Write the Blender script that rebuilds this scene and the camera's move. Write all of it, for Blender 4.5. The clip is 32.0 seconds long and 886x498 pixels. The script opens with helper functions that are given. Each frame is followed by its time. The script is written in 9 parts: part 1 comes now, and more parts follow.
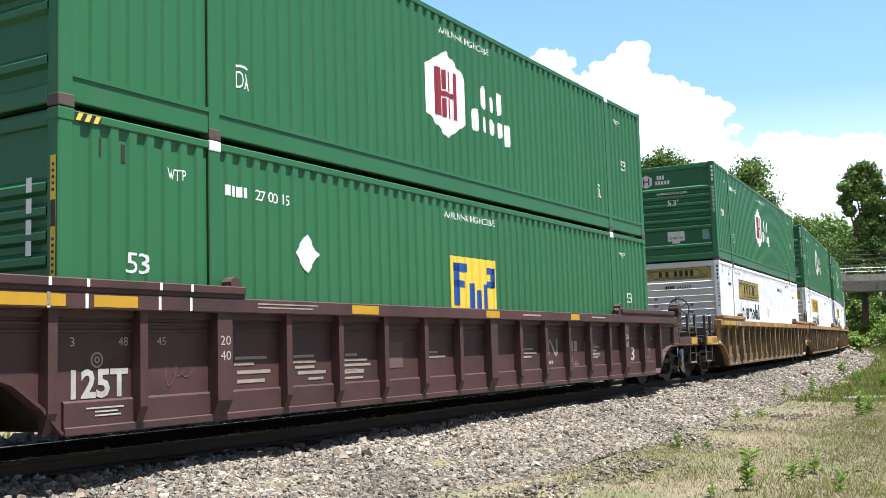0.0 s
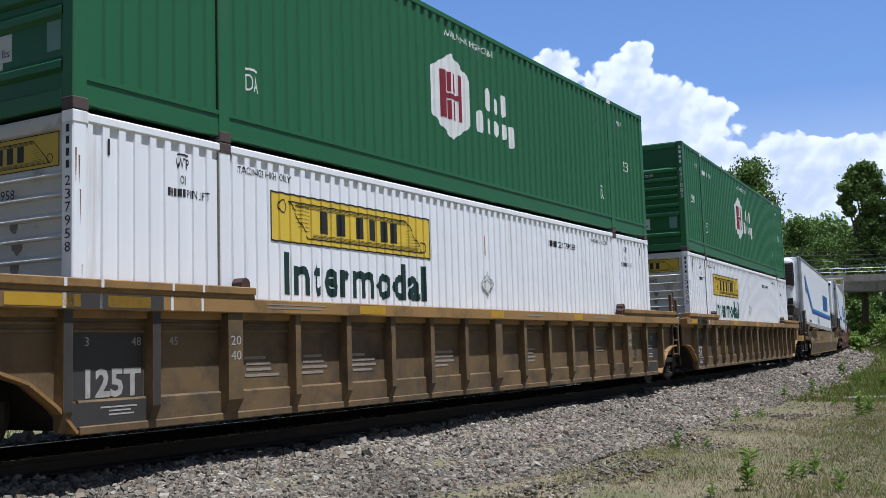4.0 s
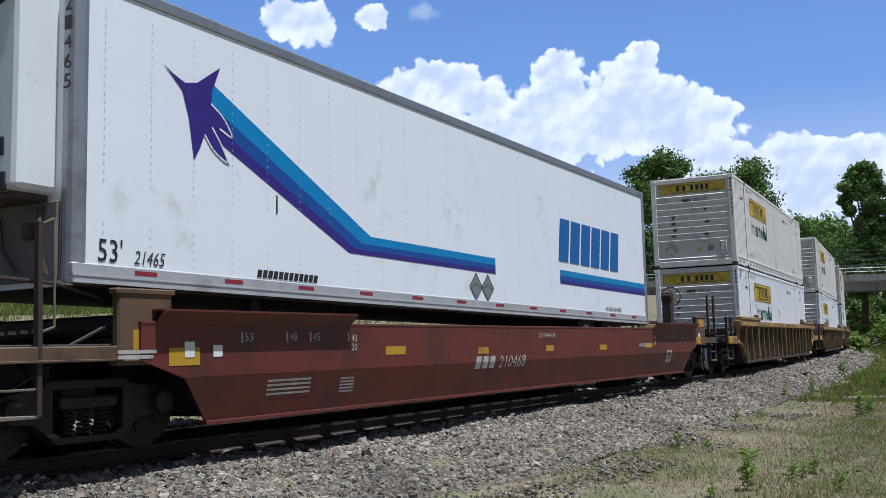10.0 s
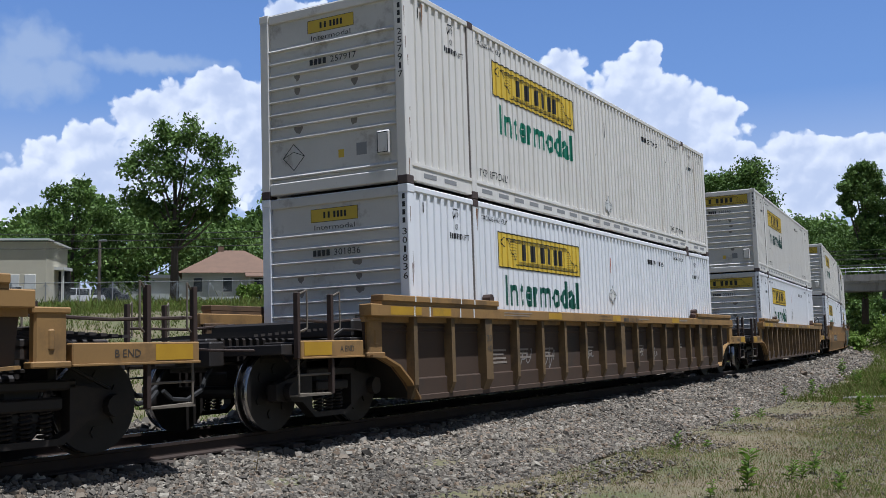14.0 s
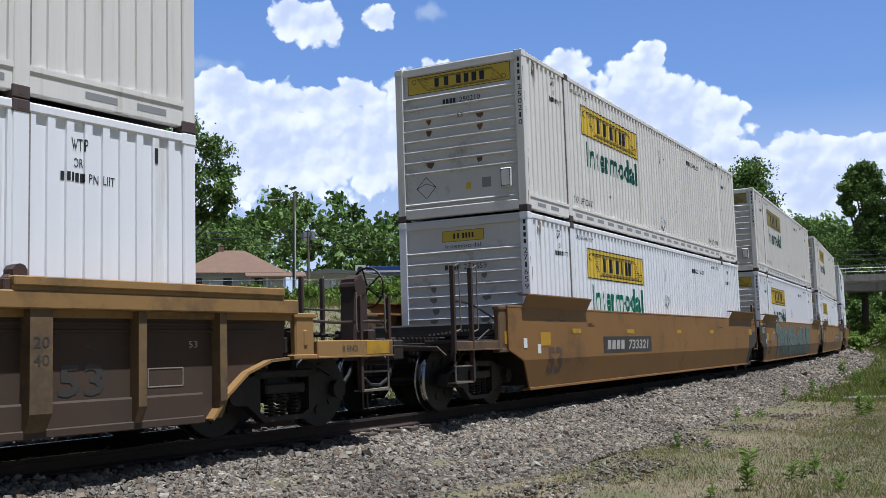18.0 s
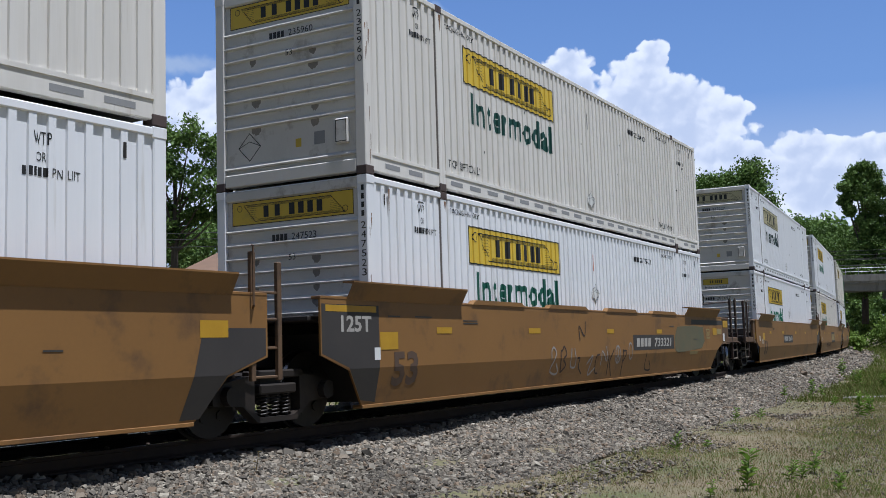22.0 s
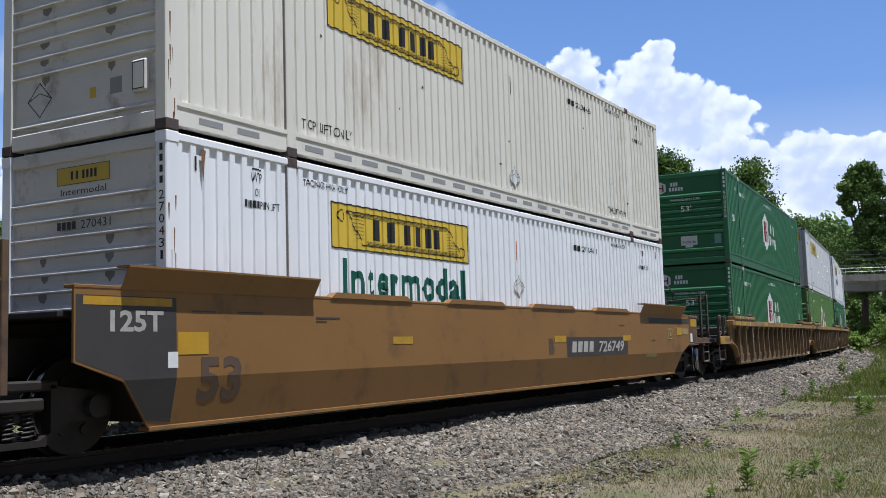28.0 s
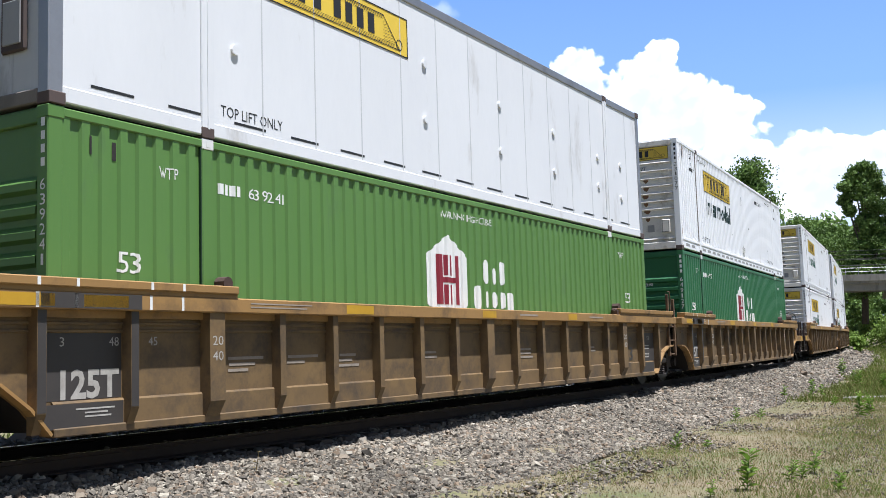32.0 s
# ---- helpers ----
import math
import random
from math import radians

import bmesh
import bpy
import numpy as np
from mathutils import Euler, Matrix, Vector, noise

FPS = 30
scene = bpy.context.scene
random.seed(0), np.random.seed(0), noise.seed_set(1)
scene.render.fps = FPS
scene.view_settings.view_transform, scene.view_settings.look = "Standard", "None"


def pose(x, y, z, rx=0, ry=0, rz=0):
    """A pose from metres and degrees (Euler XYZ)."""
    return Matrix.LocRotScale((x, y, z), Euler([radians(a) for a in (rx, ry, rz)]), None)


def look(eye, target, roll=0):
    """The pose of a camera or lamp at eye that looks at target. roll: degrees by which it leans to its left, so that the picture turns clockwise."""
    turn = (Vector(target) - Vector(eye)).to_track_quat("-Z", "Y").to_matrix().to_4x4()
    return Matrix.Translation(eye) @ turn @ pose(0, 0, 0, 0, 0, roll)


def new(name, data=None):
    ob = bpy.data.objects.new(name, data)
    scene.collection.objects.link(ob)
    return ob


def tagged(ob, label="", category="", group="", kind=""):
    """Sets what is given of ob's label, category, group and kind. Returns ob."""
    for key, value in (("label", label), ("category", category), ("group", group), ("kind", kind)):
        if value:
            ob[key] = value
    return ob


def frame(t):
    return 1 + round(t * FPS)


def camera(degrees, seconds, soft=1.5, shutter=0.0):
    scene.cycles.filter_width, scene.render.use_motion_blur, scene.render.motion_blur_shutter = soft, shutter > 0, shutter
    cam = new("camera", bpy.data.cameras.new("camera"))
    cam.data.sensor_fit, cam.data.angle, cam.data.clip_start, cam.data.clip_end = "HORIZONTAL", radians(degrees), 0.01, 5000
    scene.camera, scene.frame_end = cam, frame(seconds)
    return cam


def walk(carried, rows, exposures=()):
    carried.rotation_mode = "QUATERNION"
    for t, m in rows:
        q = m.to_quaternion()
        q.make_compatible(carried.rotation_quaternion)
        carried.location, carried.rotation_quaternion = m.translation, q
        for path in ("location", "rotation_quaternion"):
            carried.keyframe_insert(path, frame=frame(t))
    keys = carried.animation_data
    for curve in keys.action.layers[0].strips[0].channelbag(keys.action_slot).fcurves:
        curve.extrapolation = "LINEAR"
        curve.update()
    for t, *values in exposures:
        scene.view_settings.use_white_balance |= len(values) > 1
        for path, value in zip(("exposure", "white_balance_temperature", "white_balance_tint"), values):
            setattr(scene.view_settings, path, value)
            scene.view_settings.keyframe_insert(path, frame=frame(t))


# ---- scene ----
# ---------------- camera ----------------
EYE = Vector((0.0, 0.0, 1.05))
PITCH = radians(5.1137)
cam = camera(46.33, 32.0, soft=0.85, shutter=0.0)
CAM_POSE = look(EYE, EYE + Vector((0, math.cos(PITCH), math.sin(PITCH))), -0.819)
walk(cam, [(0.0, CAM_POSE), (32.0, CAM_POSE)],
     exposures=[(t, e + 0.2, k, 12.0) for t, e, k in ((0.0, 1.2, 6000.0), (1.0, 1.08, 5950.0), (1.5, 0.9, 5850.0), (2.2, 0.5, 5700.0), (3.5, 0.2, 5600.0), (5.0, 0.06, 5650.0), (6.0, 0.08, 5600.0), (7.2, -0.04, 5550.0), (8.7, -0.06, 5550.0), (10.0, 0.1, 5550.0), (11.0, 0.1, 5550.0), (12.0, 0.1, 5600.0), (13.0, -0.06, 5600.0), (17.0, 0.0, 5650.0), (18.0, 0.08, 5650.0), (20.0, 0.08, 5650.0), (21.3, -0.02, 5650.0), (23.0, -0.06, 5600.0), (24.0, 0.1, 5650.0), (28.0, 0.12, 5650.0), (29.0, 0.02, 5600.0), (29.7, 0.5, 5700.0), (30.4, 0.93, 5850.0), (31.0, 0.98, 5850.0), (32.0, 0.72, 5850.0))])

# ---------------- the track's line and the train's run ----------------
_G = np.arange(-420.0, 480.0, 0.5)
_K = 0.003776 - 6.948e-5 * np.clip(_G, -10, 35)
_K = np.where(_G < -25, 0.0012, _K)
_H = np.concatenate([[0], np.cumsum((_K[1:] + _K[:-1]) * 0.25)])
_H = radians(59.97) + _H - np.interp(0, _G, _H)
_X = np.concatenate([[0], np.cumsum((np.cos(_H[1:]) + np.cos(_H[:-1])) * 0.25)])
_Y = np.concatenate([[0], np.cumsum((np.sin(_H[1:]) + np.sin(_H[:-1])) * 0.25)])
_X -= np.interp(0, _G, _X)
_Y += 17.751 - np.interp(0, _G, _Y)
CANT = 1.084


def centre(s):
    return Vector((float(np.interp(s, _G, _X)), float(np.interp(s, _G, _Y)), 0))


def beside(s, lat, z=0.0):
    """A place beside the track: s along it, lat to the right of its middle, as it runs away."""
    h = float(np.interp(s, _G, _H))
    return centre(s) + Vector((math.sin(h) * lat, -math.cos(h) * lat, z))


def along(x, y):
    """The place (s, lat) of a ground point, for arrays."""
    x, y = np.atleast_1d(x), np.atleast_1d(y)
    m = (_G > -80) & (_G < 420)
    gx, gy, gs, gh = _X[m][::2], _Y[m][::2], _G[m][::2], _H[m][::2]
    out_s, out_l = np.empty(len(x)), np.empty(len(x))
    for a in range(0, len(x), 4000):
        dx, dy = x[a:a + 4000, None] - gx, y[a:a + 4000, None] - gy
        i = (dx * dx + dy * dy).argmin(1)
        r = np.arange(len(i))
        vx, vy, hh = dx[r, i], dy[r, i], gh[i]
        out_s[a:a + 4000] = gs[i] + vx * np.cos(hh) + vy * np.sin(hh)
        out_l[a:a + 4000] = vx * np.sin(hh) - vy * np.cos(hh)
    return out_s, out_l


def run(t):
    """Metres that the train has gone after t seconds."""
    return 10.5584 * t + 0.037255 * t * t / 2 - 0.0014056 * t ** 3 / 6


def car_pose(s):
    """The pose of a car whose load begins at s: x runs back along the train, -y is its sunny side."""
    a, b = centre(s), centre(s + 16.15)
    d = (b - a).normalized()
    return Matrix.Translation(a) @ Matrix.Rotation(math.atan2(d.y, d.x), 4, "Z") @ Matrix.Rotation(-radians(CANT), 4, "X")


TIMES = [float(i) for i in range(33)]
MOVERS = []      # (thing, start of its car, its own offset)
WHEELSETS = []   # (wheelset, place in its truck)

# ---------------- sky and sun ----------------
SUN_WAY = Vector((0.265 * math.sin(radians(62)) - 0.03 * math.cos(radians(62)), -0.265 * math.cos(radians(62)) - 0.03 * math.sin(radians(62)), 0.962)).normalized()
world = bpy.data.worlds.new("World")
scene.world = world
world.use_nodes = True
_wn = world.node_tree
_sky = _wn.nodes.new("ShaderNodeTexSky")
_sky.sky_type, _sky.sun_disc = "NISHITA", False
_sky.sun_elevation = math.asin(SUN_WAY.z)
_sky.sun_rotation = math.atan2(SUN_WAY.x, SUN_WAY.y)
_sky.altitude, _sky.air_density, _sky.dust_density, _sky.ozone_density = 120, 1.0, 1.4, 1.5
_wn.links.new(_sky.outputs[0], _wn.nodes["Background"].inputs[0])
_wn.nodes["Background"].inputs[1].default_value = 0.044
sun = new("sun", bpy.data.lights.new("sun", "SUN"))
sun.data.energy, sun.data.angle, sun.data.color = 5.0, radians(0.55), (1.0, 0.96, 0.89)
sun.matrix_world = look((0, 0, 60), Vector((0, 0, 60)) - SUN_WAY)


# ---------------- materials ----------------
def mat(name, a, b=None, rough=0.6, metal=0.0, scale=3.0, fine=40.0, bump=0.0, dirt=None, dirt_amount=0.0, dirt_scale=1.2, per_object=0.0, stretch=None, spec=0.5):
    """A painted or weathered surface: two tones mixed by coarse and fine noise, stains of a third tone, and relief."""
    m = bpy.data.materials.new(name)
    m.use_nodes = True
    n, l = m.node_tree.nodes, m.node_tree.links
    p = n["Principled BSDF"]
    p.inputs["Roughness"].default_value, p.inputs["Metallic"].default_value = rough, metal
    p.inputs["Specular IOR Level"].default_value = spec
    b = b or tuple(c * 0.8 for c in a)
    tc = n.new("ShaderNodeTexCoord")
    mp = n.new("ShaderNodeMapping")
    l.new(tc.outputs["Object"], mp.inputs[0])
    if stretch:
        mp.inputs["Scale"].default_value = stretch
    info = n.new("ShaderNodeObjectInfo")
    add = n.new("ShaderNodeVectorMath")
    add.operation = "MULTIPLY_ADD"
    l.new(info.outputs["Random"], add.inputs[0])
    add.inputs[1].default_value = (37.0, 17.0, 53.0)
    l.new(mp.outputs[0], add.inputs[2])

    def noise_tex(sc, detail, r=0.6):
        t = n.new("ShaderNodeTexNoise")
        t.inputs["Scale"].default_value, t.inputs["Detail"].default_value, t.inputs["Roughness"].default_value = sc, detail, r
        l.new(add.outputs[0], t.inputs["Vector"])
        return t

    big, small = noise_tex(scale, 4), noise_tex(fine, 3)
    mixf = n.new("ShaderNodeMath")
    mixf.operation = "MULTIPLY_ADD"
    l.new(small.outputs["Fac"], mixf.inputs[0])
    mixf.inputs[1].default_value = 0.45
    half = n.new("ShaderNodeMath")
    half.operation = "MULTIPLY_ADD"
    l.new(big.outputs["Fac"], half.inputs[0])
    half.inputs[1].default_value, half.inputs[2].default_value = 1.6, -0.53
    l.new(half.outputs[0], mixf.inputs[2])
    ramp = n.new("ShaderNodeMix")
    ramp.data_type, ramp.clamp_factor = "RGBA", True
    l.new(mixf.outputs[0], ramp.inputs["Factor"])
    ramp.inputs["A"].default_value, ramp.inputs["B"].default_value = (*a, 1), (*b, 1)
    out = ramp.outputs["Result"]
    if dirt:
        dn = noise_tex(dirt_scale, 6, 0.7)
        mr = n.new("ShaderNodeMapRange")
        l.new(dn.outputs["Fac"], mr.inputs["Value"])
        mr.inputs["From Min"].default_value, mr.inputs["From Max"].default_value = 0.62 - dirt_amount * 0.35, 0.8 - dirt_amount * 0.2
        mx = n.new("ShaderNodeMix")
        mx.data_type = "RGBA"
        l.new(mr.outputs[0], mx.inputs["Factor"])
        l.new(out, mx.inputs["A"])
        mx.inputs["B"].default_value = (*dirt, 1)
        out = mx.outputs["Result"]
    if per_object:
        hsv = n.new("ShaderNodeHueSaturation")
        mr2 = n.new("ShaderNodeMapRange")
        l.new(info.outputs["Random"], mr2.inputs["Value"])
        mr2.inputs["To Min"].default_value, mr2.inputs["To Max"].default_value = 1 - per_object, 1 + per_object
        l.new(mr2.outputs[0], hsv.inputs["Value"])
        l.new(out, hsv.inputs["Color"])
        out = hsv.outputs["Color"]
    l.new(out, p.inputs["Base Color"])
    if bump:
        bp = n.new("ShaderNodeBump")
        bp.inputs["Strength"].default_value, bp.inputs["Distance"].default_value = bump, 0.01
        l.new(mixf.outputs[0], bp.inputs["Height"])
        l.new(bp.outputs[0], p.inputs["Normal"])
    return m


def plain(name, a, rough=0.5, metal=0.0):
    return mat(name, a, tuple(c * 0.88 for c in a), rough, metal, 6, 90)


M = {}
M["white"] = mat("white_paint", (0.84, 0.85, 0.87), (0.76, 0.77, 0.79), 0.45, scale=2.0, fine=25, dirt=(0.52, 0.48, 0.42), dirt_amount=0.05, dirt_scale=1.6, stretch=(1.6, 1, 0.1), per_object=0.03)
M["offwhite"] = mat("weathered_white_paint", (0.78, 0.755, 0.71), (0.66, 0.63, 0.575), 0.5, scale=2.4, fine=25, dirt=(0.42, 0.35, 0.27), dirt_amount=0.12, dirt_scale=1.6, stretch=(1.8, 1, 0.1), per_object=0.05)
M["greyend"] = mat("grey_white_end_paint", (0.74, 0.715, 0.67), (0.62, 0.595, 0.55), 0.5, scale=1.0, fine=30, dirt=(0.26, 0.21, 0.165), dirt_amount=0.16, dirt_scale=1.6)
M["green"] = mat("dark_green_paint", (0.022, 0.115, 0.042), (0.028, 0.138, 0.052), 0.42, scale=0.6, fine=20, dirt=(0.05, 0.12, 0.07), dirt_amount=0.08, stretch=(1, 1, 0.3), per_object=0.05)
M["lime"] = mat("faded_green_paint", (0.085, 0.185, 0.04), (0.105, 0.215, 0.052), 0.45, scale=0.6, fine=20, dirt=(0.08, 0.14, 0.06), dirt_amount=0.08, stretch=(1, 1, 0.3))
M["tan"] = mat("tan_yellow_car_paint", (0.33, 0.187, 0.058), (0.24, 0.138, 0.046), 0.65, scale=0.8, fine=30, dirt=(0.085, 0.055, 0.03), dirt_amount=0.35, per_object=0.06, bump=0.1)
M["tan_dull"] = mat("dirty_tan_car_paint", (0.195, 0.122, 0.048), (0.115, 0.073, 0.033), 0.7, scale=1.3, fine=30, dirt=(0.05, 0.037, 0.026), dirt_amount=0.5, dirt_scale=1.7, per_object=0.06, bump=0.1)
M["brown"] = mat("brown_grimy_car_paint", (0.068, 0.039, 0.022), (0.047, 0.028, 0.017), 0.75, scale=0.8, fine=30, dirt=(0.04, 0.03, 0.022), dirt_amount=0.35, per_object=0.08, bump=0.1)
M["ochre"] = mat("ochre_car_paint", (0.25, 0.124, 0.032), (0.195, 0.097, 0.027), 0.55, scale=0.6, fine=24, dirt=(0.10, 0.055, 0.026), dirt_amount=0.2, per_object=0.05, bump=0.05)
M["olive"] = mat("olive_tan_car_paint", (0.225, 0.138, 0.045), (0.16, 0.10, 0.036), 0.6, scale=0.6, fine=24, dirt=(0.08, 0.06, 0.035), dirt_amount=0.3, bump=0.05)
M["red"] = mat("oxide_red_car_paint", (0.135, 0.024, 0.015), (0.105, 0.02, 0.013), 0.55, scale=0.6, fine=24, dirt=(0.05, 0.02, 0.014), dirt_amount=0.4, bump=0.05)
M["maroon"] = mat("maroon_brown_car_paint", (0.075, 0.029, 0.026), (0.052, 0.023, 0.022), 0.6, scale=0.8, fine=30, dirt=(0.03, 0.017, 0.016), dirt_amount=0.5, per_object=0.06, bump=0.08)
M["black"] = mat("black_grimy_steel", (0.016, 0.014, 0.013), (0.028, 0.022, 0.019), 0.6, scale=3, fine=40, dirt=(0.045, 0.03, 0.02), dirt_amount=0.3, bump=0.2)
M["patch"] = mat("dark_grey_stencil_panel", (0.036, 0.032, 0.031), (0.052, 0.045, 0.04), 0.6, scale=2)
M["steel"] = mat("dark_cast_steel", (0.016, 0.013, 0.011), (0.026, 0.019, 0.015), 0.6, 0.2, 4, 50, 0.25, dirt=(0.045, 0.03, 0.02), dirt_amount=0.3)
M["tread"] = mat("polished_wheel_tread", (0.45, 0.44, 0.43), (0.35, 0.34, 0.33), 0.22, 1.0, 6, 60)
M["yellow"] = mat("yellow_reflector_paint", (0.50, 0.29, 0.014), (0.40, 0.22, 0.012), 0.5, scale=3, dirt=(0.2, 0.13, 0.04), dirt_amount=0.15)
M["sign"] = mat("yellow_sign_paint", (0.70, 0.50, 0.05), (0.64, 0.45, 0.045), 0.5, scale=1, dirt=(0.42, 0.32, 0.08), dirt_amount=0.1, per_object=0.08)
M["goldsign"] = mat("faded_gold_sign_paint", (0.42, 0.33, 0.09), (0.34, 0.27, 0.08), 0.5, scale=1, dirt=(0.2, 0.16, 0.06), dirt_amount=0.2)
M["ink"] = plain("black_lettering_paint", (0.02, 0.02, 0.02))
M["inkgreen"] = plain("dark_green_lettering_paint", (0.005, 0.09, 0.06))
M["paint_white"] = mat("white_lettering_paint", (0.78, 0.78, 0.76), (0.65, 0.65, 0.63), 0.5, scale=4, fine=60)
M["crimson"] = plain("crimson_logo_paint", (0.23, 0.015, 0.03))
M["blue1"] = plain("bright_blue_stripe_paint", (0.01, 0.22, 0.50))
M["blue2"] = plain("mid_blue_stripe_paint", (0.01, 0.07, 0.30))
M["blue3"] = plain("violet_blue_stripe_paint", (0.035, 0.015, 0.20))
M["trailer"] = mat("white_trailer_skin", (0.83, 0.85, 0.88), (0.79, 0.81, 0.84), 0.35, scale=0.5, fine=20, dirt=(0.55, 0.54, 0.52), dirt_amount=0.1, per_object=0.02)
M["alu"] = mat("dull_aluminium", (0.42, 0.42, 0.43), (0.34, 0.34, 0.35), 0.4, 0.7, 2, 30, dirt=(0.2, 0.19, 0.18), dirt_amount=0.2)
M["rubber"] = plain("black_rubber", (0.015, 0.015, 0.015), 0.8)
M["ballast"] = mat("grey_ballast_stone", (0.085, 0.077, 0.071), (0.05, 0.046, 0.043), 0.9, scale=2.0, fine=30, bump=0.4)
M["rail"] = mat("rusty_rail_side", (0.05, 0.032, 0.023), (0.032, 0.022, 0.017), 0.8, 0.2, 5, 40, 0.2)
M["railtop"] = mat("polished_rail_head", (0.5, 0.49, 0.47), (0.42, 0.4, 0.38), 0.25, 1.0, 3, 40)
M["tie"] = mat("weathered_timber_sleeper", (0.085, 0.065, 0.05), (0.05, 0.04, 0.032), 0.9, scale=6, fine=50, bump=0.5, stretch=(1, 8, 8), per_object=0.2)


# ---------------- mesh tools ----------------
CACHE = {}


def mesh_of(name, build, material, key=None):
    """A mesh filled by build(bm); with a key, made once and shared."""
    if key and (key, material.name) in CACHE:
        return CACHE[key, material.name]
    bm = bmesh.new()
    build(bm)
    bm.normal_update()
    me = bpy.data.meshes.new(name)
    bm.to_mesh(me)
    bm.free()
    me.materials.append(material)
    if key:
        CACHE[key, material.name] = me
    return me


def part(name, build, material, parent, label="", key=None, place=None):
    me = mesh_of(name, build, material, key)
    ob = new(name, me)
    ob.parent = parent
    if place is not None:
        ob.matrix_basis = place
    if label:
        tagged(ob, label)
    return ob


def thing(name, label, category, group="", m=None):
    ob = new(name)
    ob.empty_display_size = 0.2
    if m is not None:
        ob.matrix_basis = m
    return tagged(ob, label, category, group)


def box(bm, x0, x1, y0, y1, z0, z1, bevel=0.0):
    m = Matrix.LocRotScale(((x0 + x1) / 2, (y0 + y1) / 2, (z0 + z1) / 2), None, (abs(x1 - x0), abs(y1 - y0), abs(z1 - z0)))
    r = bmesh.ops.create_cube(bm, size=1.0, matrix=m)
    if bevel:
        edges = list({e for v in r["verts"] for e in v.link_edges})
        bmesh.ops.bevel(bm, geom=edges, offset=bevel, segments=1, affect="EDGES", clamp_overlap=True)


def rod(bm, a, b, r, seg=8):
    a, b = Vector(a), Vector(b)
    d = b - a
    q = d.to_track_quat("Z", "Y")
    bmesh.ops.create_cone(bm, cap_ends=True, segments=seg, radius1=r, radius2=r, depth=d.length, matrix=Matrix.LocRotScale((a + b) / 2, q, None))


def pipe(bm, pts, r, seg=6):
    for a, b in zip(pts, pts[1:]):
        rod(bm, a, b, r, seg)


def prism_y(bm, outline, y0, y1):
    """A plate whose outline lies in x and z, from y0 to y1."""
    a = [bm.verts.new((x, y0, z)) for x, z in outline]
    b = [bm.verts.new((x, y1, z)) for x, z in outline]
    bm.faces.new(a), bm.faces.new(b[::-1])
    for i in range(len(a)):
        j = (i + 1) % len(a)
        bm.faces.new((a[j], a[i], b[i], b[j]))
    bmesh.ops.recalc_face_normals(bm, faces=bm.faces)


def prism_x(bm, outline, x0, x1):
    """A bar whose section lies in y and z, from x0 to x1."""
    a = [bm.verts.new((x0, y, z)) for y, z in outline]
    b = [bm.verts.new((x1, y, z)) for y, z in outline]
    bm.faces.new(a), bm.faces.new(b[::-1])
    for i in range(len(a)):
        j = (i + 1) % len(a)
        bm.faces.new((a[j], a[i], b[i], b[j]))
    bmesh.ops.recalc_face_normals(bm, faces=bm.faces)


# ---------------- containers ----------------
CL, CW, CH = 16.15, 1.30, 2.88


PROFILE = {"hub": (0.0, 0.40, 0.50, 0.90), "jb": (0.0, 0.40, 0.43, 0.965)}


GROOVE = {"hub": 0.028, "jb": 0.025}
PER = {k: (CL - 0.32) / round((CL - 0.32) / p) for k, p in (("hub", 0.235), ("jb", 0.205))}


def corrugated(bm, x0, x1, z0, z1, y, depth, out, sty):
    """An upright corrugated sheet, its ridges at y and its grooves depth behind."""
    n = max(1, round((x1 - x0) / PER[sty]))
    p = (x1 - x0) / n
    cols = []
    for i in range(n):
        a = x0 + i * p
        for f, g in zip(PROFILE[sty], (0, 0, 1, 1)):
            cols.append((a + f * p, y - out * depth * g))
    cols.append((x1, y))
    lo = [bm.verts.new((x, yy, z0)) for x, yy in cols]
    hi = [bm.verts.new((x, yy, z1)) for x, yy in cols]
    for i in range(len(cols) - 1):
        f = (lo[i], lo[i + 1], hi[i + 1], hi[i])
        bm.faces.new(f if out < 0 else f[::-1])


def end_sheet(bm, ridges, z0, z1, y0, y1, x, depth, thin=False):
    """The front wall: lying ridges between two heights."""
    pts = [(z0, 0)]
    for a, b in ridges:
        pts += [(a, 0), (a + 0.014, 1), (a + 0.026, 1), (a + 0.07, 0)] if thin else [(a - 0.035, 0), (a, 1), (b - 0.01, 1), (b + 0.05, 0)]
    pts += [(z1, 0)]
    l = [bm.verts.new((x - depth * g, y0, z)) for z, g in pts]
    r = [bm.verts.new((x - depth * g, y1, z)) for z, g in pts]
    for i in range(len(pts) - 1):
        bm.faces.new((l[i], l[i + 1], r[i + 1], r[i]))
    bmesh.ops.recalc_face_normals(bm, faces=bm.faces)
    for f in bm.faces:
        if f.normal.x > 0:
            f.normal_flip()


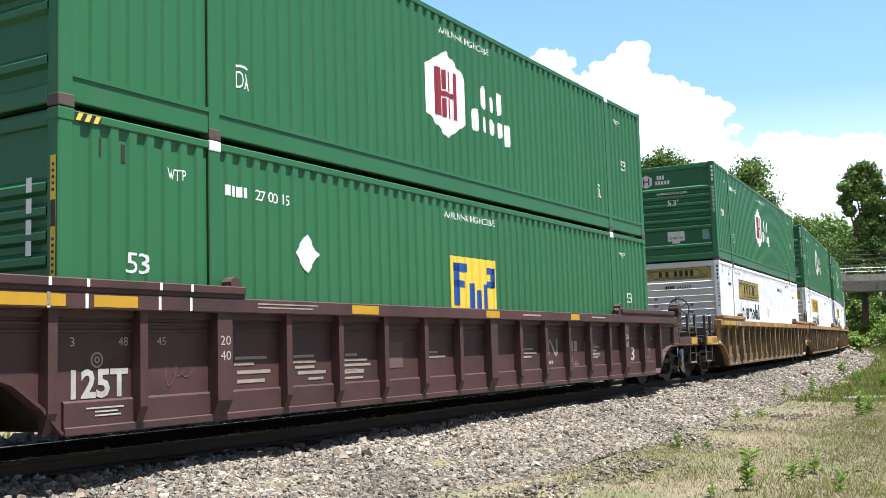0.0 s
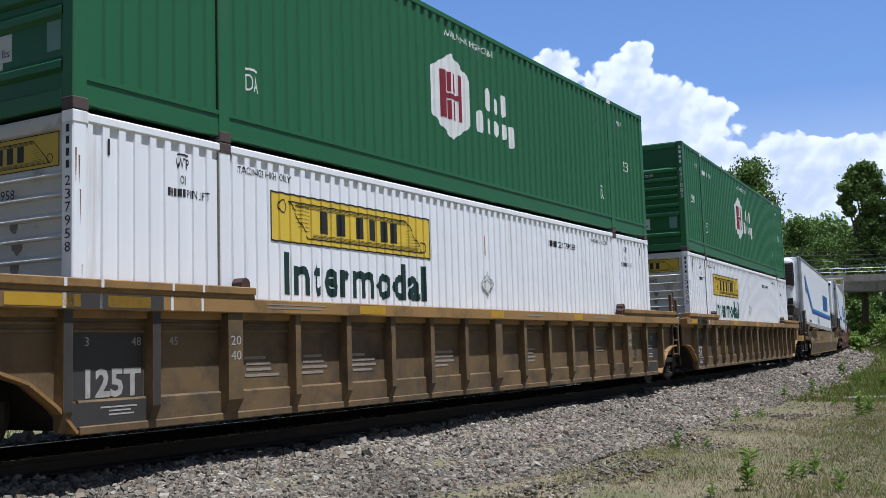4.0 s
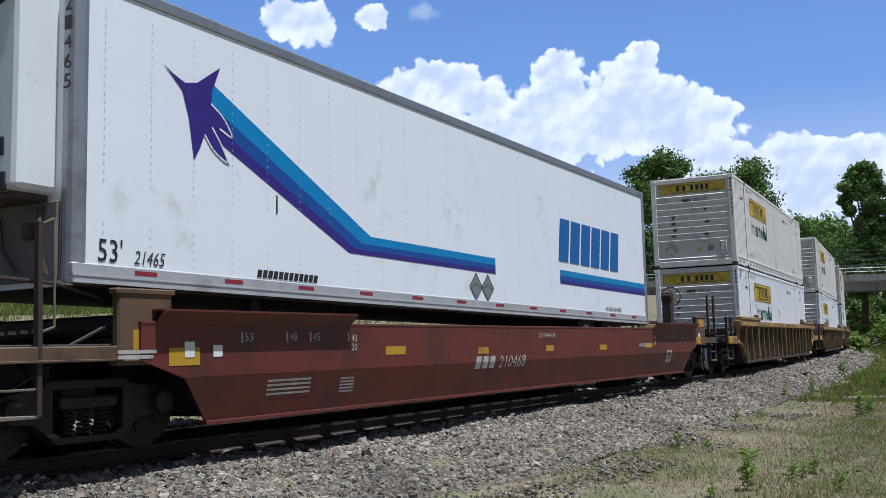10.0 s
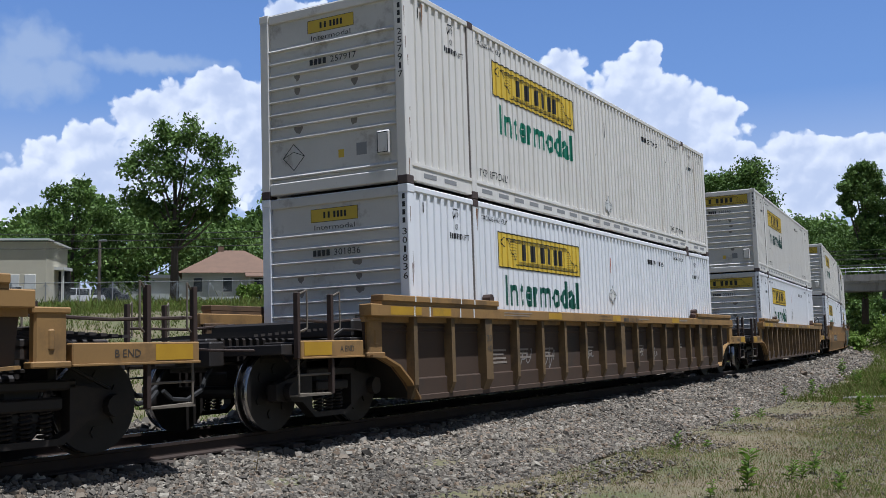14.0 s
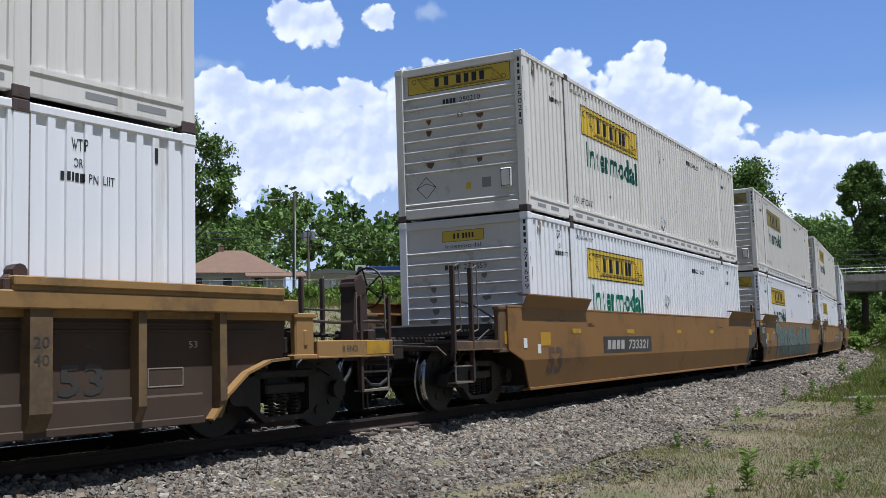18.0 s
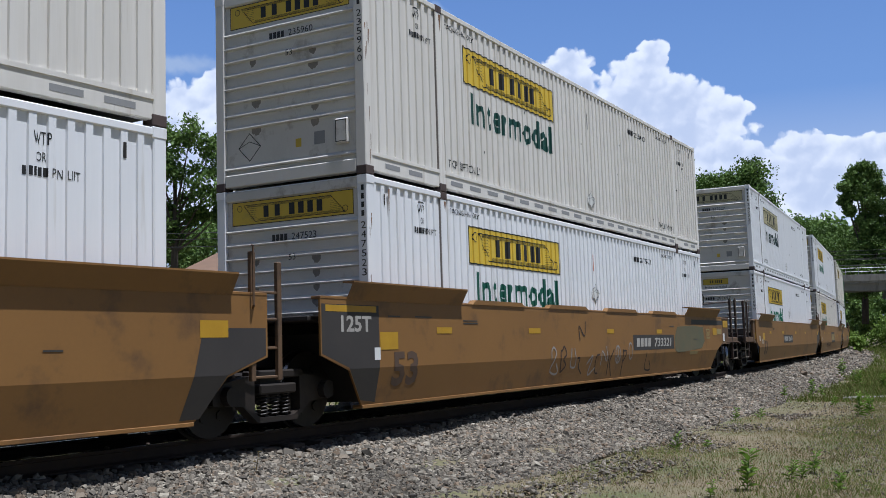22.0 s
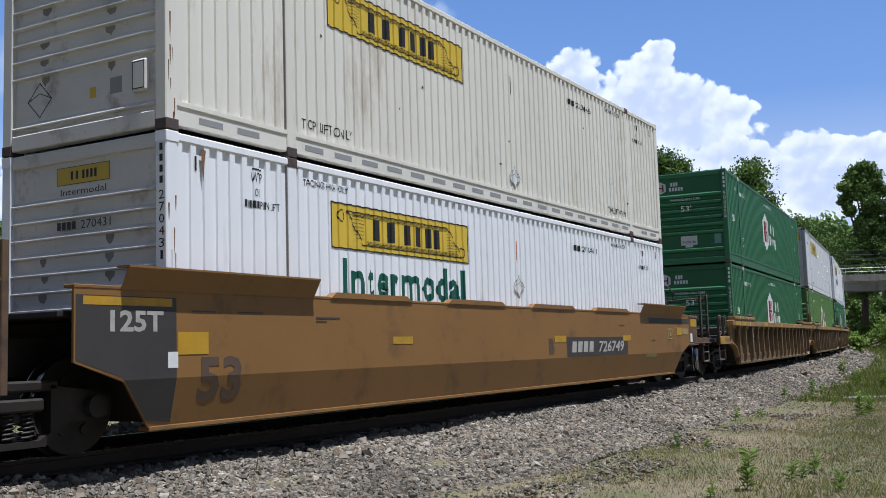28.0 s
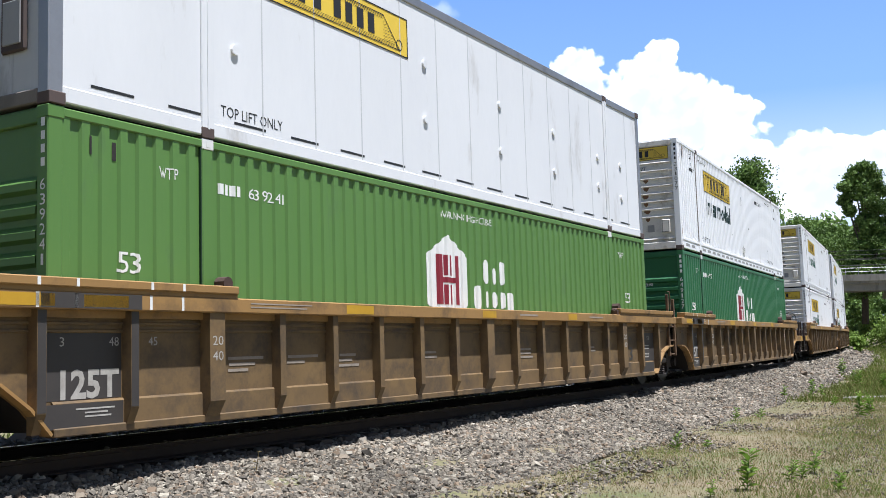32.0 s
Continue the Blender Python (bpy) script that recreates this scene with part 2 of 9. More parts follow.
def container(style, paint, endpaint, label, group="stacked containers"):
    """A 53-foot container: posts, rails, roof, corrugated sides, ribbed front, doors and castings."""
    c = thing("container", label, "container", group)
    sty = style
    low = 0.33 if sty == "hub" else 0.30
    for sgn, nm in ((-1, "near"), (1, "far")):
        part("side_panel", lambda bm: corrugated(bm, 0.16, CL - 0.16, low, CH - 0.09, sgn * 1.292, GROOVE[sty], sgn, sty), paint, c, key=("cs", sty, sgn))
        part("bottom_rail", lambda bm: (box(bm, 0.14, CL - 0.14, sgn * 1.18, sgn * 1.285, 0.06, low, 0.01), box(bm, 0.14, CL - 0.14, sgn * 1.2, sgn * 1.298, low - 0.03, low + 0.02)), paint, c, key=("cbr", sty, sgn))
        part("top_rail", lambda bm: box(bm, 0.14, CL - 0.14, sgn * 1.2, sgn * 1.3, CH - 0.1, CH - 0.01, 0.012), paint, c, key=("ctr", sty, sgn))
        for x in (0.0, CL - 0.17):
            part("corner_post", lambda bm: box(bm, x, x + 0.17, sgn * 1.14, sgn * 1.3, 0.1, CH - 0.1, 0.012), paint, c, key=("ccp", x, sgn))
        for x in (2.0, 13.98):
            part("lifting_post", lambda bm: box(bm, x, x + 0.17, sgn * 1.24, sgn * 1.304, 0.1, CH - 0.1, 0.01), paint, c, key=("clp", x, sgn))
        # dark strips stand for the shadow in the recess beside each lifting post
        for x in (1.985, 14.152):
            part("seam", lambda bm: box(bm, x, x + 0.014, sgn * 1.262, sgn * 1.2945, low + 0.03, CH - 0.1), M["seam_" + sty], c, key=("cseam", sty, x, sgn))
        for x in (2.0, 13.97):
            for z in (0.0, CH - 0.12):
                part("corner_casting", lambda bm: (box(bm, x, x + 0.18, sgn * 1.14, sgn * 1.309, z, z + 0.12, 0.008), box(bm, x + 0.06, x + 0.12, sgn * 1.309, sgn * 1.311, z + 0.03, z + 0.09)), M["castwhite"] if sty == "hub" and z else M["castdark"], c, key=("cc", x, sgn, z))
        for x in (0.0, CL - 0.18):
            for z in (0.0, CH - 0.12):
                part("corner_casting", lambda bm: box(bm, x - 0.004, x + 0.184, sgn * 1.14, sgn * 1.306, z, z + 0.12, 0.008), paint if z else M["castdark"], c, key=("cc2", x, sgn, z))
    part("roof", lambda bm: box(bm, 0.05, CL - 0.05, -1.25, 1.25, CH - 0.05, CH), paint, c, key=("croof",))
    part("floor", lambda bm: box(bm, 0.1, CL - 0.1, -1.2, 1.2, 0.1, 0.22), M["black"], c, key=("cfloor",))
    if sty == "hub":
        ridges = [(0.42, 0.50), (0.95, 1.03), (1.18, 1.26), (1.41, 1.49), (1.64, 1.72), (1.87, 1.95), (2.10, 2.18)]
    else:
        ridges = [(0.28, 0.34), (0.86, 0.93), (1.06, 1.13), (1.26, 1.33), (1.46, 1.53), (1.66, 1.73), (1.86, 1.93), (2.06, 2.13), (2.26, 2.32)]
    part("front_wall", lambda bm: end_sheet(bm, ridges, 0.2, CH - 0.12, 1.14, -1.14, 0.055, 0.046 if sty == "jb" else 0.06, sty == "jb"), endpaint, c, key=("cfw", sty))
    part("front_sill", lambda bm: box(bm, 0.0, 0.14, -1.14, 1.14, 0.04, 0.22, 0.012), endpaint, c, key=("cfs",))
    part("front_header", lambda bm: box(bm, 0.012, 0.14, -1.14, 1.14, CH - 0.16, CH - 0.02, 0.012), endpaint, c, key=("cfh",))
    for y in (-0.585, 0.585):
        dr = part("door", lambda bm: box(bm, CL - 0.08, CL - 0.02, y - 0.57, y + 0.57, 0.16, CH - 0.14, 0.01), endpaint, c, key=("cdoor", y))
        for o in (-0.25, 0.25):
            part("lock_rod", lambda bm: rod(bm, (CL, y + o, 0.14), (CL, y + o, CH - 0.14), 0.018, 6), M["alu"], dr, key=("crod", y, o))
    return c


# painted shadow tones for the recess strips beside the lifting posts
M["seam_hub"] = plain("dark_green_recess_shadow", (0.006, 0.035, 0.012), 0.8)
M["seam_jb"] = plain("grey_recess_shadow", (0.22, 0.20, 0.18), 0.8)
M["castwhite"] = plain("white_casting_paint", (0.7, 0.7, 0.68))
M["castdark"] = mat("rusty_dark_casting", (0.06, 0.045, 0.045), (0.09, 0.06, 0.05), 0.7)

# ---------------- trucks and cars ----------------
def truck(car, u):
    """A two-axle freight truck under a car."""
    t = part("truck", lambda bm: (box(bm, -0.2, 0.2, -0.95, 0.95, 0.42, 0.7, 0.03), box(bm, -0.16, 0.16, -1.0, 1.0, 0.34, 0.45, 0.02)), M["black"], car, key=("bolster",), place=Matrix.Translation((u, 0, 0)))
    for sgn in (-1, 1):
        y0, y1 = sgn * 0.94, sgn * 1.07

        def frame_(bm):
            prism_y(bm, [(-1.12, 0.6), (-1.12, 0.42), (-0.95, 0.40), (-0.62, 0.38), (-0.36, 0.18), (0.36, 0.18), (0.62, 0.38), (0.95, 0.40), (1.12, 0.42), (1.12, 0.6), (0.9, 0.66), (0.5, 0.72), (0.42, 0.74), (0.42, 0.3), (0.3, 0.24), (-0.3, 0.24), (-0.42, 0.3), (-0.42, 0.74), (-0.5, 0.72), (-0.9, 0.66)], y0, y1)
            box(bm, -0.5, 0.5, y0, y1, 0.68, 0.78, 0.02)
            box(bm, -0.34, 0.34, y0 - sgn * 0.03, y1 + sgn * 0.02, 0.50, 0.62, 0.02)
        part("side_frame", frame_, M["steel"], t, "heavy grimy cast steel side frame", key=("sideframe", sgn), place=Matrix.Translation((0, 0, -0.05)))
        for o in (-0.2, 0.0, 0.2):
            def coil(bm):
                turn = [(o + 0.062 * math.cos(a), sgn * 1.0 + 0.062 * math.sin(a), 0.25 + 0.25 * a / 37.7) for a in np.linspace(0, 37.7, 43)]
                rings = [[bm.verts.new((x, y, z - 0.014)), bm.verts.new((o + (x - o) * 1.22, sgn + (y - sgn) * 1.22, z)), bm.verts.new((x, y, z + 0.014)), bm.verts.new((o + (x - o) * 0.78, sgn + (y - sgn) * 0.78, z))] for x, y, z in turn]
                for p, q in zip(rings, rings[1:]):
                    for e in range(4):
                        bm.faces.new((p[e], p[(e + 1) % 4], q[(e + 1) % 4], q[e]))
                bm.faces.new(rings[0]), bm.faces.new(rings[-1][::-1])
                bmesh.ops.recalc_face_normals(bm, faces=bm.faces)
            part("coil_spring", coil, M["steel"], t, key=("coil", sgn, o), place=Matrix.Translation((0, 0, -0.05)))
        for w in (-0.89, 0.89):
            part("bearing_cap", lambda bm: rod(bm, (w, sgn * 1.0, 0.46), (w, sgn * 1.16, 0.46), 0.11, 12), M["steel"], t, key=("cap", sgn, w))
    for w in (-0.89, 0.89):
        def axle(bm):
            rod(bm, (0, -1.05, 0), (0, 1.05, 0), 0.075, 10)
            for sg in (-1, 1):
                a = sg * 0.69
                rod(bm, (0, a, 0), (0, a + sg * 0.135, 0), 0.47, 36)
                rod(bm, (0, a - sg * 0.03, 0), (0, a, 0), 0.5, 36)
                rod(bm, (0, a + sg * 0.135, 0), (0, a + sg * 0.19, 0), 0.14, 16)
                for k in range(6):
                    an = k * math.pi / 3
                    c_, s_ = math.cos(an), math.sin(an)
                    rod(bm, (c_ * 0.27, a + sg * 0.13, s_ * 0.27), (c_ * 0.27, a + sg * 0.15, s_ * 0.27), 0.06, 6)
        ws = part("wheelset", axle, M["wheel"], t, "rolling steel wheelset with shiny treads", key=("axle",), place=Matrix.Translation((w, 0, 0.47)))
        if len(ws.data.materials) == 1:
            ws.data.materials.append(M["tread"])
            for f in ws.data.polygons:
                if abs(f.normal.y) < 0.3 and math.hypot(f.center.x, f.center.z) > 0.42:
                    f.material_index, f.use_smooth = 1, True
        WHEELSETS.append((ws, w))
    return t


def wheel_material():
    m = mat("wheel_steel", (0.012, 0.010, 0.009), (0.022, 0.017, 0.014), 0.55, 0.2, 5, 50, 0.2)
    return m


M["wheel"] = wheel_material()
END_ARCH = [(-1.25, 0.84), (-0.95, 0.82), (-0.6, 0.70), (-0.3, 0.48), (-0.08, 0.24)]


def mirror_u(pts):
    return [(CL - x, z) for x, z in pts]


def coupler_end(car, paint, far, brake, tall=False):
    """The open end over a truck: centre sill, side deck, posts with grab irons, steps, rigging, coupler."""
    fx = (lambda x: CL - x) if far else (lambda x: x)
    k = ("f" if far else "n") + ("t" if tall else "")
    d0, d1 = (-3.3, -1.8) if far else ((-3.0, -1.5) if tall else (-2.68, -1.38))
    posts = (-3.27, -2.68) if far else ((-3.0, -2.42) if tall else (-2.69, -2.02))
    top = 2.14 if tall else 1.62

    def bx(bm, a, b, *r, bevel=0.0):
        box(bm, min(fx(a), fx(b)), max(fx(a), fx(b)), *r, bevel)
    part("centre_sill", lambda bm: (bx(bm, -3.05, -0.2, -0.3, 0.3, 0.72, 1.12, bevel=0.02), bx(bm, -3.15, -2.9, -0.45, 0.45, 0.78, 1.08, bevel=0.02), bx(bm, -1.9, -1.3, -0.42, 0.42, 0.6, 0.78, bevel=0.03)), M["black"], car, key=("csill", k))
    part("end_deck", lambda bm: (bx(bm, d0, -0.9, -1.30, -0.86, 1.0, 1.05, bevel=0.01), bx(bm, d0, -0.9, 0.86, 1.30, 1.0, 1.05, bevel=0.01), bx(bm, -2.9, -2.5, -1.3, 1.3, 0.9, 1.02, bevel=0.01), bx(bm, -1.5, -0.6, -1.3, 1.3, 0.92, 1.1, bevel=0.01), bx(bm, -1.3, -0.75, -1.2, 1.2, 1.1, 1.34, bevel=0.03)), M["black"], car, key=("deck", k))
    part("crossover_board", lambda bm: [bx(bm, -2.86 + 0.13 * i, -2.78 + 0.13 * i, -0.86, 0.86, 1.12 + 0.008 * i, 1.15 + 0.008 * i) for i in range(11)], M["boards"], car, key=("grating", k))
    cp = part("coupler", lambda bm: (bx(bm, -3.65, -3.1, -0.09, 0.09, 0.82, 1.0, bevel=0.02), bx(bm, -3.72, -3.4, -0.17, 0.12, 0.79, 1.03, bevel=0.03)), M["steel"], car, key=("coupler", k))
    for y0, drop in ((-0.35, 0.42), (0.36, 0.47)):
        part("air_hose", lambda bm: pipe(bm, [(fx(-2.9), y0, 0.86), (fx(-3.1), y0, 0.7), (fx(-3.2), y0, drop + 0.1), (fx(-3.4), y0 * 0.9, drop), (fx(-3.6), y0 * 0.8, drop + 0.02), (fx(-3.72), y0 * 0.75, drop + 0.12)], 0.028), M["rubber"], cp, key=("hose", k, y0))
    part("uncoupling_lever", lambda bm: pipe(bm, [(fx(d0 - 0.05), -1.25, 0.82), (fx(d0 - 0.05), -1.1, 0.95), (fx(-3.2), -0.5, 0.98), (fx(-3.35), -0.1, 1.02)], 0.016), M["grab"], car, key=("cutlever", k))
    for i, pts in enumerate(([(-0.6, -0.55, 0.86), (-1.6, -0.6, 0.82), (-2.4, -0.5, 0.8), (-3.0, -0.36, 0.84)], [(-1.2, -0.95, 0.98), (-1.9, -1.0, 0.92), (-2.5, -1.02, 0.62)], [(-1.0, -1.2, 1.18), (-1.6, -1.25, 1.2), (-2.0, -1.22, 1.02)])):
        part("brake_pipe", lambda bm: pipe(bm, [(fx(x), y, z) for x, y, z in pts], 0.018 if i else 0.026), M["steel"], car, key=("bpipe", k, i))
    part("brake_rigging", lambda bm: (rod(bm, (fx(-0.7), -0.62, 0.6), (fx(-2.5), -0.7, 0.42), 0.022), rod(bm, (fx(-2.5), -0.72, 0.25), (fx(-2.42), -0.66, 0.7), 0.03), rod(bm, (fx(-0.72), -0.62, 0.25), (fx(-0.68), -0.6, 0.68), 0.03), bx(bm, -2.0, -1.9, -0.9, -0.5, 0.72, 0.9, bevel=0.01), rod(bm, (fx(-2.3), -0.75, 0.86), (fx(-2.7), -0.75, 0.86), 0.09, 12)), M["steel"], car, key=("brig", k))
    for sgn in (-1, 1):
        y = sgn * 1.36
        # the far plate takes the darker brown: its shade is put into the paint
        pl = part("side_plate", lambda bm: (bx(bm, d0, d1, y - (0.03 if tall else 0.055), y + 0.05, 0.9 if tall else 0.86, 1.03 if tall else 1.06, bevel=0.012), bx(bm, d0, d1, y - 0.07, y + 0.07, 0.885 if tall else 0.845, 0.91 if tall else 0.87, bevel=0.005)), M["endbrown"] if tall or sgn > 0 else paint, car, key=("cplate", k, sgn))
        if sgn < 0 and not tall:
            e0, e1 = posts[0] + 0.06, posts[1] - 0.06
            part("reflector_patch", lambda bm: bx(bm, e0, e1, y - 0.059, y - 0.0545, 0.885, 1.04), M["yellow"], pl, key=("cplatey", k))
            x0 = fx(posts[1] + 0.42) if far else posts[1] + 0.12
            stencil(pl, "stencil", M["stencil_dark"], ("aend", k), plane_side(y - 0.058), [], [("B END" if far else "A END", x0, 0.92, 0.075, 0.3)])
        for i, u in enumerate(posts):
            st = part("post", lambda bm: bx(bm, u - 0.026, u + 0.026, y - 0.035, y + 0.035, 0.42 if i else 0.85, top, bevel=0.006), M["grab"], car, "thin dark brown post", key=("post", k, sgn, i))
            part("grab_iron", lambda bm: pipe(bm, [(fx(u + 0.04), y, 1.16), (fx(u + 0.13), y + sgn * 0.05, 1.2), (fx(u + 0.13), y + sgn * 0.05, top + 0.03), (fx(u + 0.04), y, top - 0.02)], 0.012), M["worniron"], st, key=("grab", k, sgn, i))
        part("corner_step", lambda bm: (pipe(bm, [(fx(posts[0] + 0.02), y, 0.86), (fx(posts[0] + 0.02), y, 0.44), (fx(posts[1]), y, 0.42)], 0.015), pipe(bm, [(fx(posts[0]), y, 0.66), (fx(posts[1]), y, 0.66)], 0.013), bx(bm, posts[0], posts[1], y - 0.02, y + 0.12 * -sgn, 0.41, 0.43)), M["worniron"], car, key=("step", k, sgn))

        def bracket(bm):
            e0, e1 = (-1.75, -1.42) if far and not tall else ((-2.15, -1.4) if far else ((-1.55, -0.84) if tall else (-1.26, -0.92)))
            hz = 1.58 if tall else 1.38
            bx(bm, e0, e1, y - 0.05, y + 0.05, 0.86, hz, bevel=0.02)
            bx(bm, e0 - 0.03, e1 + 0.03, y - 0.065, y + 0.06, hz - 0.06, hz, bevel=0.012)
            bx(bm, e0 - 0.04, e1 + 0.04, y - 0.065, y + 0.06, 0.84, 0.9, bevel=0.012)
            if not tall:
                bx(bm, (e0 + e1) / 2 - 0.05, (e0 + e1) / 2 + 0.05, y - 0.065, y + 0.06, 0.98, 1.2, bevel=0.03)
        # far brackets are darkened by paint to stand for their shade
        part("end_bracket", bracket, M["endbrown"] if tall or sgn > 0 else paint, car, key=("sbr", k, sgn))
        if tall and sgn < 0:
            a0, b0 = (-2.04, -1.56) if far else (-1.37, -0.91)
            z0, z1 = (1.31, 1.5) if far else (0.97, 1.18)
            part("yellow_plate", lambda bm: bx(bm, a0, b0, y - 0.056, y - 0.048, z0, z1), M["yellow"], car, key=("yplate", k))
            part("notice_plate", lambda bm: bx(bm, *((-1.68, -1.51) if far else (-0.72, -0.58)), *((y - 0.056, y - 0.048, 0.93, 1.14) if far else (-1.458, -1.452, 0.9, 1.06))), M["paint_white"], car, key=("nplate", k))
        part("cross_rail", lambda bm: pipe(bm, [(fx(posts[0]), y, top * 0.62 + 0.3), (fx(posts[0] + 0.9), sgn * 1.2, top * 0.62 + 0.28), (fx(-0.9), sgn * 1.1, 1.35)], 0.018), M["grab"], car, key=("xrail", k, sgn))
    if brake:
        y0, z0 = (-0.15, 2.2) if tall else (-0.92, 1.77)
        bw = part("brake_stand", lambda bm: (prism_y(bm, [(fx(-2.95), 1.02), (fx(-3.28), 1.02), (fx(-3.24), z0 + 0.05), (fx(-3.14), z0 + 0.16), (fx(-3.0), z0 + 0.1)], y0 - 0.11, y0 + 0.11), rod(bm, (fx(-3.1), y0 - 0.13, z0), (fx(-3.1), y0 + 0.13, z0), 0.12, 20), bx(bm, -3.2, -3.05, y0 - 0.3, y0 + 0.3, 1.05, 1.2, bevel=0.02)), M["grab"], car, key=("bstand", k))

        def wheel(bm):
            cx, cz, r = fx(-3.42), z0, 0.27
            ring_ = [(cx, y0 + r * math.cos(a), cz + r * math.sin(a)) for a in np.linspace(0, 2 * math.pi, 25)]
            pipe(bm, ring_, 0.016)
            rod(bm, (fx(-3.2), y0, cz), (cx, y0, cz), 0.03, 8)
            for a in range(5):
                an = a * 2 * math.pi / 5
                rod(bm, (cx, y0, cz), (cx, y0 + r * math.cos(an), cz + r * math.sin(an)), 0.011, 6)
        part("brake_wheel", wheel, M["steel"], bw, key=("bwheel", k))


# grime on near ends and ladders; on far-side parts it paints in shade
M["endbrown"] = mat("grimy_and_shaded_brown_end_paint", (0.15, 0.085, 0.038), (0.085, 0.05, 0.028), 0.7, scale=1.6, dirt=(0.04, 0.026, 0.018), dirt_amount=0.45, dirt_scale=3, bump=0.1)
M["grab"] = mat("dark_brown_grimy_iron", (0.05, 0.028, 0.02), (0.032, 0.02, 0.015), 0.7, scale=5, bump=0.2)
M["boards"] = mat("oily_black_boards", (0.03, 0.025, 0.021), (0.05, 0.04, 0.032), 0.7, scale=5, bump=0.3)
M["worniron"] = mat("worn_pale_grab_iron", (0.20, 0.17, 0.13), (0.09, 0.07, 0.05), 0.6, scale=9)


def joint_end(car, paint, far, ladder):
    """The end that rests on a shared truck: bulkhead, deck and ladder."""
    fx = (lambda x: CL - x) if far else (lambda x: x)
    k = "f" if far else "n"

    def bx(bm, a, b, *r, bevel=0.0):
        box(bm, min(fx(a), fx(b)), max(fx(a), fx(b)), *r, bevel)
    part("joint_deck", lambda bm: (bx(bm, -1.5, -0.3, -0.5, 0.5, 0.75, 1.15, bevel=0.02), bx(bm, -1.62, -1.3, -0.3, 0.3, 0.72, 1.0, bevel=0.03), bx(bm, -1.35, -0.2, -1.3, 1.3, 1.3, 1.36, bevel=0.01), bx(bm, -0.5, -0.3, -1.3, 1.3, 0.8, 1.3)), M["black"], car, key=("jdeck", k))
    if ladder:
        x = -1.42

        def lad(bm):
            for o in (0, 0.42):
                box(bm, min(fx(x + o - 0.135), fx(x + o - 0.065)), max(fx(x + o - 0.135), fx(x + o - 0.065)), -1.44, -1.38, 0.62, 2.05 if o else 1.95, 0.008)
            for z in (0.66, 0.98, 1.3, 1.6):
                rod(bm, (fx(x - 0.1), -1.41, z), (fx(x + 0.32), -1.41, z), 0.016, 6)
            pipe(bm, [(fx(x + 0.32), -1.42, 1.4), (fx(x + 0.38), -1.5, 1.45), (fx(x + 0.38), -1.5, 2.1), (fx(x + 0.32), -1.42, 2.12)], 0.014)
        part("ladder", lad, M["endbrown"], car, "grimy brown ladder", key=("ladder", k))


def finish_ends(car, paint, front, rear, brake_front, brake_rear, tank=False, tall=False):
    if front == "coupler":
        coupler_end(car, paint, False, brake_front, tall)
        truck(car, -1.6)
    else:
        joint_end(car, paint, False, False)
        truck(car, -1.65)
    if rear == "coupler":
        coupler_end(car, paint, True, brake_rear, tall)
        truck(car, CL + 1.6)
        if tank:
            def vessel(bm):
                r = bmesh.ops.create_cone(bm, cap_ends=False, segments=28, radius1=0.2, radius2=0.2, depth=0.8, matrix=Matrix.Translation((17.78, -0.35, 2.08)) @ Matrix.Rotation(radians(90), 4, "Y"))
                for x in (17.38, 18.18):
                    bmesh.ops.create_uvsphere(bm, u_segments=24, v_segments=14, radius=0.199, matrix=Matrix.Translation((x, -0.35, 2.08)) @ Matrix.Rotation(radians(90), 4, "Y") @ Matrix.Diagonal((1, 1, 0.5, 1)))
                for f in bm.faces:
                    f.smooth = True
            rs = part("air_reservoir", vessel, M["tankbrown"], car, "rust-brown air tank", key=("tank",))
            part("tank_saddle", lambda bm: [box(bm, x, x + 0.1, -0.58, -0.12, 1.1, 1.95, 0.02) for x in (17.5, 18.02)], M["black"], rs, key=("saddle",))
            part("tank_bracket", lambda bm: (prism_y(bm, [(18.2, 1.1), (18.75, 1.1), (18.6, 1.6), (18.3, 2.2), (18.2, 2.2)], -0.62, -0.58), box(bm, 18.5, 18.62, -0.5, -0.42, 1.1, 2.25, 0.01), pipe(bm, [(18.6, -0.5, 2.0), (19.0, -0.9, 2.05), (19.4, -1.3, 2.07)], 0.016)), M["grab"], rs, key=("tbr",))
    else:
        joint_end(car, paint, True, True)


def well_floor(car):
    part("well_floor", lambda bm: [box(bm, x, x + 0.22, -1.3, 1.3, 0.26, 0.36) for x in np.arange(0.1, 16, 0.75)] + [box(bm, 0.0, CL, -1.32, -1.12, 0.24, 0.34), box(bm, 0.0, CL, 1.12, 1.32, 0.24, 0.34)], M["black"], car, key=("floor",))
    for fx in (lambda x: x, lambda x: CL - x):
        k = fx(0.0)
        part("bulkhead", lambda bm: prism_y(bm, [(fx(-0.75), 1.15), (fx(-0.68), 1.15), (fx(0.05), 0.3), (fx(-0.02), 0.26)], -1.3, 1.3), M["black"], car, key=("bulk", k))


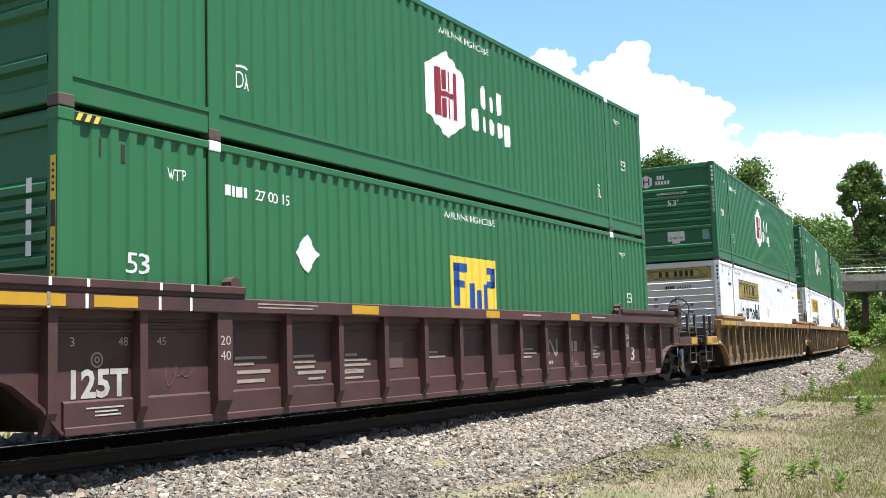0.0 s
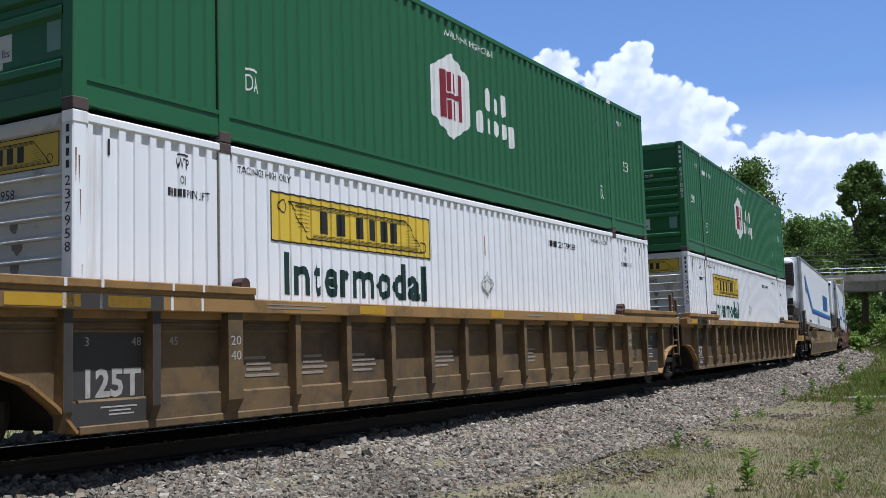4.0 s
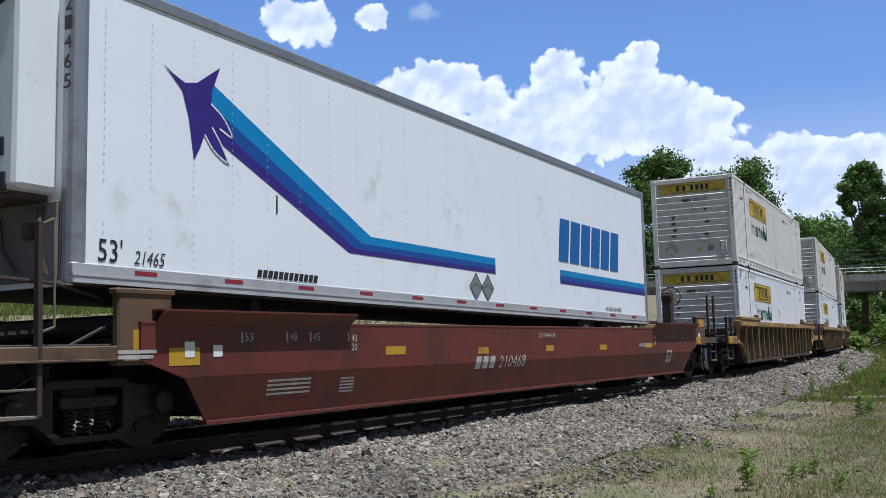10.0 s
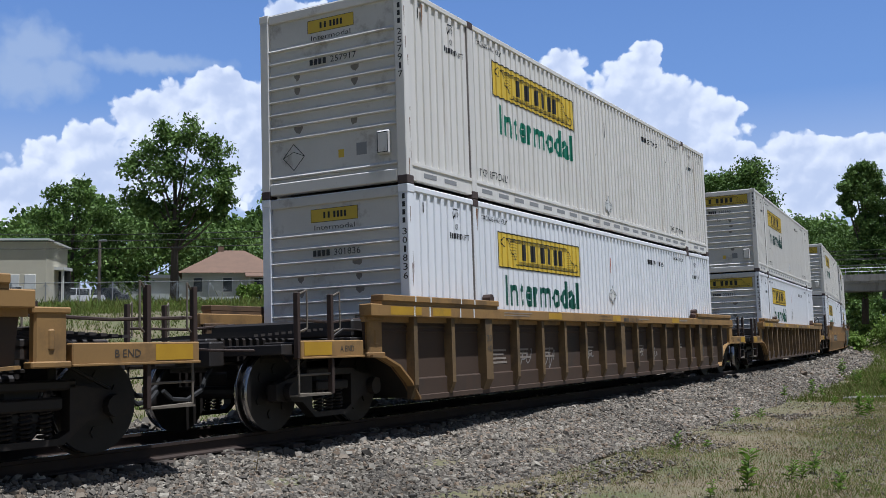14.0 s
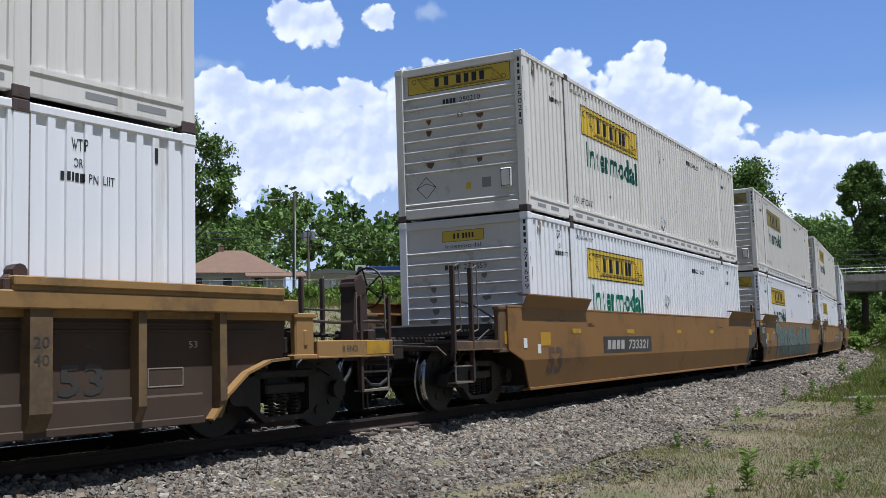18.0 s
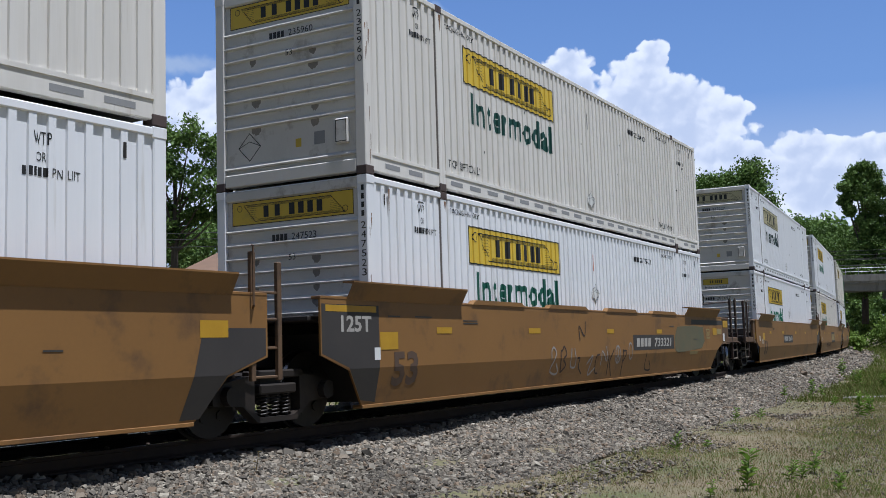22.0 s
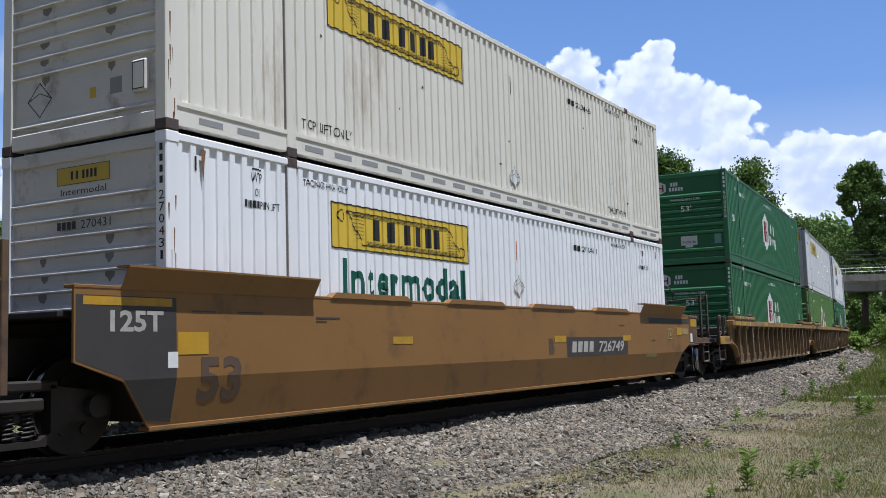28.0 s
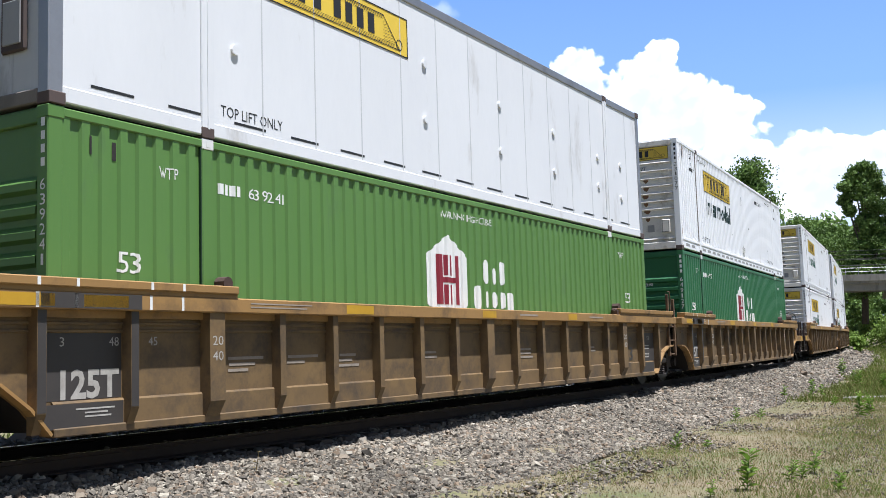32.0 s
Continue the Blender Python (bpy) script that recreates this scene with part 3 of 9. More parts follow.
def ribbed_car(paint, chord, label, front="coupler", rear="coupler", brake=(False, True), postpaint=None):
    """A well car with outside posts."""
    car = thing("well_car", label, "railcar", "train of well cars")
    for sgn in (-1, 1):
        out = [(-1.3, 1.36), *END_ARCH, (CL + 0.08, 0.24), *mirror_u(END_ARCH)[::-1][1:], (CL + 1.3, 1.36)]
        part("side_panel", lambda bm: prism_y(bm, out, sgn * 1.36, sgn * 1.33), paint, car, key=("rsp", sgn))
        part("top_chord", lambda bm: (box(bm, -1.35, CL + 1.35, sgn * 1.33, sgn * 1.53, 1.36, 1.52, 0.012), box(bm, -1.35, CL + 1.35, sgn * 1.36, sgn * 1.41, 1.29, 1.36)), chord, car, key=("rtc", sgn))
        part("bottom_sill", lambda bm: box(bm, 0.0, CL, sgn * 1.28, sgn * 1.42, 0.22, 0.30, 0.01), paint, car, key=("rbs", sgn))
        part("lower_plate", lambda bm: prism_x(bm, [(sgn * 1.355, 0.27), (sgn * 1.392, 0.27), (sgn * 1.392, 0.515), (sgn * 1.378, 0.535), (sgn * 1.355, 0.535)], 0.0, CL), paint, car, key=("rlp", sgn))
        for z in (1.155, 1.225):
            part("stiffening_rail", lambda bm: box(bm, -0.95, CL + 0.95, sgn * 1.355, sgn * 1.378, z, z + 0.032, 0.006), paint, car, key=("rsr", sgn, z))
        for a, b in ((-1.1, 2.3), (CL - 2.3, CL + 1.1)):
            # the far chord's shaded inner face is painted as darker brown
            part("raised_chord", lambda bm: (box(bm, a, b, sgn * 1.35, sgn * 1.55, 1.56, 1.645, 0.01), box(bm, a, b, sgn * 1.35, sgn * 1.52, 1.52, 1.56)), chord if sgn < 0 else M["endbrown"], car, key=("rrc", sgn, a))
        arch = END_ARCH
        for far in (False, True):
            pts = mirror_u(arch) if far else arch

            def lip(bm):
                for (x0, z0), (x1, z1) in zip(pts, pts[1:]):
                    d = Vector((x1 - x0, z1 - z0)).normalized() * 0.03
                    n_ = Vector((d.y, -d.x)) if far else Vector((-d.y, d.x))
                    prism_y(bm, [(x0, z0), (x1, z1), (x1 + n_.x, z1 + abs(n_.y)), (x0 + n_.x, z0 + abs(n_.y))], sgn * 1.47, sgn * 1.32)
            part("arch_flange", lip, chord, car, key=("lip", sgn, far))
        for i, u in enumerate([-0.2, 0.87, 2.0, 3.1, 4.12, 5.14, 6.16, 7.17, 8.2, 9.2, 10.2, 11.22, 12.24, 13.26, 14.15, 15.28, 16.35]):
            wide = u in (2.0, 8.2, 14.15)
            w, dp = (0.115, 0.145) if wide else (0.05, 0.13)

            def post(bm):
                y0, y1 = sgn * 1.358, sgn * (1.36 + dp)
                a = [(-w, y0, 1.36), (w, y0, 1.36), (w, y1, 1.36), (-w, y1, 1.36)]
                b = [(-w, y0, 0.26), (w, y0, 0.26), (w * 0.9, sgn * 1.41, 0.26), (-w * 0.9, sgn * 1.41, 0.26)]
                m_ = [(-w, y0, 0.44), (w, y0, 0.44), (w, y1, 0.44), (-w, y1, 0.44)]
                va, vm, vb = ([bm.verts.new(p) for p in q] for q in (a, m_, b))
                for p, q in ((va, vm), (vm, vb)):
                    for j in range(4):
                        bm.faces.new((p[j], p[(j + 1) % 4], q[(j + 1) % 4], q[j]))
                bm.faces.new(vb)
                bmesh.ops.recalc_face_normals(bm, faces=bm.faces)
            part("post", post, postpaint or paint, car, key=("post", sgn, wide), place=Matrix.Translation((u, 0, 0)))
        for u in (2.2, CL - 2.2):
            part("stack_lug", lambda bm: (box(bm, u - 0.12, u + 0.12, sgn * 1.33, sgn * 1.47, 1.52, 1.66, 0.03), rod(bm, (u, sgn * 1.34, 1.68), (u, sgn * 1.48, 1.68), 0.075, 10), box(bm, u - 0.17, u - 0.1, sgn * 1.4, sgn * 1.5, 1.4, 1.62, 0.01)), M["lug"], car, "rusty dark stacking lug", key=("lug", sgn, u))
    well_floor(car)
    finish_ends(car, chord, front, rear, *brake)
    return car


M["tankbrown"] = mat("rusty_brown_tank", (0.085, 0.045, 0.032), (0.06, 0.035, 0.028), 0.6, scale=2, bump=0.1)
M["lug"] = mat("rusty_lug_steel", (0.07, 0.035, 0.025), (0.04, 0.025, 0.02), 0.8)


def smooth_car(paint, label, front="coupler", rear="coupler", brake=(False, True), low=False, knobs=False):
    """A well car with smooth plate sides, a crease, and flared raised ends."""
    car = thing("well_car", label, "railcar", "train of well cars")
    top = 1.25 if low else 1.58
    wing = 1.38 if low else 1.79
    WING0, WING1 = (-1.12, 2.2) if low else (-0.75, 2.25)
    for sgn in (-1, 1):
        def side(bm):
            cols = [(-1.3, 0.88), (-0.7, 0.68), (-0.3, 0.22), (0.0, 0.22), (CL, 0.22), (CL + 0.3, 0.22), (CL + 0.7, 0.68), (CL + 1.3, 0.88)]
            rows = []
            for x, zb in cols:
                zc = max(zb, 0.70)
                sl = lambda z: sgn * (1.45 - max(0.0, 0.70 - z) * 0.22)
                rows.append([bm.verts.new((x, sgn * 1.45, top)), bm.verts.new((x, sgn * 1.45, zc)), bm.verts.new((x, sl(zb), zb))] if zb < 0.70 else [bm.verts.new((x, sgn * 1.45, top)), bm.verts.new((x, sgn * 1.45, zb))])
            for p, q in zip(rows, rows[1:]):
                bm.faces.new((p[0], q[0], q[1], p[1]))
                if len(p) == 3 and len(q) == 3:
                    bm.faces.new((p[1], q[1], q[2], p[2]))
                elif len(q) == 3:
                    bm.faces.new((p[1], q[1], q[2]))
                elif len(p) == 3:
                    bm.faces.new((p[1], q[1], p[2]))
            bmesh.ops.recalc_face_normals(bm, faces=bm.faces)
            bmesh.ops.solidify(bm, geom=bm.faces[:], thickness=0.03)
        part("side_plate", side, paint, car, key=("ssp", sgn, low))
        part("top_flange", lambda bm: box(bm, -1.3, CL + 1.3, sgn * 1.31, sgn * 1.455, top - 0.02, top + 0.015, 0.006), paint, car, key=("stf", sgn, low))
        part("bottom_sill", lambda bm: box(bm, -0.3, CL + 0.3, sgn * 1.2, sgn * 1.36, 0.19, 0.235, 0.006), paint, car, key=("sbs", sgn))
        for a, b, k in ((WING0, WING1, 0), (CL - WING1, CL - WING0, 1)):
            def flare(bm):
                prism_x(bm, [(sgn * 1.45, top - 0.02), (sgn * 1.46, top - 0.02), (sgn * 1.575, wing - 0.02), (sgn * 1.575, wing), (sgn * 1.40, wing), (sgn * 1.40, wing - 0.02), (sgn * 1.555, wing - 0.02)], a + 0.0, b)
            part("flared_end", flare, paint, car, key=("sfl", sgn, k, low))
        if knobs:
            for u in np.arange(2.6, 14.5, 2.9):
                part("chord_cap", lambda bm: prism_y(bm, [(0, top), (0.12, top + 0.07), (1.75, top + 0.07), (1.9, top)], sgn * 1.36, sgn * 1.47), paint, car, key=("knob", sgn), place=Matrix.Translation((u, 0, 0)))
    well_floor(car)
    finish_ends(car, paint, front, rear, *brake, tank=not low and rear == "coupler", tall=True)
    return car




def trailer(label):
    """A refrigerated road trailer on its wheels, nose to the front."""
    t = thing("refrigerated_trailer", label, "trailer", "trailers on flat cars")
    L, zb, zt = CL, 0.0, 3.04
    for sgn in (-1, 1):
        part("side_wall", lambda bm: box(bm, 0.06, L - 0.06, sgn * 1.24, sgn * 1.29, zb + 0.2, zt - 0.1), M["trailer"], t, key=("tsw", sgn))
        part("top_rail", lambda bm: box(bm, 0.0, L, sgn * 1.2, sgn * 1.305, zt - 0.14, zt, 0.02), M["alu"], t, key=("ttr", sgn))
        part("bottom_rail", lambda bm: (box(bm, 0.0, L, sgn * 1.15, sgn * 1.305, zb + 0.02, zb + 0.21, 0.012), box(bm, 0.0, L, sgn * 1.2, sgn * 1.312, zb + 0.085, zb + 0.1), box(bm, 0.0, L, sgn * 1.2, sgn * 1.312, zb + 0.02, zb + 0.035)), M["railgrey"], t, key=("tbr", sgn))
        part("front_corner", lambda bm: rod(bm, (0.1, sgn * 1.19, zb + 0.05), (0.1, sgn * 1.19, zt - 0.02), 0.115, 14), M["alu"], t, key=("tfc", sgn))
        part("rear_corner", lambda bm: box(bm, L - 0.14, L, sgn * 1.14, sgn * 1.308, zb, zt, 0.015), M["alu"], t, key=("trc", sgn))
    part("roof", lambda bm: box(bm, 0.05, L - 0.05, -1.22, 1.22, zt - 0.06, zt + 0.01), M["trailer"], t, key=("troof",))
    part("front_wall", lambda bm: box(bm, 0.02, 0.09, -1.2, 1.2, zb, zt - 0.02), M["trailer"], t, key=("tfw",))
    part("rear_door", lambda bm: box(bm, L - 0.08, L - 0.03, -1.14, 1.14, zb + 0.1, zt - 0.1), M["trailer"], t, key=("trd",))
    part("floor", lambda bm: box(bm, 0.1, L - 0.1, -1.15, 1.15, zb, zb + 0.15), M["black"], t, key=("tfl",))
    part("landing_gear", lambda bm: [box(bm, 2.9, 3.05, y - 0.06, y + 0.06, -0.55, 0.02, 0.01) for y in (-0.9, 0.9)], M["black"], t, key=("tlg",))
    for x in (12.6, 13.85):
        for y in (-0.95, 0.95):
            w = part("tyre", lambda bm: rod(bm, (x, y - 0.28, -0.34), (x, y + 0.28, -0.34), 0.5, 24), M["rubber"], t, key=("ttyre", x, y))
            part("rim", lambda bm: rod(bm, (x, y - 0.285, -0.34), (x, y + 0.285, -0.34), 0.28, 16), M["alu"], w, key=("trim", x, y))
    return t


M["unit"] = mat("white_cooling_unit_shell", (0.78, 0.79, 0.80), (0.72, 0.73, 0.75), 0.3, scale=1, dirt=(0.3, 0.3, 0.3), dirt_amount=0.08)
# ---------------- paint on sides and ends ----------------


def ridge_depth(x, sty):
    _, a, b, c = PROFILE[sty]
    f = ((x - 0.16) / PER[sty]) % 1.0
    return 0.0 if f <= a else (f - a) / (b - a) if f < b else 1.0 if f < c else (1.0 - f) / (1.0 - c)


def polys(bm, shapes):
    for s in shapes:
        bm.faces.new([bm.verts.new((x, z, 0)) for x, z in s])


def rect(x0, x1, z0, z1, sh=0.0):
    k = sh * (z1 - z0)
    return [(x0, z0), (x1, z0), (x1 + k, z1), (x0 + k, z1)]


def letter_blocks(x0, x1, z0, z1, n, sh=0.0, gap=0.26, notch=False):
    """A row of plain upright blocks in the place of a trade name."""
    out = []
    w = (x1 - x0) / n
    for i in range(n):
        a, b = x0 + i * w, x0 + (i + 1 - gap) * w
        hgt = z1 - z0
        if notch:
            t = (b - a) * 0.36
            out += [rect(a, a + t, z0, z1, sh), rect(b - t, b, z0, z1, sh)]
            zc = z0 + hgt * (0.38 + 0.28 * (i % 2))
            out += [[(q[0] + sh * (zc - z0), q[1]) for q in rect(a + t + 0.002, b - t - 0.002, zc, zc + hgt * 0.2)]]
        else:
            out.append(rect(a, b, z0, z1, sh))
    return out


def text_shapes(body, x0, z0, height, width=None, shear=0.0, bold=0.0, spacing=1.0):
    """Filled lettering as a flat mesh in x (right) and y (up)."""
    cu = bpy.data.curves.new("lettering", "FONT")
    cu.body, cu.size, cu.shear, cu.offset = body, height / 0.70, shear, bold
    cu.resolution_u, cu.space_line = 2, spacing
    tmp = bpy.data.objects.new("lettering", cu)
    me = bpy.data.meshes.new_from_object(tmp)
    bpy.data.objects.remove(tmp)
    bpy.data.curves.remove(cu)
    co = np.empty(len(me.vertices) * 3)
    me.vertices.foreach_get("co", co)
    co = co.reshape(-1, 3)
    co[:, 0] -= co[:, 0].min()
    if width:
        co[:, 0] *= width / np.ptp(co[:, 0])
    co[:, 0] += x0
    co[:, 1] += z0
    me.vertices.foreach_set("co", co.ravel())
    return me


def painted(name, material, parent, key, surface, shapes=(), body=None, label=""):
    """Paint on a surface. body: rows of (words, x, z, height, width, shear, bold). surface(x, z) gives the place; cuts are where it bends."""
    ck = ("paint", key, material.name)
    me = CACHE.get(ck)
    if me is None:
        bm = bmesh.new()
        polys(bm, shapes)
        for row in body or ():
            tm = text_shapes(*row)
            bm.from_mesh(tm)
            bpy.data.meshes.remove(tm)
        xs_ = [v.co.x for v in bm.verts]
        zs_ = [v.co.y for v in bm.verts]
        cx, cz = surface["cuts"](min(xs_), max(xs_)), surface["zcuts"]
        for c in cx:
            bmesh.ops.bisect_plane(bm, geom=bm.verts[:] + bm.edges[:] + bm.faces[:], plane_co=(c, 0, 0), plane_no=(1, 0, 0), dist=1e-5)
        for c in cz:
            if min(zs_) < c < max(zs_):
                bmesh.ops.bisect_plane(bm, geom=bm.verts[:] + bm.edges[:] + bm.faces[:], plane_co=(0, c, 0), plane_no=(0, 1, 0), dist=1e-5)
        for v in bm.verts:
            v.co = surface["at"](v.co.x, v.co.y)
        for f in bm.faces:
            f.smooth = False
        bmesh.ops.recalc_face_normals(bm, faces=bm.faces)
        bm.normal_update()
        way = Vector(surface["out"])
        flip = [f for f in bm.faces if f.normal.dot(way) < 0]
        bmesh.ops.reverse_faces(bm, faces=flip)
        me = bpy.data.meshes.new(name)
        bm.to_mesh(me)
        bm.free()
        me.materials.append(material)
        CACHE[ck] = me
    ob = new(name, me)
    ob.parent = parent
    if label:
        tagged(ob, label)
    return ob


def wavy(d, sty="hub"):
    """The corrugated side, d proud of its paint."""
    def cuts(a, b):
        n0, n1 = int((a - 0.16) / PER[sty]) - 1, int((b - 0.16) / PER[sty]) + 2
        return [q for q in (0.16 + (i + f) * PER[sty] for i in range(n0, n1) for f in PROFILE[sty]) if a < q < b]
    return {"cuts": cuts, "zcuts": (), "out": (0, -1, 0), "at": lambda x, z: (x, -1.2955 - d + GROOVE[sty] * ridge_depth(x, sty), z)}


def plane_side(y):
    return {"cuts": lambda a, b: [], "zcuts": (), "out": (0, -1, 0), "at": lambda x, z: (x, y, z)}


def plane_end(x0):
    """An end wall seen from the front: x runs from its middle to the sunny side."""
    return {"cuts": lambda a, b: [], "zcuts": (), "out": (-1, 0, 0), "at": lambda x, z: (x0, -x, z)}


def plate_side(d):
    return {"cuts": lambda a, b: [], "zcuts": (0.70,), "out": (0, -1, 0), "at": lambda x, z: (x, -1.45 - d + max(0.0, 0.70 - z) * 0.22, z)}


HEX = lambda cx, cz, w, h: [(cx - w / 2, cz - h * 0.27), (cx, cz - h / 2), (cx + w / 2, cz - h * 0.27), (cx + w / 2, cz + h * 0.27), (cx, cz + h / 2), (cx - w / 2, cz + h * 0.27)]
DIA = lambda cx, cz, r: [(cx - r, cz), (cx, cz - r), (cx + r, cz), (cx, cz + r)]


def ring(cx, cz, r, t, n=20, a0=0.0, a1=6.2832, sx=1.0):
    out = []
    for i in range(n):
        p, q = a0 + (a1 - a0) * i / n, a0 + (a1 - a0) * (i + 1) / n
        out.append([(cx + sx * (r - t) * math.cos(p), cz + (r - t) * math.sin(p)), (cx + sx * r * math.cos(p), cz + r * math.sin(p)), (cx + sx * r * math.cos(q), cz + r * math.sin(q)), (cx + sx * (r - t) * math.cos(q), cz + (r - t) * math.sin(q))])
    return out


def line(pts, t):
    """A painted stroke along some points."""
    out = []
    for (x0, z0), (x1, z1) in zip(pts, pts[1:]):
        d = Vector((x1 - x0, z1 - z0))
        if d.length < 1e-5:
            continue
        nn = Vector((-d.y, d.x)).normalized() * t / 2
        e = d.normalized() * t * 0.3
        out.append([(x0 - e.x - nn.x, z0 - e.y - nn.y), (x1 + e.x - nn.x, z1 + e.y - nn.y), (x1 + e.x + nn.x, z1 + e.y + nn.y), (x0 - e.x + nn.x, z0 - e.y + nn.y)])
    return out


def soft_path(pts, closed=False):
    """Round off the corners of a path."""
    for _ in range(2):
        ring_ = list(zip(pts, pts[1:] + pts[:1])) if closed else list(zip(pts, pts[1:]))
        cut = [q for (a, b), (c, d) in ring_ for q in ((a * 0.78 + c * 0.22, b * 0.78 + d * 0.22), (a * 0.22 + c * 0.78, b * 0.22 + d * 0.78))]
        pts = cut if closed else [pts[0], *cut[1:-1], pts[-1]]
    return pts + pts[:1] if closed else pts


def stroke(pts, w, closed=False):
    """A broad painted stroke along a rounded path, with blunt round ends."""
    p = soft_path(pts, closed)
    n, left, right = len(p), [], []
    for i, (x, z) in enumerate(p):
        a, b = (p[(i - 1) % (n - 1)], p[(i + 1) % (n - 1)]) if closed else (p[max(0, i - 1)], p[min(n - 1, i + 1)])
        d = Vector((b[0] - a[0], b[1] - a[1])).normalized() * w / 2
        left.append((x - d.y, z + d.x)), right.append((x + d.y, z - d.x))
    out = [[right[i], right[i + 1], left[i + 1], left[i]] for i in range(n - 1)]
    if not closed:
        for (x, z), a, b in ((p[0], left[0], right[0]), (p[-1], right[-1], left[-1])):
            q = math.atan2(a[1] - z, a[0] - x)
            out.append([a] + [(x + w / 2 * math.cos(q + k * math.pi / 5), z + w / 2 * math.sin(q + k * math.pi / 5)) for k in range(1, 5)] + [b])
    return out


def dash(*a):
    return line(*a)


def vertical_number(c, number, zt, h, material):
    body = [(ch, 1.22 if ch == "1" else 1.20, zt - (i + 1) * h * 1.32, h, 0.035 if ch == "1" else 0.075) for i, ch in enumerate(number) if ch != " "]
    painted("number", material, c, ("vn", number, zt, h), plane_end(-0.0065), body=body)


def hub_paint(c, number, front=True, badge=True, low=False):
    w = M["paint_white"]
    if badge:
        b = painted("badge", w, c, ("hex",), wavy(0.0), [HEX(7.30, 1.57, 1.22, 1.38)], label="white hexagon badge")
        painted("badge_bar", M["crimson"], b, ("hexbars",), wavy(0.004), [rect(6.96, 7.11, 1.2, 1.95), rect(7.49, 7.64, 1.2, 1.95), rect(7.18, 7.27, 1.64, 1.95), rect(7.33, 7.42, 1.64, 1.95), rect(7.18, 7.27, 1.2, 1.5), rect(7.33, 7.42, 1.2, 1.5), rect(7.11, 7.49, 1.53, 1.61)])
        blocks(w, c, ("hubname",), wavy(0.0), [pill(*q) for q in ((8.42, 8.62, 1.56, 1.95), (8.72, 8.88, 1.56, 1.83), (8.97, 9.15, 1.56, 1.95), (8.12, 8.36, 1.15, 1.52), (8.47, 8.60, 1.17, 1.44), (8.69, 8.89, 1.17, 1.44), (8.98, 9.16, 1.17, 1.44), (9.25, 9.45, 1.06, 1.44))])
    painted("lettering", w, c, ("hubwords",), wavy(0.0), rect_list([(2.48, 2.68, 0.92, 0.95), (13.42, 13.6, 0.9, 0.93)]), [("WARNING HIGH CUBE", 7.12, 2.52, 0.105, 1.62), ("53", 0.84, 1.36, 0.21, 0.29), ("53", 14.82, 1.42, 0.21, 0.29), ("DA", 2.48, 0.68, 0.2, 0.22), ("DA", 13.42, 0.66, 0.2, 0.2), ("WTP", 1.38, 2.37, 0.12, 0.27), ("WTP", 14.55, 2.37, 0.12, 0.27)])
    painted("number", w, c, ("hubnum", number), wavy(0.0), letter_blocks(2.27, 2.66, 2.30, 2.42, 4), [(number, 2.76, 2.30, 0.125, 0.66)])
    for q in ((0.48, 0.53, 2.48, 2.66), (0.78, 0.83, 2.46, 2.64)):
        painted("lift_slot", M["black"], c, ("hubslots", q), wavy(0.002), [rect(*q)])
    if front:
        f = plane_end(0.0525)
        b = painted("badge", w, c, ("fhex",), f, [HEX(-0.72, 2.45, 0.34, 0.40)])
        painted("badge_bar", M["crimson"], b, ("fhexb",), plane_end(0.0495), [rect(-0.82, -0.775, 2.34, 2.56), rect(-0.665, -0.62, 2.34, 2.56), rect(-0.775, -0.665, 2.43, 2.47)])
        painted("trade_mark", w, c, ("fhub",), f, letter_blocks(-0.40, -0.16, 2.48, 2.60, 3) + letter_blocks(-0.45, 0.0, 2.33, 2.44, 5))
        painted("lettering", w, c, ("fwords",), plane_end(-0.0075), [], [("WARNING HIGH CUBE", -0.42, 2.00, 0.07, 0.92), ("53'", -0.10, 1.66, 0.17, 0.32)])
        painted("weight_plate", w, c, ("fplate",), f, [rect(-0.16, 0.34, 0.62, 0.90), rect(-0.03, 0.2, 0.52, 0.618)], label="white weight plate")
        painted("lettering", M["ink"], c, ("fplw",), plane_end(0.0495), [], [("24,000 lbs", -0.12, 0.67, 0.085, 0.42)])
        painted("panel", M["teal_panel"], c, ("fpan",), f, [rect(0.86, 1.06, 0.62, 0.93)])
        vertical_number(c, number, 2.22, 0.105, w)
        for i in range(4):
            painted("prefix_bar", w, c, ("fpre", i), plane_end(-0.0065), [rect(1.21, 1.265, 2.30 + i * 0.125, 2.38 + i * 0.125)])
        painted("prefix_bar", w, c, ("fpre2", number), plane_end(-0.0065), [rect(-1.27, -1.2, 1.3 + i * 0.115, 1.385 + i * 0.115) for i in range(11) if i != 6])


def pill(x0, x1, z0, z1):
    """A plain block with rounded corners."""
    r = 0.3 * min(x1 - x0, z1 - z0)
    return [(x0 + r, z0), (x1 - r, z0), (x1 - r * 0.3, z0 + r * 0.3), (x1, z0 + r), (x1, z1 - r), (x1 - r * 0.3, z1 - r * 0.3), (x1 - r, z1), (x0 + r, z1), (x0 + r * 0.3, z1 - r * 0.3), (x0, z1 - r), (x0, z0 + r), (x0 + r * 0.3, z0 + r * 0.3)]


def blocks(material, parent, key, surf, shapes):
    """The blocks that stand for a trade name, each a part."""
    for i, shape in enumerate(shapes):
        painted("trade_mark", material, parent, (*key, i), surf, [shape])


def rect_list(rows):
    return [rect(*r) for r in rows]


M["teal_panel"] = plain("pale_teal_sticker", (0.20, 0.36, 0.32))


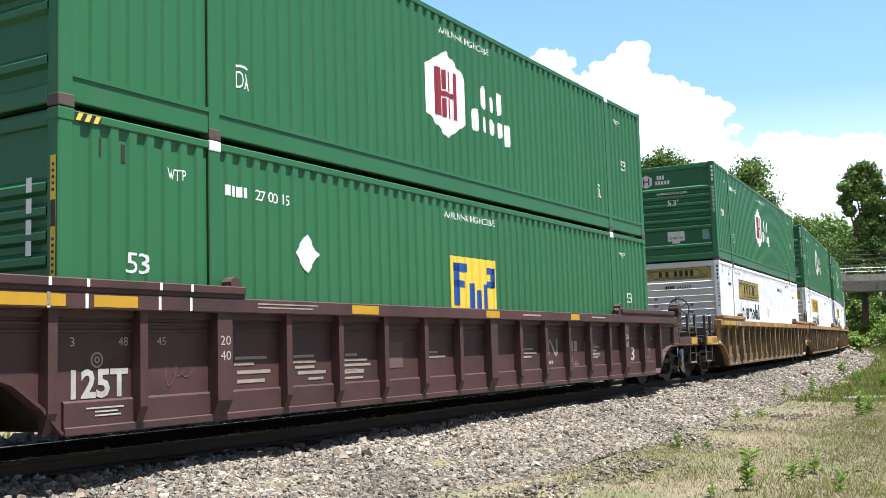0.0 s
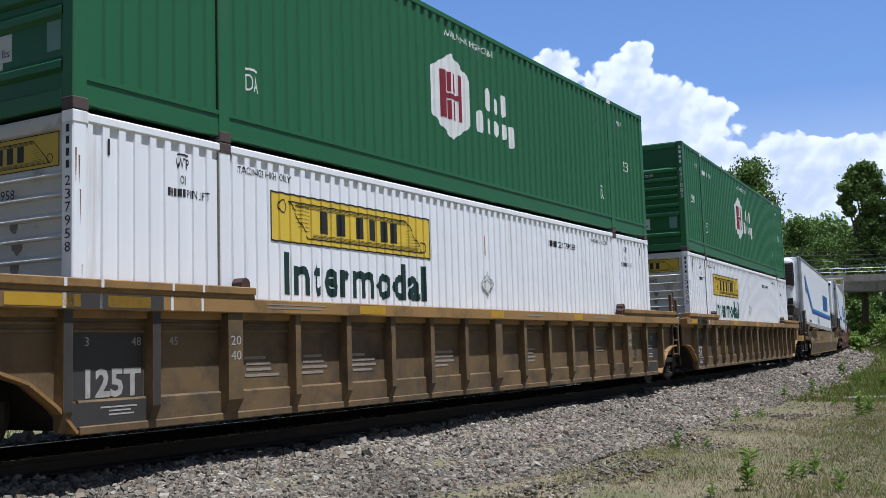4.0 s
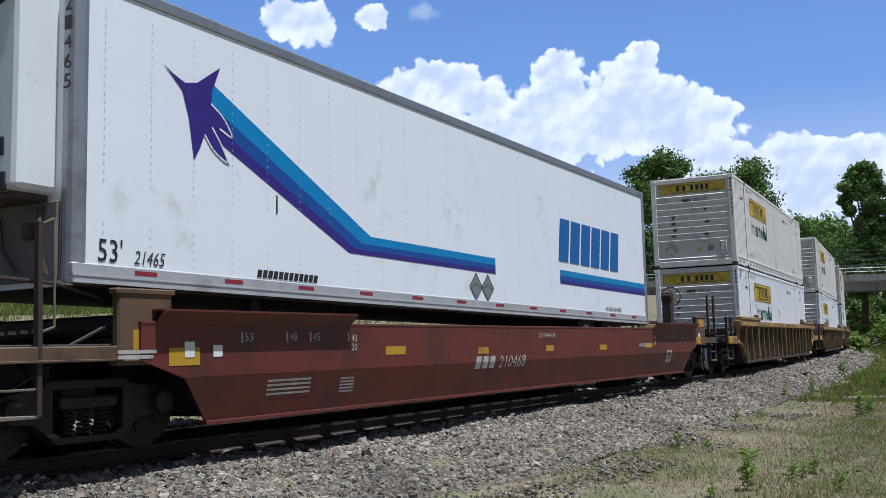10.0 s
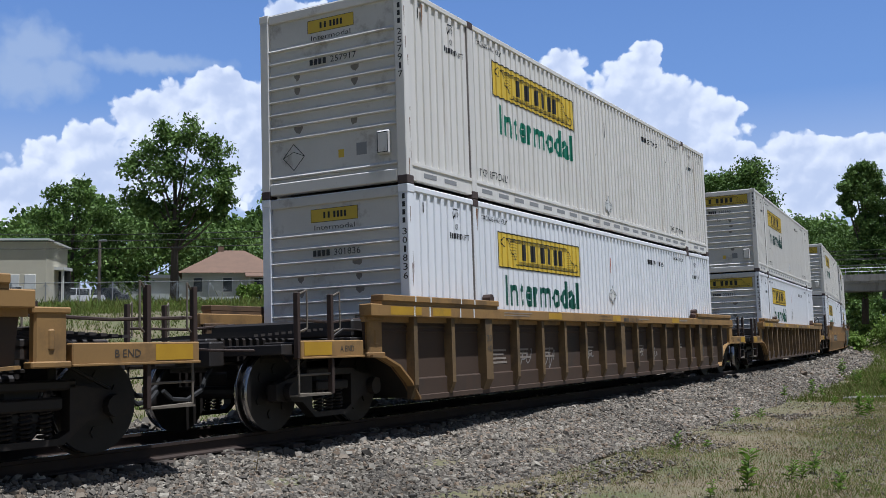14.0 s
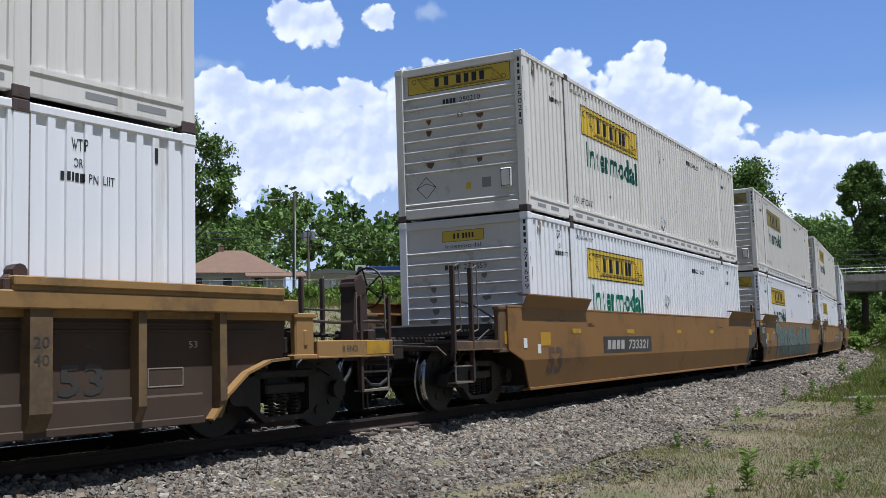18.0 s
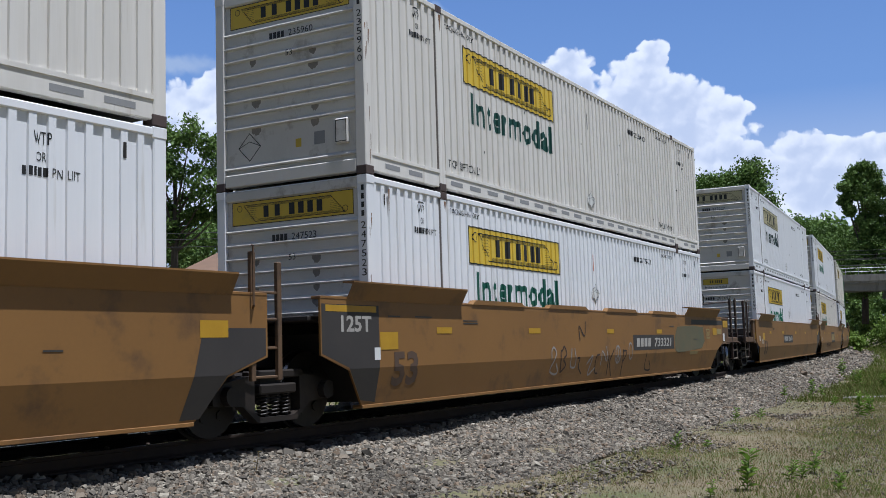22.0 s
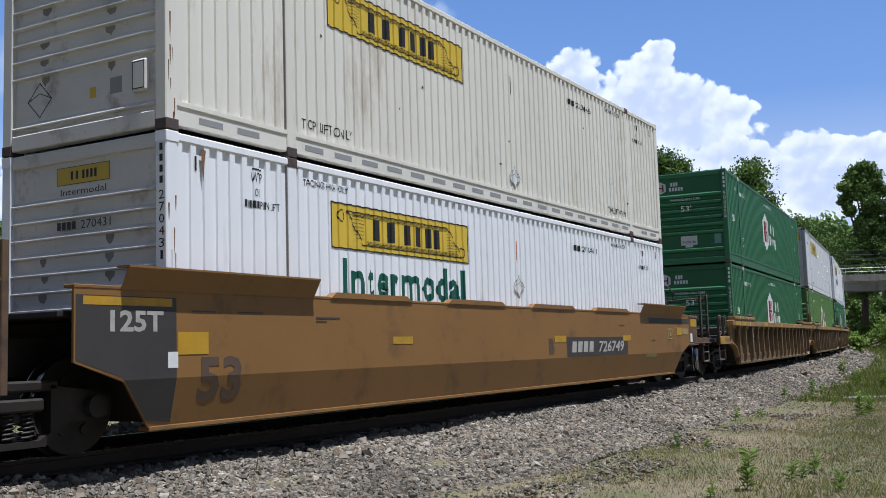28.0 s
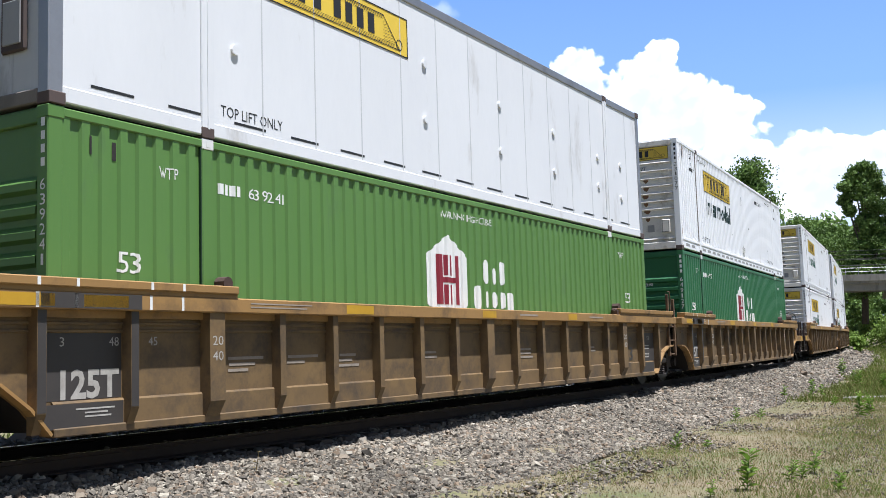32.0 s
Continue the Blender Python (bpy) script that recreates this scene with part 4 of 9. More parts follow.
def sign(c, x0, x1, z0, z1, surf, over, tag, material, small=False):
    """The yellow sign: frame, scroll lines and plain blocks for the trade name."""
    w, h = x1 - x0, z1 - z0
    s = painted("sign", material, c, ("sign", tag), surf, [rect(x0, x1, z0, z1)], label="yellow sign with black border")
    t = 0.018 * max(0.35, h / 0.6)
    fr = [rect(x0, x1, z0, z0 + t), rect(x0, x1, z1 - t, z1), rect(x0, x0 + t, z0, z1), rect(x1 - t, x1, z0, z1)]
    if not small:
        a, b = x0 + w * 0.10, x1 - w * 0.10
        fr += dash([(a, z1 - h * 0.16), (b - w * 0.08, z1 - h * 0.16), (b + w * 0.04, z0 + h * 0.12)], t * 0.8)
        fr += dash([(a, z1 - h * 0.16), (a + w * 0.10, z0 + h * 0.13), (b + w * 0.03, z0 + h * 0.13)], t * 0.8)
        for k in range(1, 4):
            fr += dash([(a + w * 0.03, z1 - h * (0.16 + 0.03 * k)), (b - w * 0.08, z1 - h * (0.16 + 0.03 * k))], t * 0.35)
            fr += dash([(a + w * 0.12, z0 + h * (0.13 + 0.03 * k)), (b, z0 + h * (0.13 + 0.03 * k))], t * 0.35)
        for i in range(7):
            fr += dash([(a + w * 0.01 * i, z1 - h * (0.22 + 0.085 * i)), (a + w * 0.11, z1 - h * (0.24 + 0.08 * i))], t * 0.3)
            fr += dash([(b - w * (0.07 - 0.014 * i), z1 - h * (0.3 + 0.07 * i)), (b - w * 0.08, z1 - h * (0.32 + 0.07 * i))], t * 0.3)
        fr += ring(a - w * 0.035, z1 - h * 0.28, h * 0.14, t * 0.8, 12) + ring(b + w * 0.035, z0 + h * 0.26, h * 0.14, t * 0.8, 12)
    painted("sign_border", M["ink"], s, ("signb", tag), over, fr)
    blocks(M["ink"], s, ("signn", tag), over, letter_blocks(x0 + w * 0.27, x0 + w * 0.46, z0 + h * 0.27, z0 + h * 0.74, 2, gap=0.55) + letter_blocks(x0 + w * 0.485, x0 + w * 0.785, z0 + h * 0.27, z0 + h * 0.74, 4, gap=0.4))
    return s


ADVANCE = dict(zip("Intermodalp", (0.278, 0.611, 0.333, 0.556, 0.389, 0.889, 0.611, 0.611, 0.556, 0.278, 0.611)))


def heavy_word(word, x, z, h, width):
    """Rows for a word in heavy upright letters, each set to its own breadth."""
    total = sum(ADVANCE[ch] for ch in word) - 0.08
    k, rows = width / total, []
    for ch in word:
        rows.append((ch, x, z, h, (ADVANCE[ch] - 0.085) * k, 0.0, 0.023))
        x += ADVANCE[ch] * k
    return rows


def jb_paint(c, number, top, front, ink="inkgreen", lower_sign=True, words=True, material="sign"):
    k = M["ink"]
    sign(c, 2.86, 6.52, 1.85, 2.45, wavy(0.0, "jb"), wavy(0.003, "jb"), "jbside", M[material])
    if words:
        painted("lettering", M[ink], c, ("intermodal",), wavy(0.0, "jb"), [], heavy_word("Intermodal", 3.10, 1.25, 0.475, 3.26), label="large green word painted under the sign")
    small = [("WTP", 1.36, 2.50, 0.12, 0.19), ("OR", 1.40, 2.34, 0.09, 0.11), ("PIN LIFT", 1.52, 2.20, 0.09, 0.32), ("WTP", 14.6, 2.50, 0.12, 0.19), ("OR", 14.64, 2.34, 0.09, 0.11), ("PIN LIFT", 14.8, 2.20, 0.09, 0.32)]
    blocks = letter_blocks(1.22, 1.49, 2.20, 2.285, 5) + letter_blocks(14.5, 14.77, 2.20, 2.285, 5) + letter_blocks(10.72, 11.1, 2.36, 2.47, 4) + [rect(1.38, 1.54, 2.645, 2.662)]
    small += [("STACKING 3 HIGH ONLY", 2.3, 2.58, 0.085, 0.96), ("STACKING 3 HIGH ONLY", 12.75, 2.58, 0.085, 0.96), (number, 11.2, 2.36, 0.11, 0.74)]
    if top:
        small += [("TOP LIFT ONLY", 2.32, 0.41, 0.125, 1.08), ("TOP LIFT ONLY", 12.7, 0.41, 0.125, 1.08)]
    painted("lettering", k, c, ("jbwords", top, number), wavy(0.0, "jb"), blocks, small)
    z = 0.56 if top else 1.56
    painted("placard_holder", M["paint_white"], c, ("jbdia", top), wavy(0.01, "jb"), [DIA(8.26, z, 0.19)] if top else [DIA(8.26, z, 0.19)])
    painted("placard_edge", M["slotgrey"], c, ("jbdiae", top), wavy(0.013, "jb"), line([DIA(8.26, z, 0.19)[i % 4] for i in range(5)], 0.014) + line([(8.1, z), (8.26, z + 0.07), (8.42, z)], 0.01))
    painted("marker_strip", M["ink"] if top else M["orange"], c, ("jbmark", top), wavy(0.002, "jb"), [rect(8.2, 8.225, 2.02, 2.34)])
    for q in ((0.42, 0.46, 2.5, 2.66), (15.6, 15.64, 2.5, 2.66)):
        painted("lift_slot", M["black"], c, ("jbslots", q), wavy(0.002, "jb"), [rect(*q)])
    if top:
        for i in range(25):
            if abs(0.7 + i * 0.62 - 2.08) > 0.35 and abs(0.7 + i * 0.62 - 14.07) > 0.35:
                painted("rail_slot", M["slotgrey"], c, ("jbrail", i), plane_side(-1.2872), [rect(0.5 + i * 0.62, 0.88 + i * 0.62, 0.13, 0.20)])
        painted("dent_hole", M["ink"], c, ("jbdots", number), wavy(0.002, "jb"), [DIA(random.uniform(2, 15), random.uniform(0.4, 2.3), 0.025) for _ in range(9)])
    f, g = plane_end(0.0525), plane_end(0.0495)
    if front == "big":
        sign(c, -1.05, 1.05, 2.37, 2.71, f, g, "jbend", M["goldsign"] if material == "dullsign" else M[material])
        painted("lettering", k, c, ("jbfn", number), plane_end(0.0065), letter_blocks(-0.30, -0.02, 2.10, 2.19, 4), [(number, 0.04, 2.10, 0.095, 0.42), ("53", -0.02, 1.82, 0.085, 0.12)])
    else:
        s = sign(c, -0.42, 0.42, 2.46, 2.66, f, g, "jbends", M["sign"], True)
        painted("lettering", M["ink"], c, ("jbfi",), f, [], [("Intermodal", -0.36, 2.345, 0.075, 0.72)])
        painted("lettering", k, c, ("jbfn2", number), plane_end(0.0065), letter_blocks(-0.36, -0.04, 1.95, 2.04, 4), [(number, 0.02, 1.95, 0.095, 0.46)])
    painted("placard_holder", k, c, ("jbfd",), f, line([DIA(-0.72, 0.60, 0.2)[i % 4] for i in range(5)], 0.012) + line([(-0.92, 0.6), (-0.72, 0.68), (-0.52, 0.6)], 0.01))
    painted("sticker", M["sign"], c, ("jbst1",), f, [rect(0.10, 0.20, 0.50, 0.62)])
    painted("sticker", M["slotgrey"], c, ("jbst2",), f, [rect(0.42, 0.60, 0.50, 0.68)])
    bxp = part("document_box", lambda bm: box(bm, -0.01, 0.06, -1.02, -0.80, 0.45, 0.80, 0.02), M["greyend"], c, key=("docbox",))
    painted("box_edge", M["ink"], bxp, ("docedge",), plane_end(-0.012), line([(0.825, 0.48), (0.995, 0.48), (0.995, 0.77), (0.825, 0.77), (0.825, 0.48)], 0.012))
    vertical_number(c, number, 2.28, 0.095, k)
    for i in range(4):
        painted("prefix_bar", k, c, ("jbfpre", i), plane_end(-0.0065), [rect(1.21, 1.255, 2.32 + i * 0.115, 2.395 + i * 0.115)])


M["blueword"] = plain("clear_blue_word_paint", (0.012, 0.115, 0.36))
M["orange"] = plain("orange_marker_paint", (0.55, 0.13, 0.04))
M["slotgrey"] = plain("grey_slot_shade", (0.30, 0.30, 0.30))
M["rust"] = mat("rust_streak", (0.24, 0.13, 0.07), (0.13, 0.07, 0.04), 0.9, scale=3, fine=30)
M["grime"] = mat("dark_grime_streak", (0.34, 0.31, 0.28), (0.20, 0.18, 0.16), 0.9, scale=3, fine=30)


def streaks(c, seed, rusty, cols=(-0.62, 0.42)):
    """Grime run down the ridged front below each ridge, and rust down the near corner post."""
    g = random.Random(seed)
    out = []
    for z in (0.86, 1.06, 1.26, 1.46, 1.66, 1.86):
        for x in cols:
            if g.random() < 0.25:
                continue
            top = g.uniform(0.05, 0.085)
            a, d = x + g.uniform(-0.03, 0.03), g.uniform(0.09, 0.128)
            n = 7
            rim = [(a - top + 2 * top * k / n, z - d * (0.45 + 0.55 * math.sin(math.pi * k / n)) * g.uniform(0.7, 1.0)) for k in range(n + 1)]
            out.append([(a - top, z), *rim, (a + top, z)])
    tagged(painted("grime_streaks", M["rust"] if rusty else M["grime"], c, ("streak", seed, rusty), plane_end(0.0515), out), kind="stuff")
    out = []
    for _ in range(9):
        a, z, w, d = g.uniform(0.03, 0.14), g.uniform(0.15, 2.7), g.uniform(0.004, 0.012), g.uniform(0.06, 0.35)
        out.append([(a - w, z), (a - w * 0.6, z - d * 0.7), (a, z - d), (a + w * 0.7, z - d * 0.6), (a + w, z)])
    tagged(painted("rust_runs", M["rust"], c, ("rustrun", seed), plane_side(-1.3015), out), kind="stuff")
    for x in (0.55, 2.12, 14.1):
        if g.random() < 0.7:
            w, d = g.uniform(0.02, 0.05), g.uniform(0.12, 0.4)
            painted("rust_stain", M["rust"], c, ("ruststain", seed, x), plane_side(-1.3052 if x > 1 else -1.3), [[(x - w, 2.74), (x - w * 0.5, 2.74 - d * 0.6), (x, 2.74 - d), (x + w * 0.4, 2.74 - d * 0.5), (x + w, 2.74)]])


def smooth_container(label):
    """A flat-sided insulated container with riveted panels."""
    c = thing("container", label, "container", "stacked containers")
    p = M["panelwhite"]
    for sgn in (-1, 1):
        part("side_panel", lambda bm: box(bm, 0.1, CL - 0.1, sgn * 1.22, sgn * 1.285, 0.16, CH - 0.12), p, c, key=("scs", sgn))
        part("top_rail", lambda bm: box(bm, 0.1, CL - 0.1, sgn * 1.18, sgn * 1.302, CH - 0.16, CH - 0.01, 0.015), M["alu"], c, key=("sctr", sgn))
        part("bottom_rail", lambda bm: box(bm, 0.1, CL - 0.1, sgn * 1.16, sgn * 1.296, 0.03, 0.19, 0.012), p, c, key=("scbr", sgn))
        for x in (0.0, CL - 0.17):
            part("corner_post", lambda bm: box(bm, x, x + 0.17, sgn * 1.14, sgn * 1.3, 0.1, CH - 0.1, 0.012), M["alu"], c, key=("scp", x, sgn))
        for x in (2.0, 13.98):
            part("lifting_post", lambda bm: (box(bm, x, x + 0.20, sgn * 1.2, sgn * 1.31, 0.1, CH - 0.05, 0.01), box(bm, x + 0.085, x + 0.115, sgn * 1.31, sgn * 1.318, 0.1, CH - 0.1)), p, c, key=("sclp", x, sgn))
        for x in (0.0, CL - 0.18, 2.0, 13.98):
            for z in (0.0, CH - 0.12):
                part("corner_casting", lambda bm: box(bm, x, x + 0.19, sgn * 1.14, sgn * 1.315, z, z + 0.12, 0.008), M["castdark"], c, key=("scc", x, sgn, z))
        if sgn < 0:
            for i in range(1, 15):
                x = 1.0 + i * 1.02
                if min(abs(x - 2.1), abs(x - 14.08)) < 0.3:
                    continue
                part("panel_joint", lambda bm: box(bm, x - 0.01, x + 0.01, -1.288, -1.285, 0.19, CH - 0.16), M["jointgrey"], c, key=("scj", i))
            for x, z in ((2.55, 2.1), (2.55, 1.1), (6.75, 1.9), (6.75, 1.05), (9.2, 1.75), (9.2, 0.95), (11.4, 1.65), (11.4, 0.9), (13.6, 1.5), (13.6, 0.9), (14.9, 1.5), (14.9, 0.8)):
                part("vent_cap", lambda bm: rod(bm, (x, -1.285, z), (x, -1.315, z), 0.06, 12), p, c, key=("scv", x, z))
    part("roof", lambda bm: box(bm, 0.05, CL - 0.05, -1.2, 1.2, CH - 0.06, CH), p, c, key=("scroof",))
    part("floor", lambda bm: box(bm, 0.1, CL - 0.1, -1.2, 1.2, 0.06, 0.18), M["black"], c, key=("scfl",))
    part("front_wall", lambda bm: box(bm, 0.03, 0.12, -1.14, 1.14, 0.1, CH - 0.1), M["panelfront"], c, key=("scfw",))
    part("front_header", lambda bm: box(bm, 0.0, 0.14, -1.14, 1.14, CH - 0.17, CH - 0.01, 0.012), M["alu"], c, key=("scfh",))
    part("front_sill", lambda bm: box(bm, 0.0, 0.14, -1.14, 1.14, 0.02, 0.16, 0.012), M["grimy_alu"], c, key=("scfs",))
    for y in (-0.585, 0.585):
        part("door", lambda bm: box(bm, CL - 0.1, CL - 0.02, y - 0.57, y + 0.57, 0.14, CH - 0.12, 0.01), p, c, key=("scdoor", y))
    for y in (-0.75, -0.3, 0.15, 0.6):
        part("front_joint", lambda bm: box(bm, 0.024, 0.03, y - 0.012, y + 0.012, 0.16, CH - 0.17), M["jointgrey"], c, key=("scfj", y))
    hb = part("service_hatch", lambda bm: (box(bm, -0.015, 0.03, -0.98, -0.62, 0.55, 1.12, 0.02)), M["castdark"], c, key=("schatch",))
    part("hatch_window", lambda bm: box(bm, -0.03, -0.014, -0.93, -0.67, 0.62, 1.05, 0.015), M["slotgrey"], hb, key=("schw",))
    part("hatch_cover", lambda bm: box(bm, 0.005, 0.03, -0.90, -0.60, 1.18, 1.55, 0.01), M["alu"], c, key=("schc",))
    s = plane_side(-1.2875)
    sign(c, 2.78, 6.30, 1.87, 2.46, s, plane_side(-1.292), "smside", M["sign"])
    f = plane_end(0.0265)
    sign(c, -1.06, 1.06, 2.30, 2.66, f, plane_end(0.0225), "smend", M["sign"])
    painted("lettering", M["ink"], c, ("smw",), s, letter_blocks(1.22, 1.49, 2.20, 2.285, 5) + [rect(0.5 + i * 1.02, 1.05 + i * 1.02, 0.24, 0.27) for i in range(15)], [("TOP LIFT ONLY", 2.32, 0.30, 0.125, 1.08), ("WTP", 1.36, 2.50, 0.12, 0.19), ("OR", 1.40, 2.34, 0.09, 0.11), ("PIN LIFT", 1.52, 2.20, 0.09, 0.32), ("STACKING 3 HIGH ONLY", 2.3, 2.58, 0.085, 0.96)])
    painted("lettering", M["ink"], c, ("smf",), f, letter_blocks(-0.36, -0.06, 1.86, 1.96, 4), [("219635", -0.02, 1.86, 0.10, 0.36), ("53", -0.1, 1.54, 0.12, 0.15)])
    painted("placard_holder", M["castdark"], c, ("smd",), f, line([DIA(-0.85, 0.95, 0.22)[i % 4] for i in range(5)], 0.014) + line([(-1.05, 0.98), (-0.85, 0.88), (-0.65, 0.98)], 0.012) + [rect(-1.02, -0.74, 0.42, 0.62)])
    painted("sticker", M["goldsign"], c, ("sms",), f, [rect(0.12, 0.26, 0.28, 0.44)])
    return c


M["panelwhite"] = mat("white_insulated_panel_paint", (0.74, 0.75, 0.77), (0.66, 0.67, 0.69), 0.4, scale=0.6, fine=18, dirt=(0.42, 0.40, 0.37), dirt_amount=0.12, stretch=(1, 1, 0.3))
M["panelfront"] = mat("grimy_white_panel_paint", (0.62, 0.63, 0.65), (0.52, 0.53, 0.55), 0.45, scale=0.9, fine=18, dirt=(0.22, 0.21, 0.20), dirt_amount=0.25, stretch=(1, 1, 0.4))
M["jointgrey"] = plain("grey_joint_strip", (0.55, 0.56, 0.58))
M["grimy_alu"] = mat("grimy_aluminium", (0.20, 0.18, 0.16), (0.13, 0.115, 0.10), 0.7)


# ---------------- trailer paint and cooling units ----------------
def trailer_paint(t, number, split, seed):
    s0, s1, s2 = plane_side(-1.2935), plane_side(-1.296), plane_side(-1.2985)
    T0, T1, B0, B1 = (1.85, 2.32), (4.94, 0.92), (1.72, 1.78), (4.44, 0.66)
    ends = [(4.94, 8.6), (11.25, 16.0)] if split else [(4.94, 16.0)]
    for i, nm in enumerate(("blue1", "blue2", "blue3")):
        f0, f1 = (0.0, 0.42, 0.74)[i], (0.42, 0.74, 1.0)[i]
        lp = lambda a, b, f: (a[0] + (b[0] - a[0]) * f, a[1] + (b[1] - a[1]) * f)
        q = [[lp(T0, B0, f0), lp(T0, B0, f1), lp(T1, B1, f1), lp(T1, B1, f0)]]
        for e0, e1 in ends:
            a0 = lp(T1, B1, f0)[0] if e0 == 4.94 else e0
            a1 = lp(T1, B1, f1)[0] if e0 == 4.94 else e0
            q.append([(a1, 0.92 - 0.26 * f1), (e1, 0.92 - 0.26 * f1), (e1, 0.92 - 0.26 * f0), (a0, 0.92 - 0.26 * f0)])
        painted("stripe", M[nm], t, ("tstripe", split, nm), s0, q, label="sweeping blue stripe")
    painted("web_bar", M["ink"], t, ("tweb",), s1, letter_blocks(2.6, 3.75, 0.23, 0.32, 12, 0.25, 0.2))
    bird = [(1.12, 2.36), (1.26, 2.29), (1.44, 2.23), (1.62, 2.27), (1.98, 2.52), (1.86, 2.24), (1.84, 2.08), (2.04, 1.97), (2.22, 1.74), (1.98, 1.83), (1.86, 1.82), (2.0, 1.66), (2.14, 1.44), (1.88, 1.56), (1.74, 1.72), (1.66, 1.55), (1.58, 1.42), (1.50, 1.86), (1.40, 2.14), (1.24, 2.27)]
    painted("arrow_emblem", M["blue3"], t, ("temb",), s1, [bird])
    painted("emblem_edge", M["paint_white"], t, ("tembe",), s2, line(soft_path(bird[6:10]), 0.022) + line(soft_path(bird[10:15]), 0.022))
    blocks(M["blueword"], t, ("tmart", split), s1, letter_blocks(11.2 if split else 11.05, 14.4 if split else 14.25, 1.08, 1.90, 6, 0.16, 0.14))
    painted("lettering", M["ink"], t, ("tw", number), s1, [rect(2.95, 2.975, 1.0, 1.22)], [("53'", 0.30, 0.24, 0.22, 0.30), (number, 0.75, 0.24, 0.14, 0.42, 0.25), ("AIR RIDE EQUIPPED", 13.5, 0.24, 0.075, 0.95, 0.2)])
    for cx in (7.5, 7.98) if not split else (7.9, 8.3):
        painted("placard_holder", M["alu"], t, ("tdia", cx), s1, [DIA(cx, 0.42, 0.21)])
        painted("placard_edge", M["castdark"], t, ("tdiae", cx), s2, line([DIA(cx, 0.42, 0.21)[i % 4] for i in range(5)], 0.016) + line([(cx - 0.15, 0.4), (cx, 0.46), (cx + 0.15, 0.4)], 0.012))
    tape = plane_side(-1.3072)
    for i in range(12):
        painted("reflector_tape", M["redtape"], t, ("ttape", i), tape, [rect(0.75 + i * 1.3, 1.05 + i * 1.3, 0.13, 0.175)])
    tagged(painted("rivet_rows", M["jointgrey"], t, ("trivets",), s0, [rect(0.35 + i * 0.61, 0.362 + i * 0.61, 0.25 + j * 0.085, 0.272 + j * 0.085) for i in range(26) for j in range(30) if not (0.6 < 0.25 + j * 0.085 < 0.95)]), kind="stuff")


M["redtape"] = plain("red_reflector_tape", (0.26, 0.02, 0.035))
M["railgrey"] = mat("pale_grey_rail_metal", (0.52, 0.52, 0.53), (0.42, 0.42, 0.43), 0.45, 0.3, 2, 30, dirt=(0.25, 0.24, 0.23), dirt_amount=0.15)
M["grille"] = mat("black_grille", (0.012, 0.012, 0.014), (0.02, 0.02, 0.022), 0.5)


def rounded_block(bm, x0, x1, y0, y1, z0, z1, r, seg=4):
    box(bm, x0, x1, y0, y1, z0, z1)
    ed = [e for e in bm.edges if min(e.verts[0].co.x, e.verts[1].co.x) < x0 + 1e-4]
    bmesh.ops.bevel(bm, geom=ed, offset=r, segments=seg, affect="EDGES", profile=0.5)


def cooler_round(t):
    u = part("cooling_unit", lambda bm: rounded_block(bm, -0.45, 0.02, -1.0, 1.16, 0.86, 2.98, 0.2), M["unit"], t, "white rounded cooling unit with honeycomb grille")
    gr = part("side_grille", lambda bm: (box(bm, -0.455, -0.2, -1.01, -0.52, 1.72, 2.78, 0.05)), M["grille"], u)
    ph = M["castdark"]

    def holes(bm):
        for i in range(8):
            for j in range(4):
                y, z = -0.60 - j * 0.11 + (i % 2) * 0.05, 1.80 + i * 0.125
                if y > -0.97:
                    rod(bm, (-0.462, y, z), (-0.455, y, z), 0.05, 6)
    tagged(part("grille_cells", holes, ph, gr), kind="stuff")
    painted("seam", M["slotgrey"], u, ("useam",), plane_end(-0.4525), [rect(-1.0, 0.85, 1.665, 1.68), rect(-0.45, -0.438, 0.95, 1.66), rect(0.42, 0.432, 0.95, 2.75)])
    blocks(M["ink"], u, ("umart",), plane_end(-0.4535), letter_blocks(-0.85, 0.22, 1.95, 2.22, 6, 0.3, 0.16) + letter_blocks(-0.72, 0.18, 2.62, 2.70, 11))
    painted("badge", M["slotgrey"], u, ("ubadge",), plane_end(-0.4535), [rect(-0.42, -0.18, 2.33, 2.52)])
    part("drain_cap", lambda bm: rod(bm, (-0.46, 0.22, 1.05), (-0.44, 0.22, 1.05), 0.09, 14), M["blue3"], u)
    part("gauge", lambda bm: rod(bm, (-0.46, -0.56, 1.08), (-0.44, -0.56, 1.08), 0.045, 10), M["goldsign"], u)
    part("control_panel", lambda bm: box(bm, -0.46, -0.42, -0.93, -0.70, 0.92, 1.2, 0.015), M["grille"], u)
    part("under_tray", lambda bm: box(bm, -0.40, 0.02, -0.95, 1.1, 0.80, 0.87, 0.03), M["castdark"], u)
    nose_lower(t)


def nose_lower(t):
    part("nose_plate", lambda bm: (box(bm, -0.02, 0.02, -1.1, 1.15, 0.05, 0.8, 0.01)), M["grimy_alu"], t, key=("nosep",))
    part("nose_gear", lambda bm: (box(bm, -0.1, 0.0, -0.2, 0.15, 0.25, 0.6, 0.02), rod(bm, (-0.06, -0.75, 0.45), (-0.06, -0.75, 0.6), 0.06, 8), pipe(bm, [(-0.05, -0.3, 0.7), (-0.1, -0.45, 0.35), (-0.06, -0.6, 0.15)], 0.02), pipe(bm, [(-0.05, -0.9, 0.75), (-0.12, -0.95, 0.4), (-0.05, -1.0, 0.1)], 0.025)), M["castdark"], t, key=("noseg",))


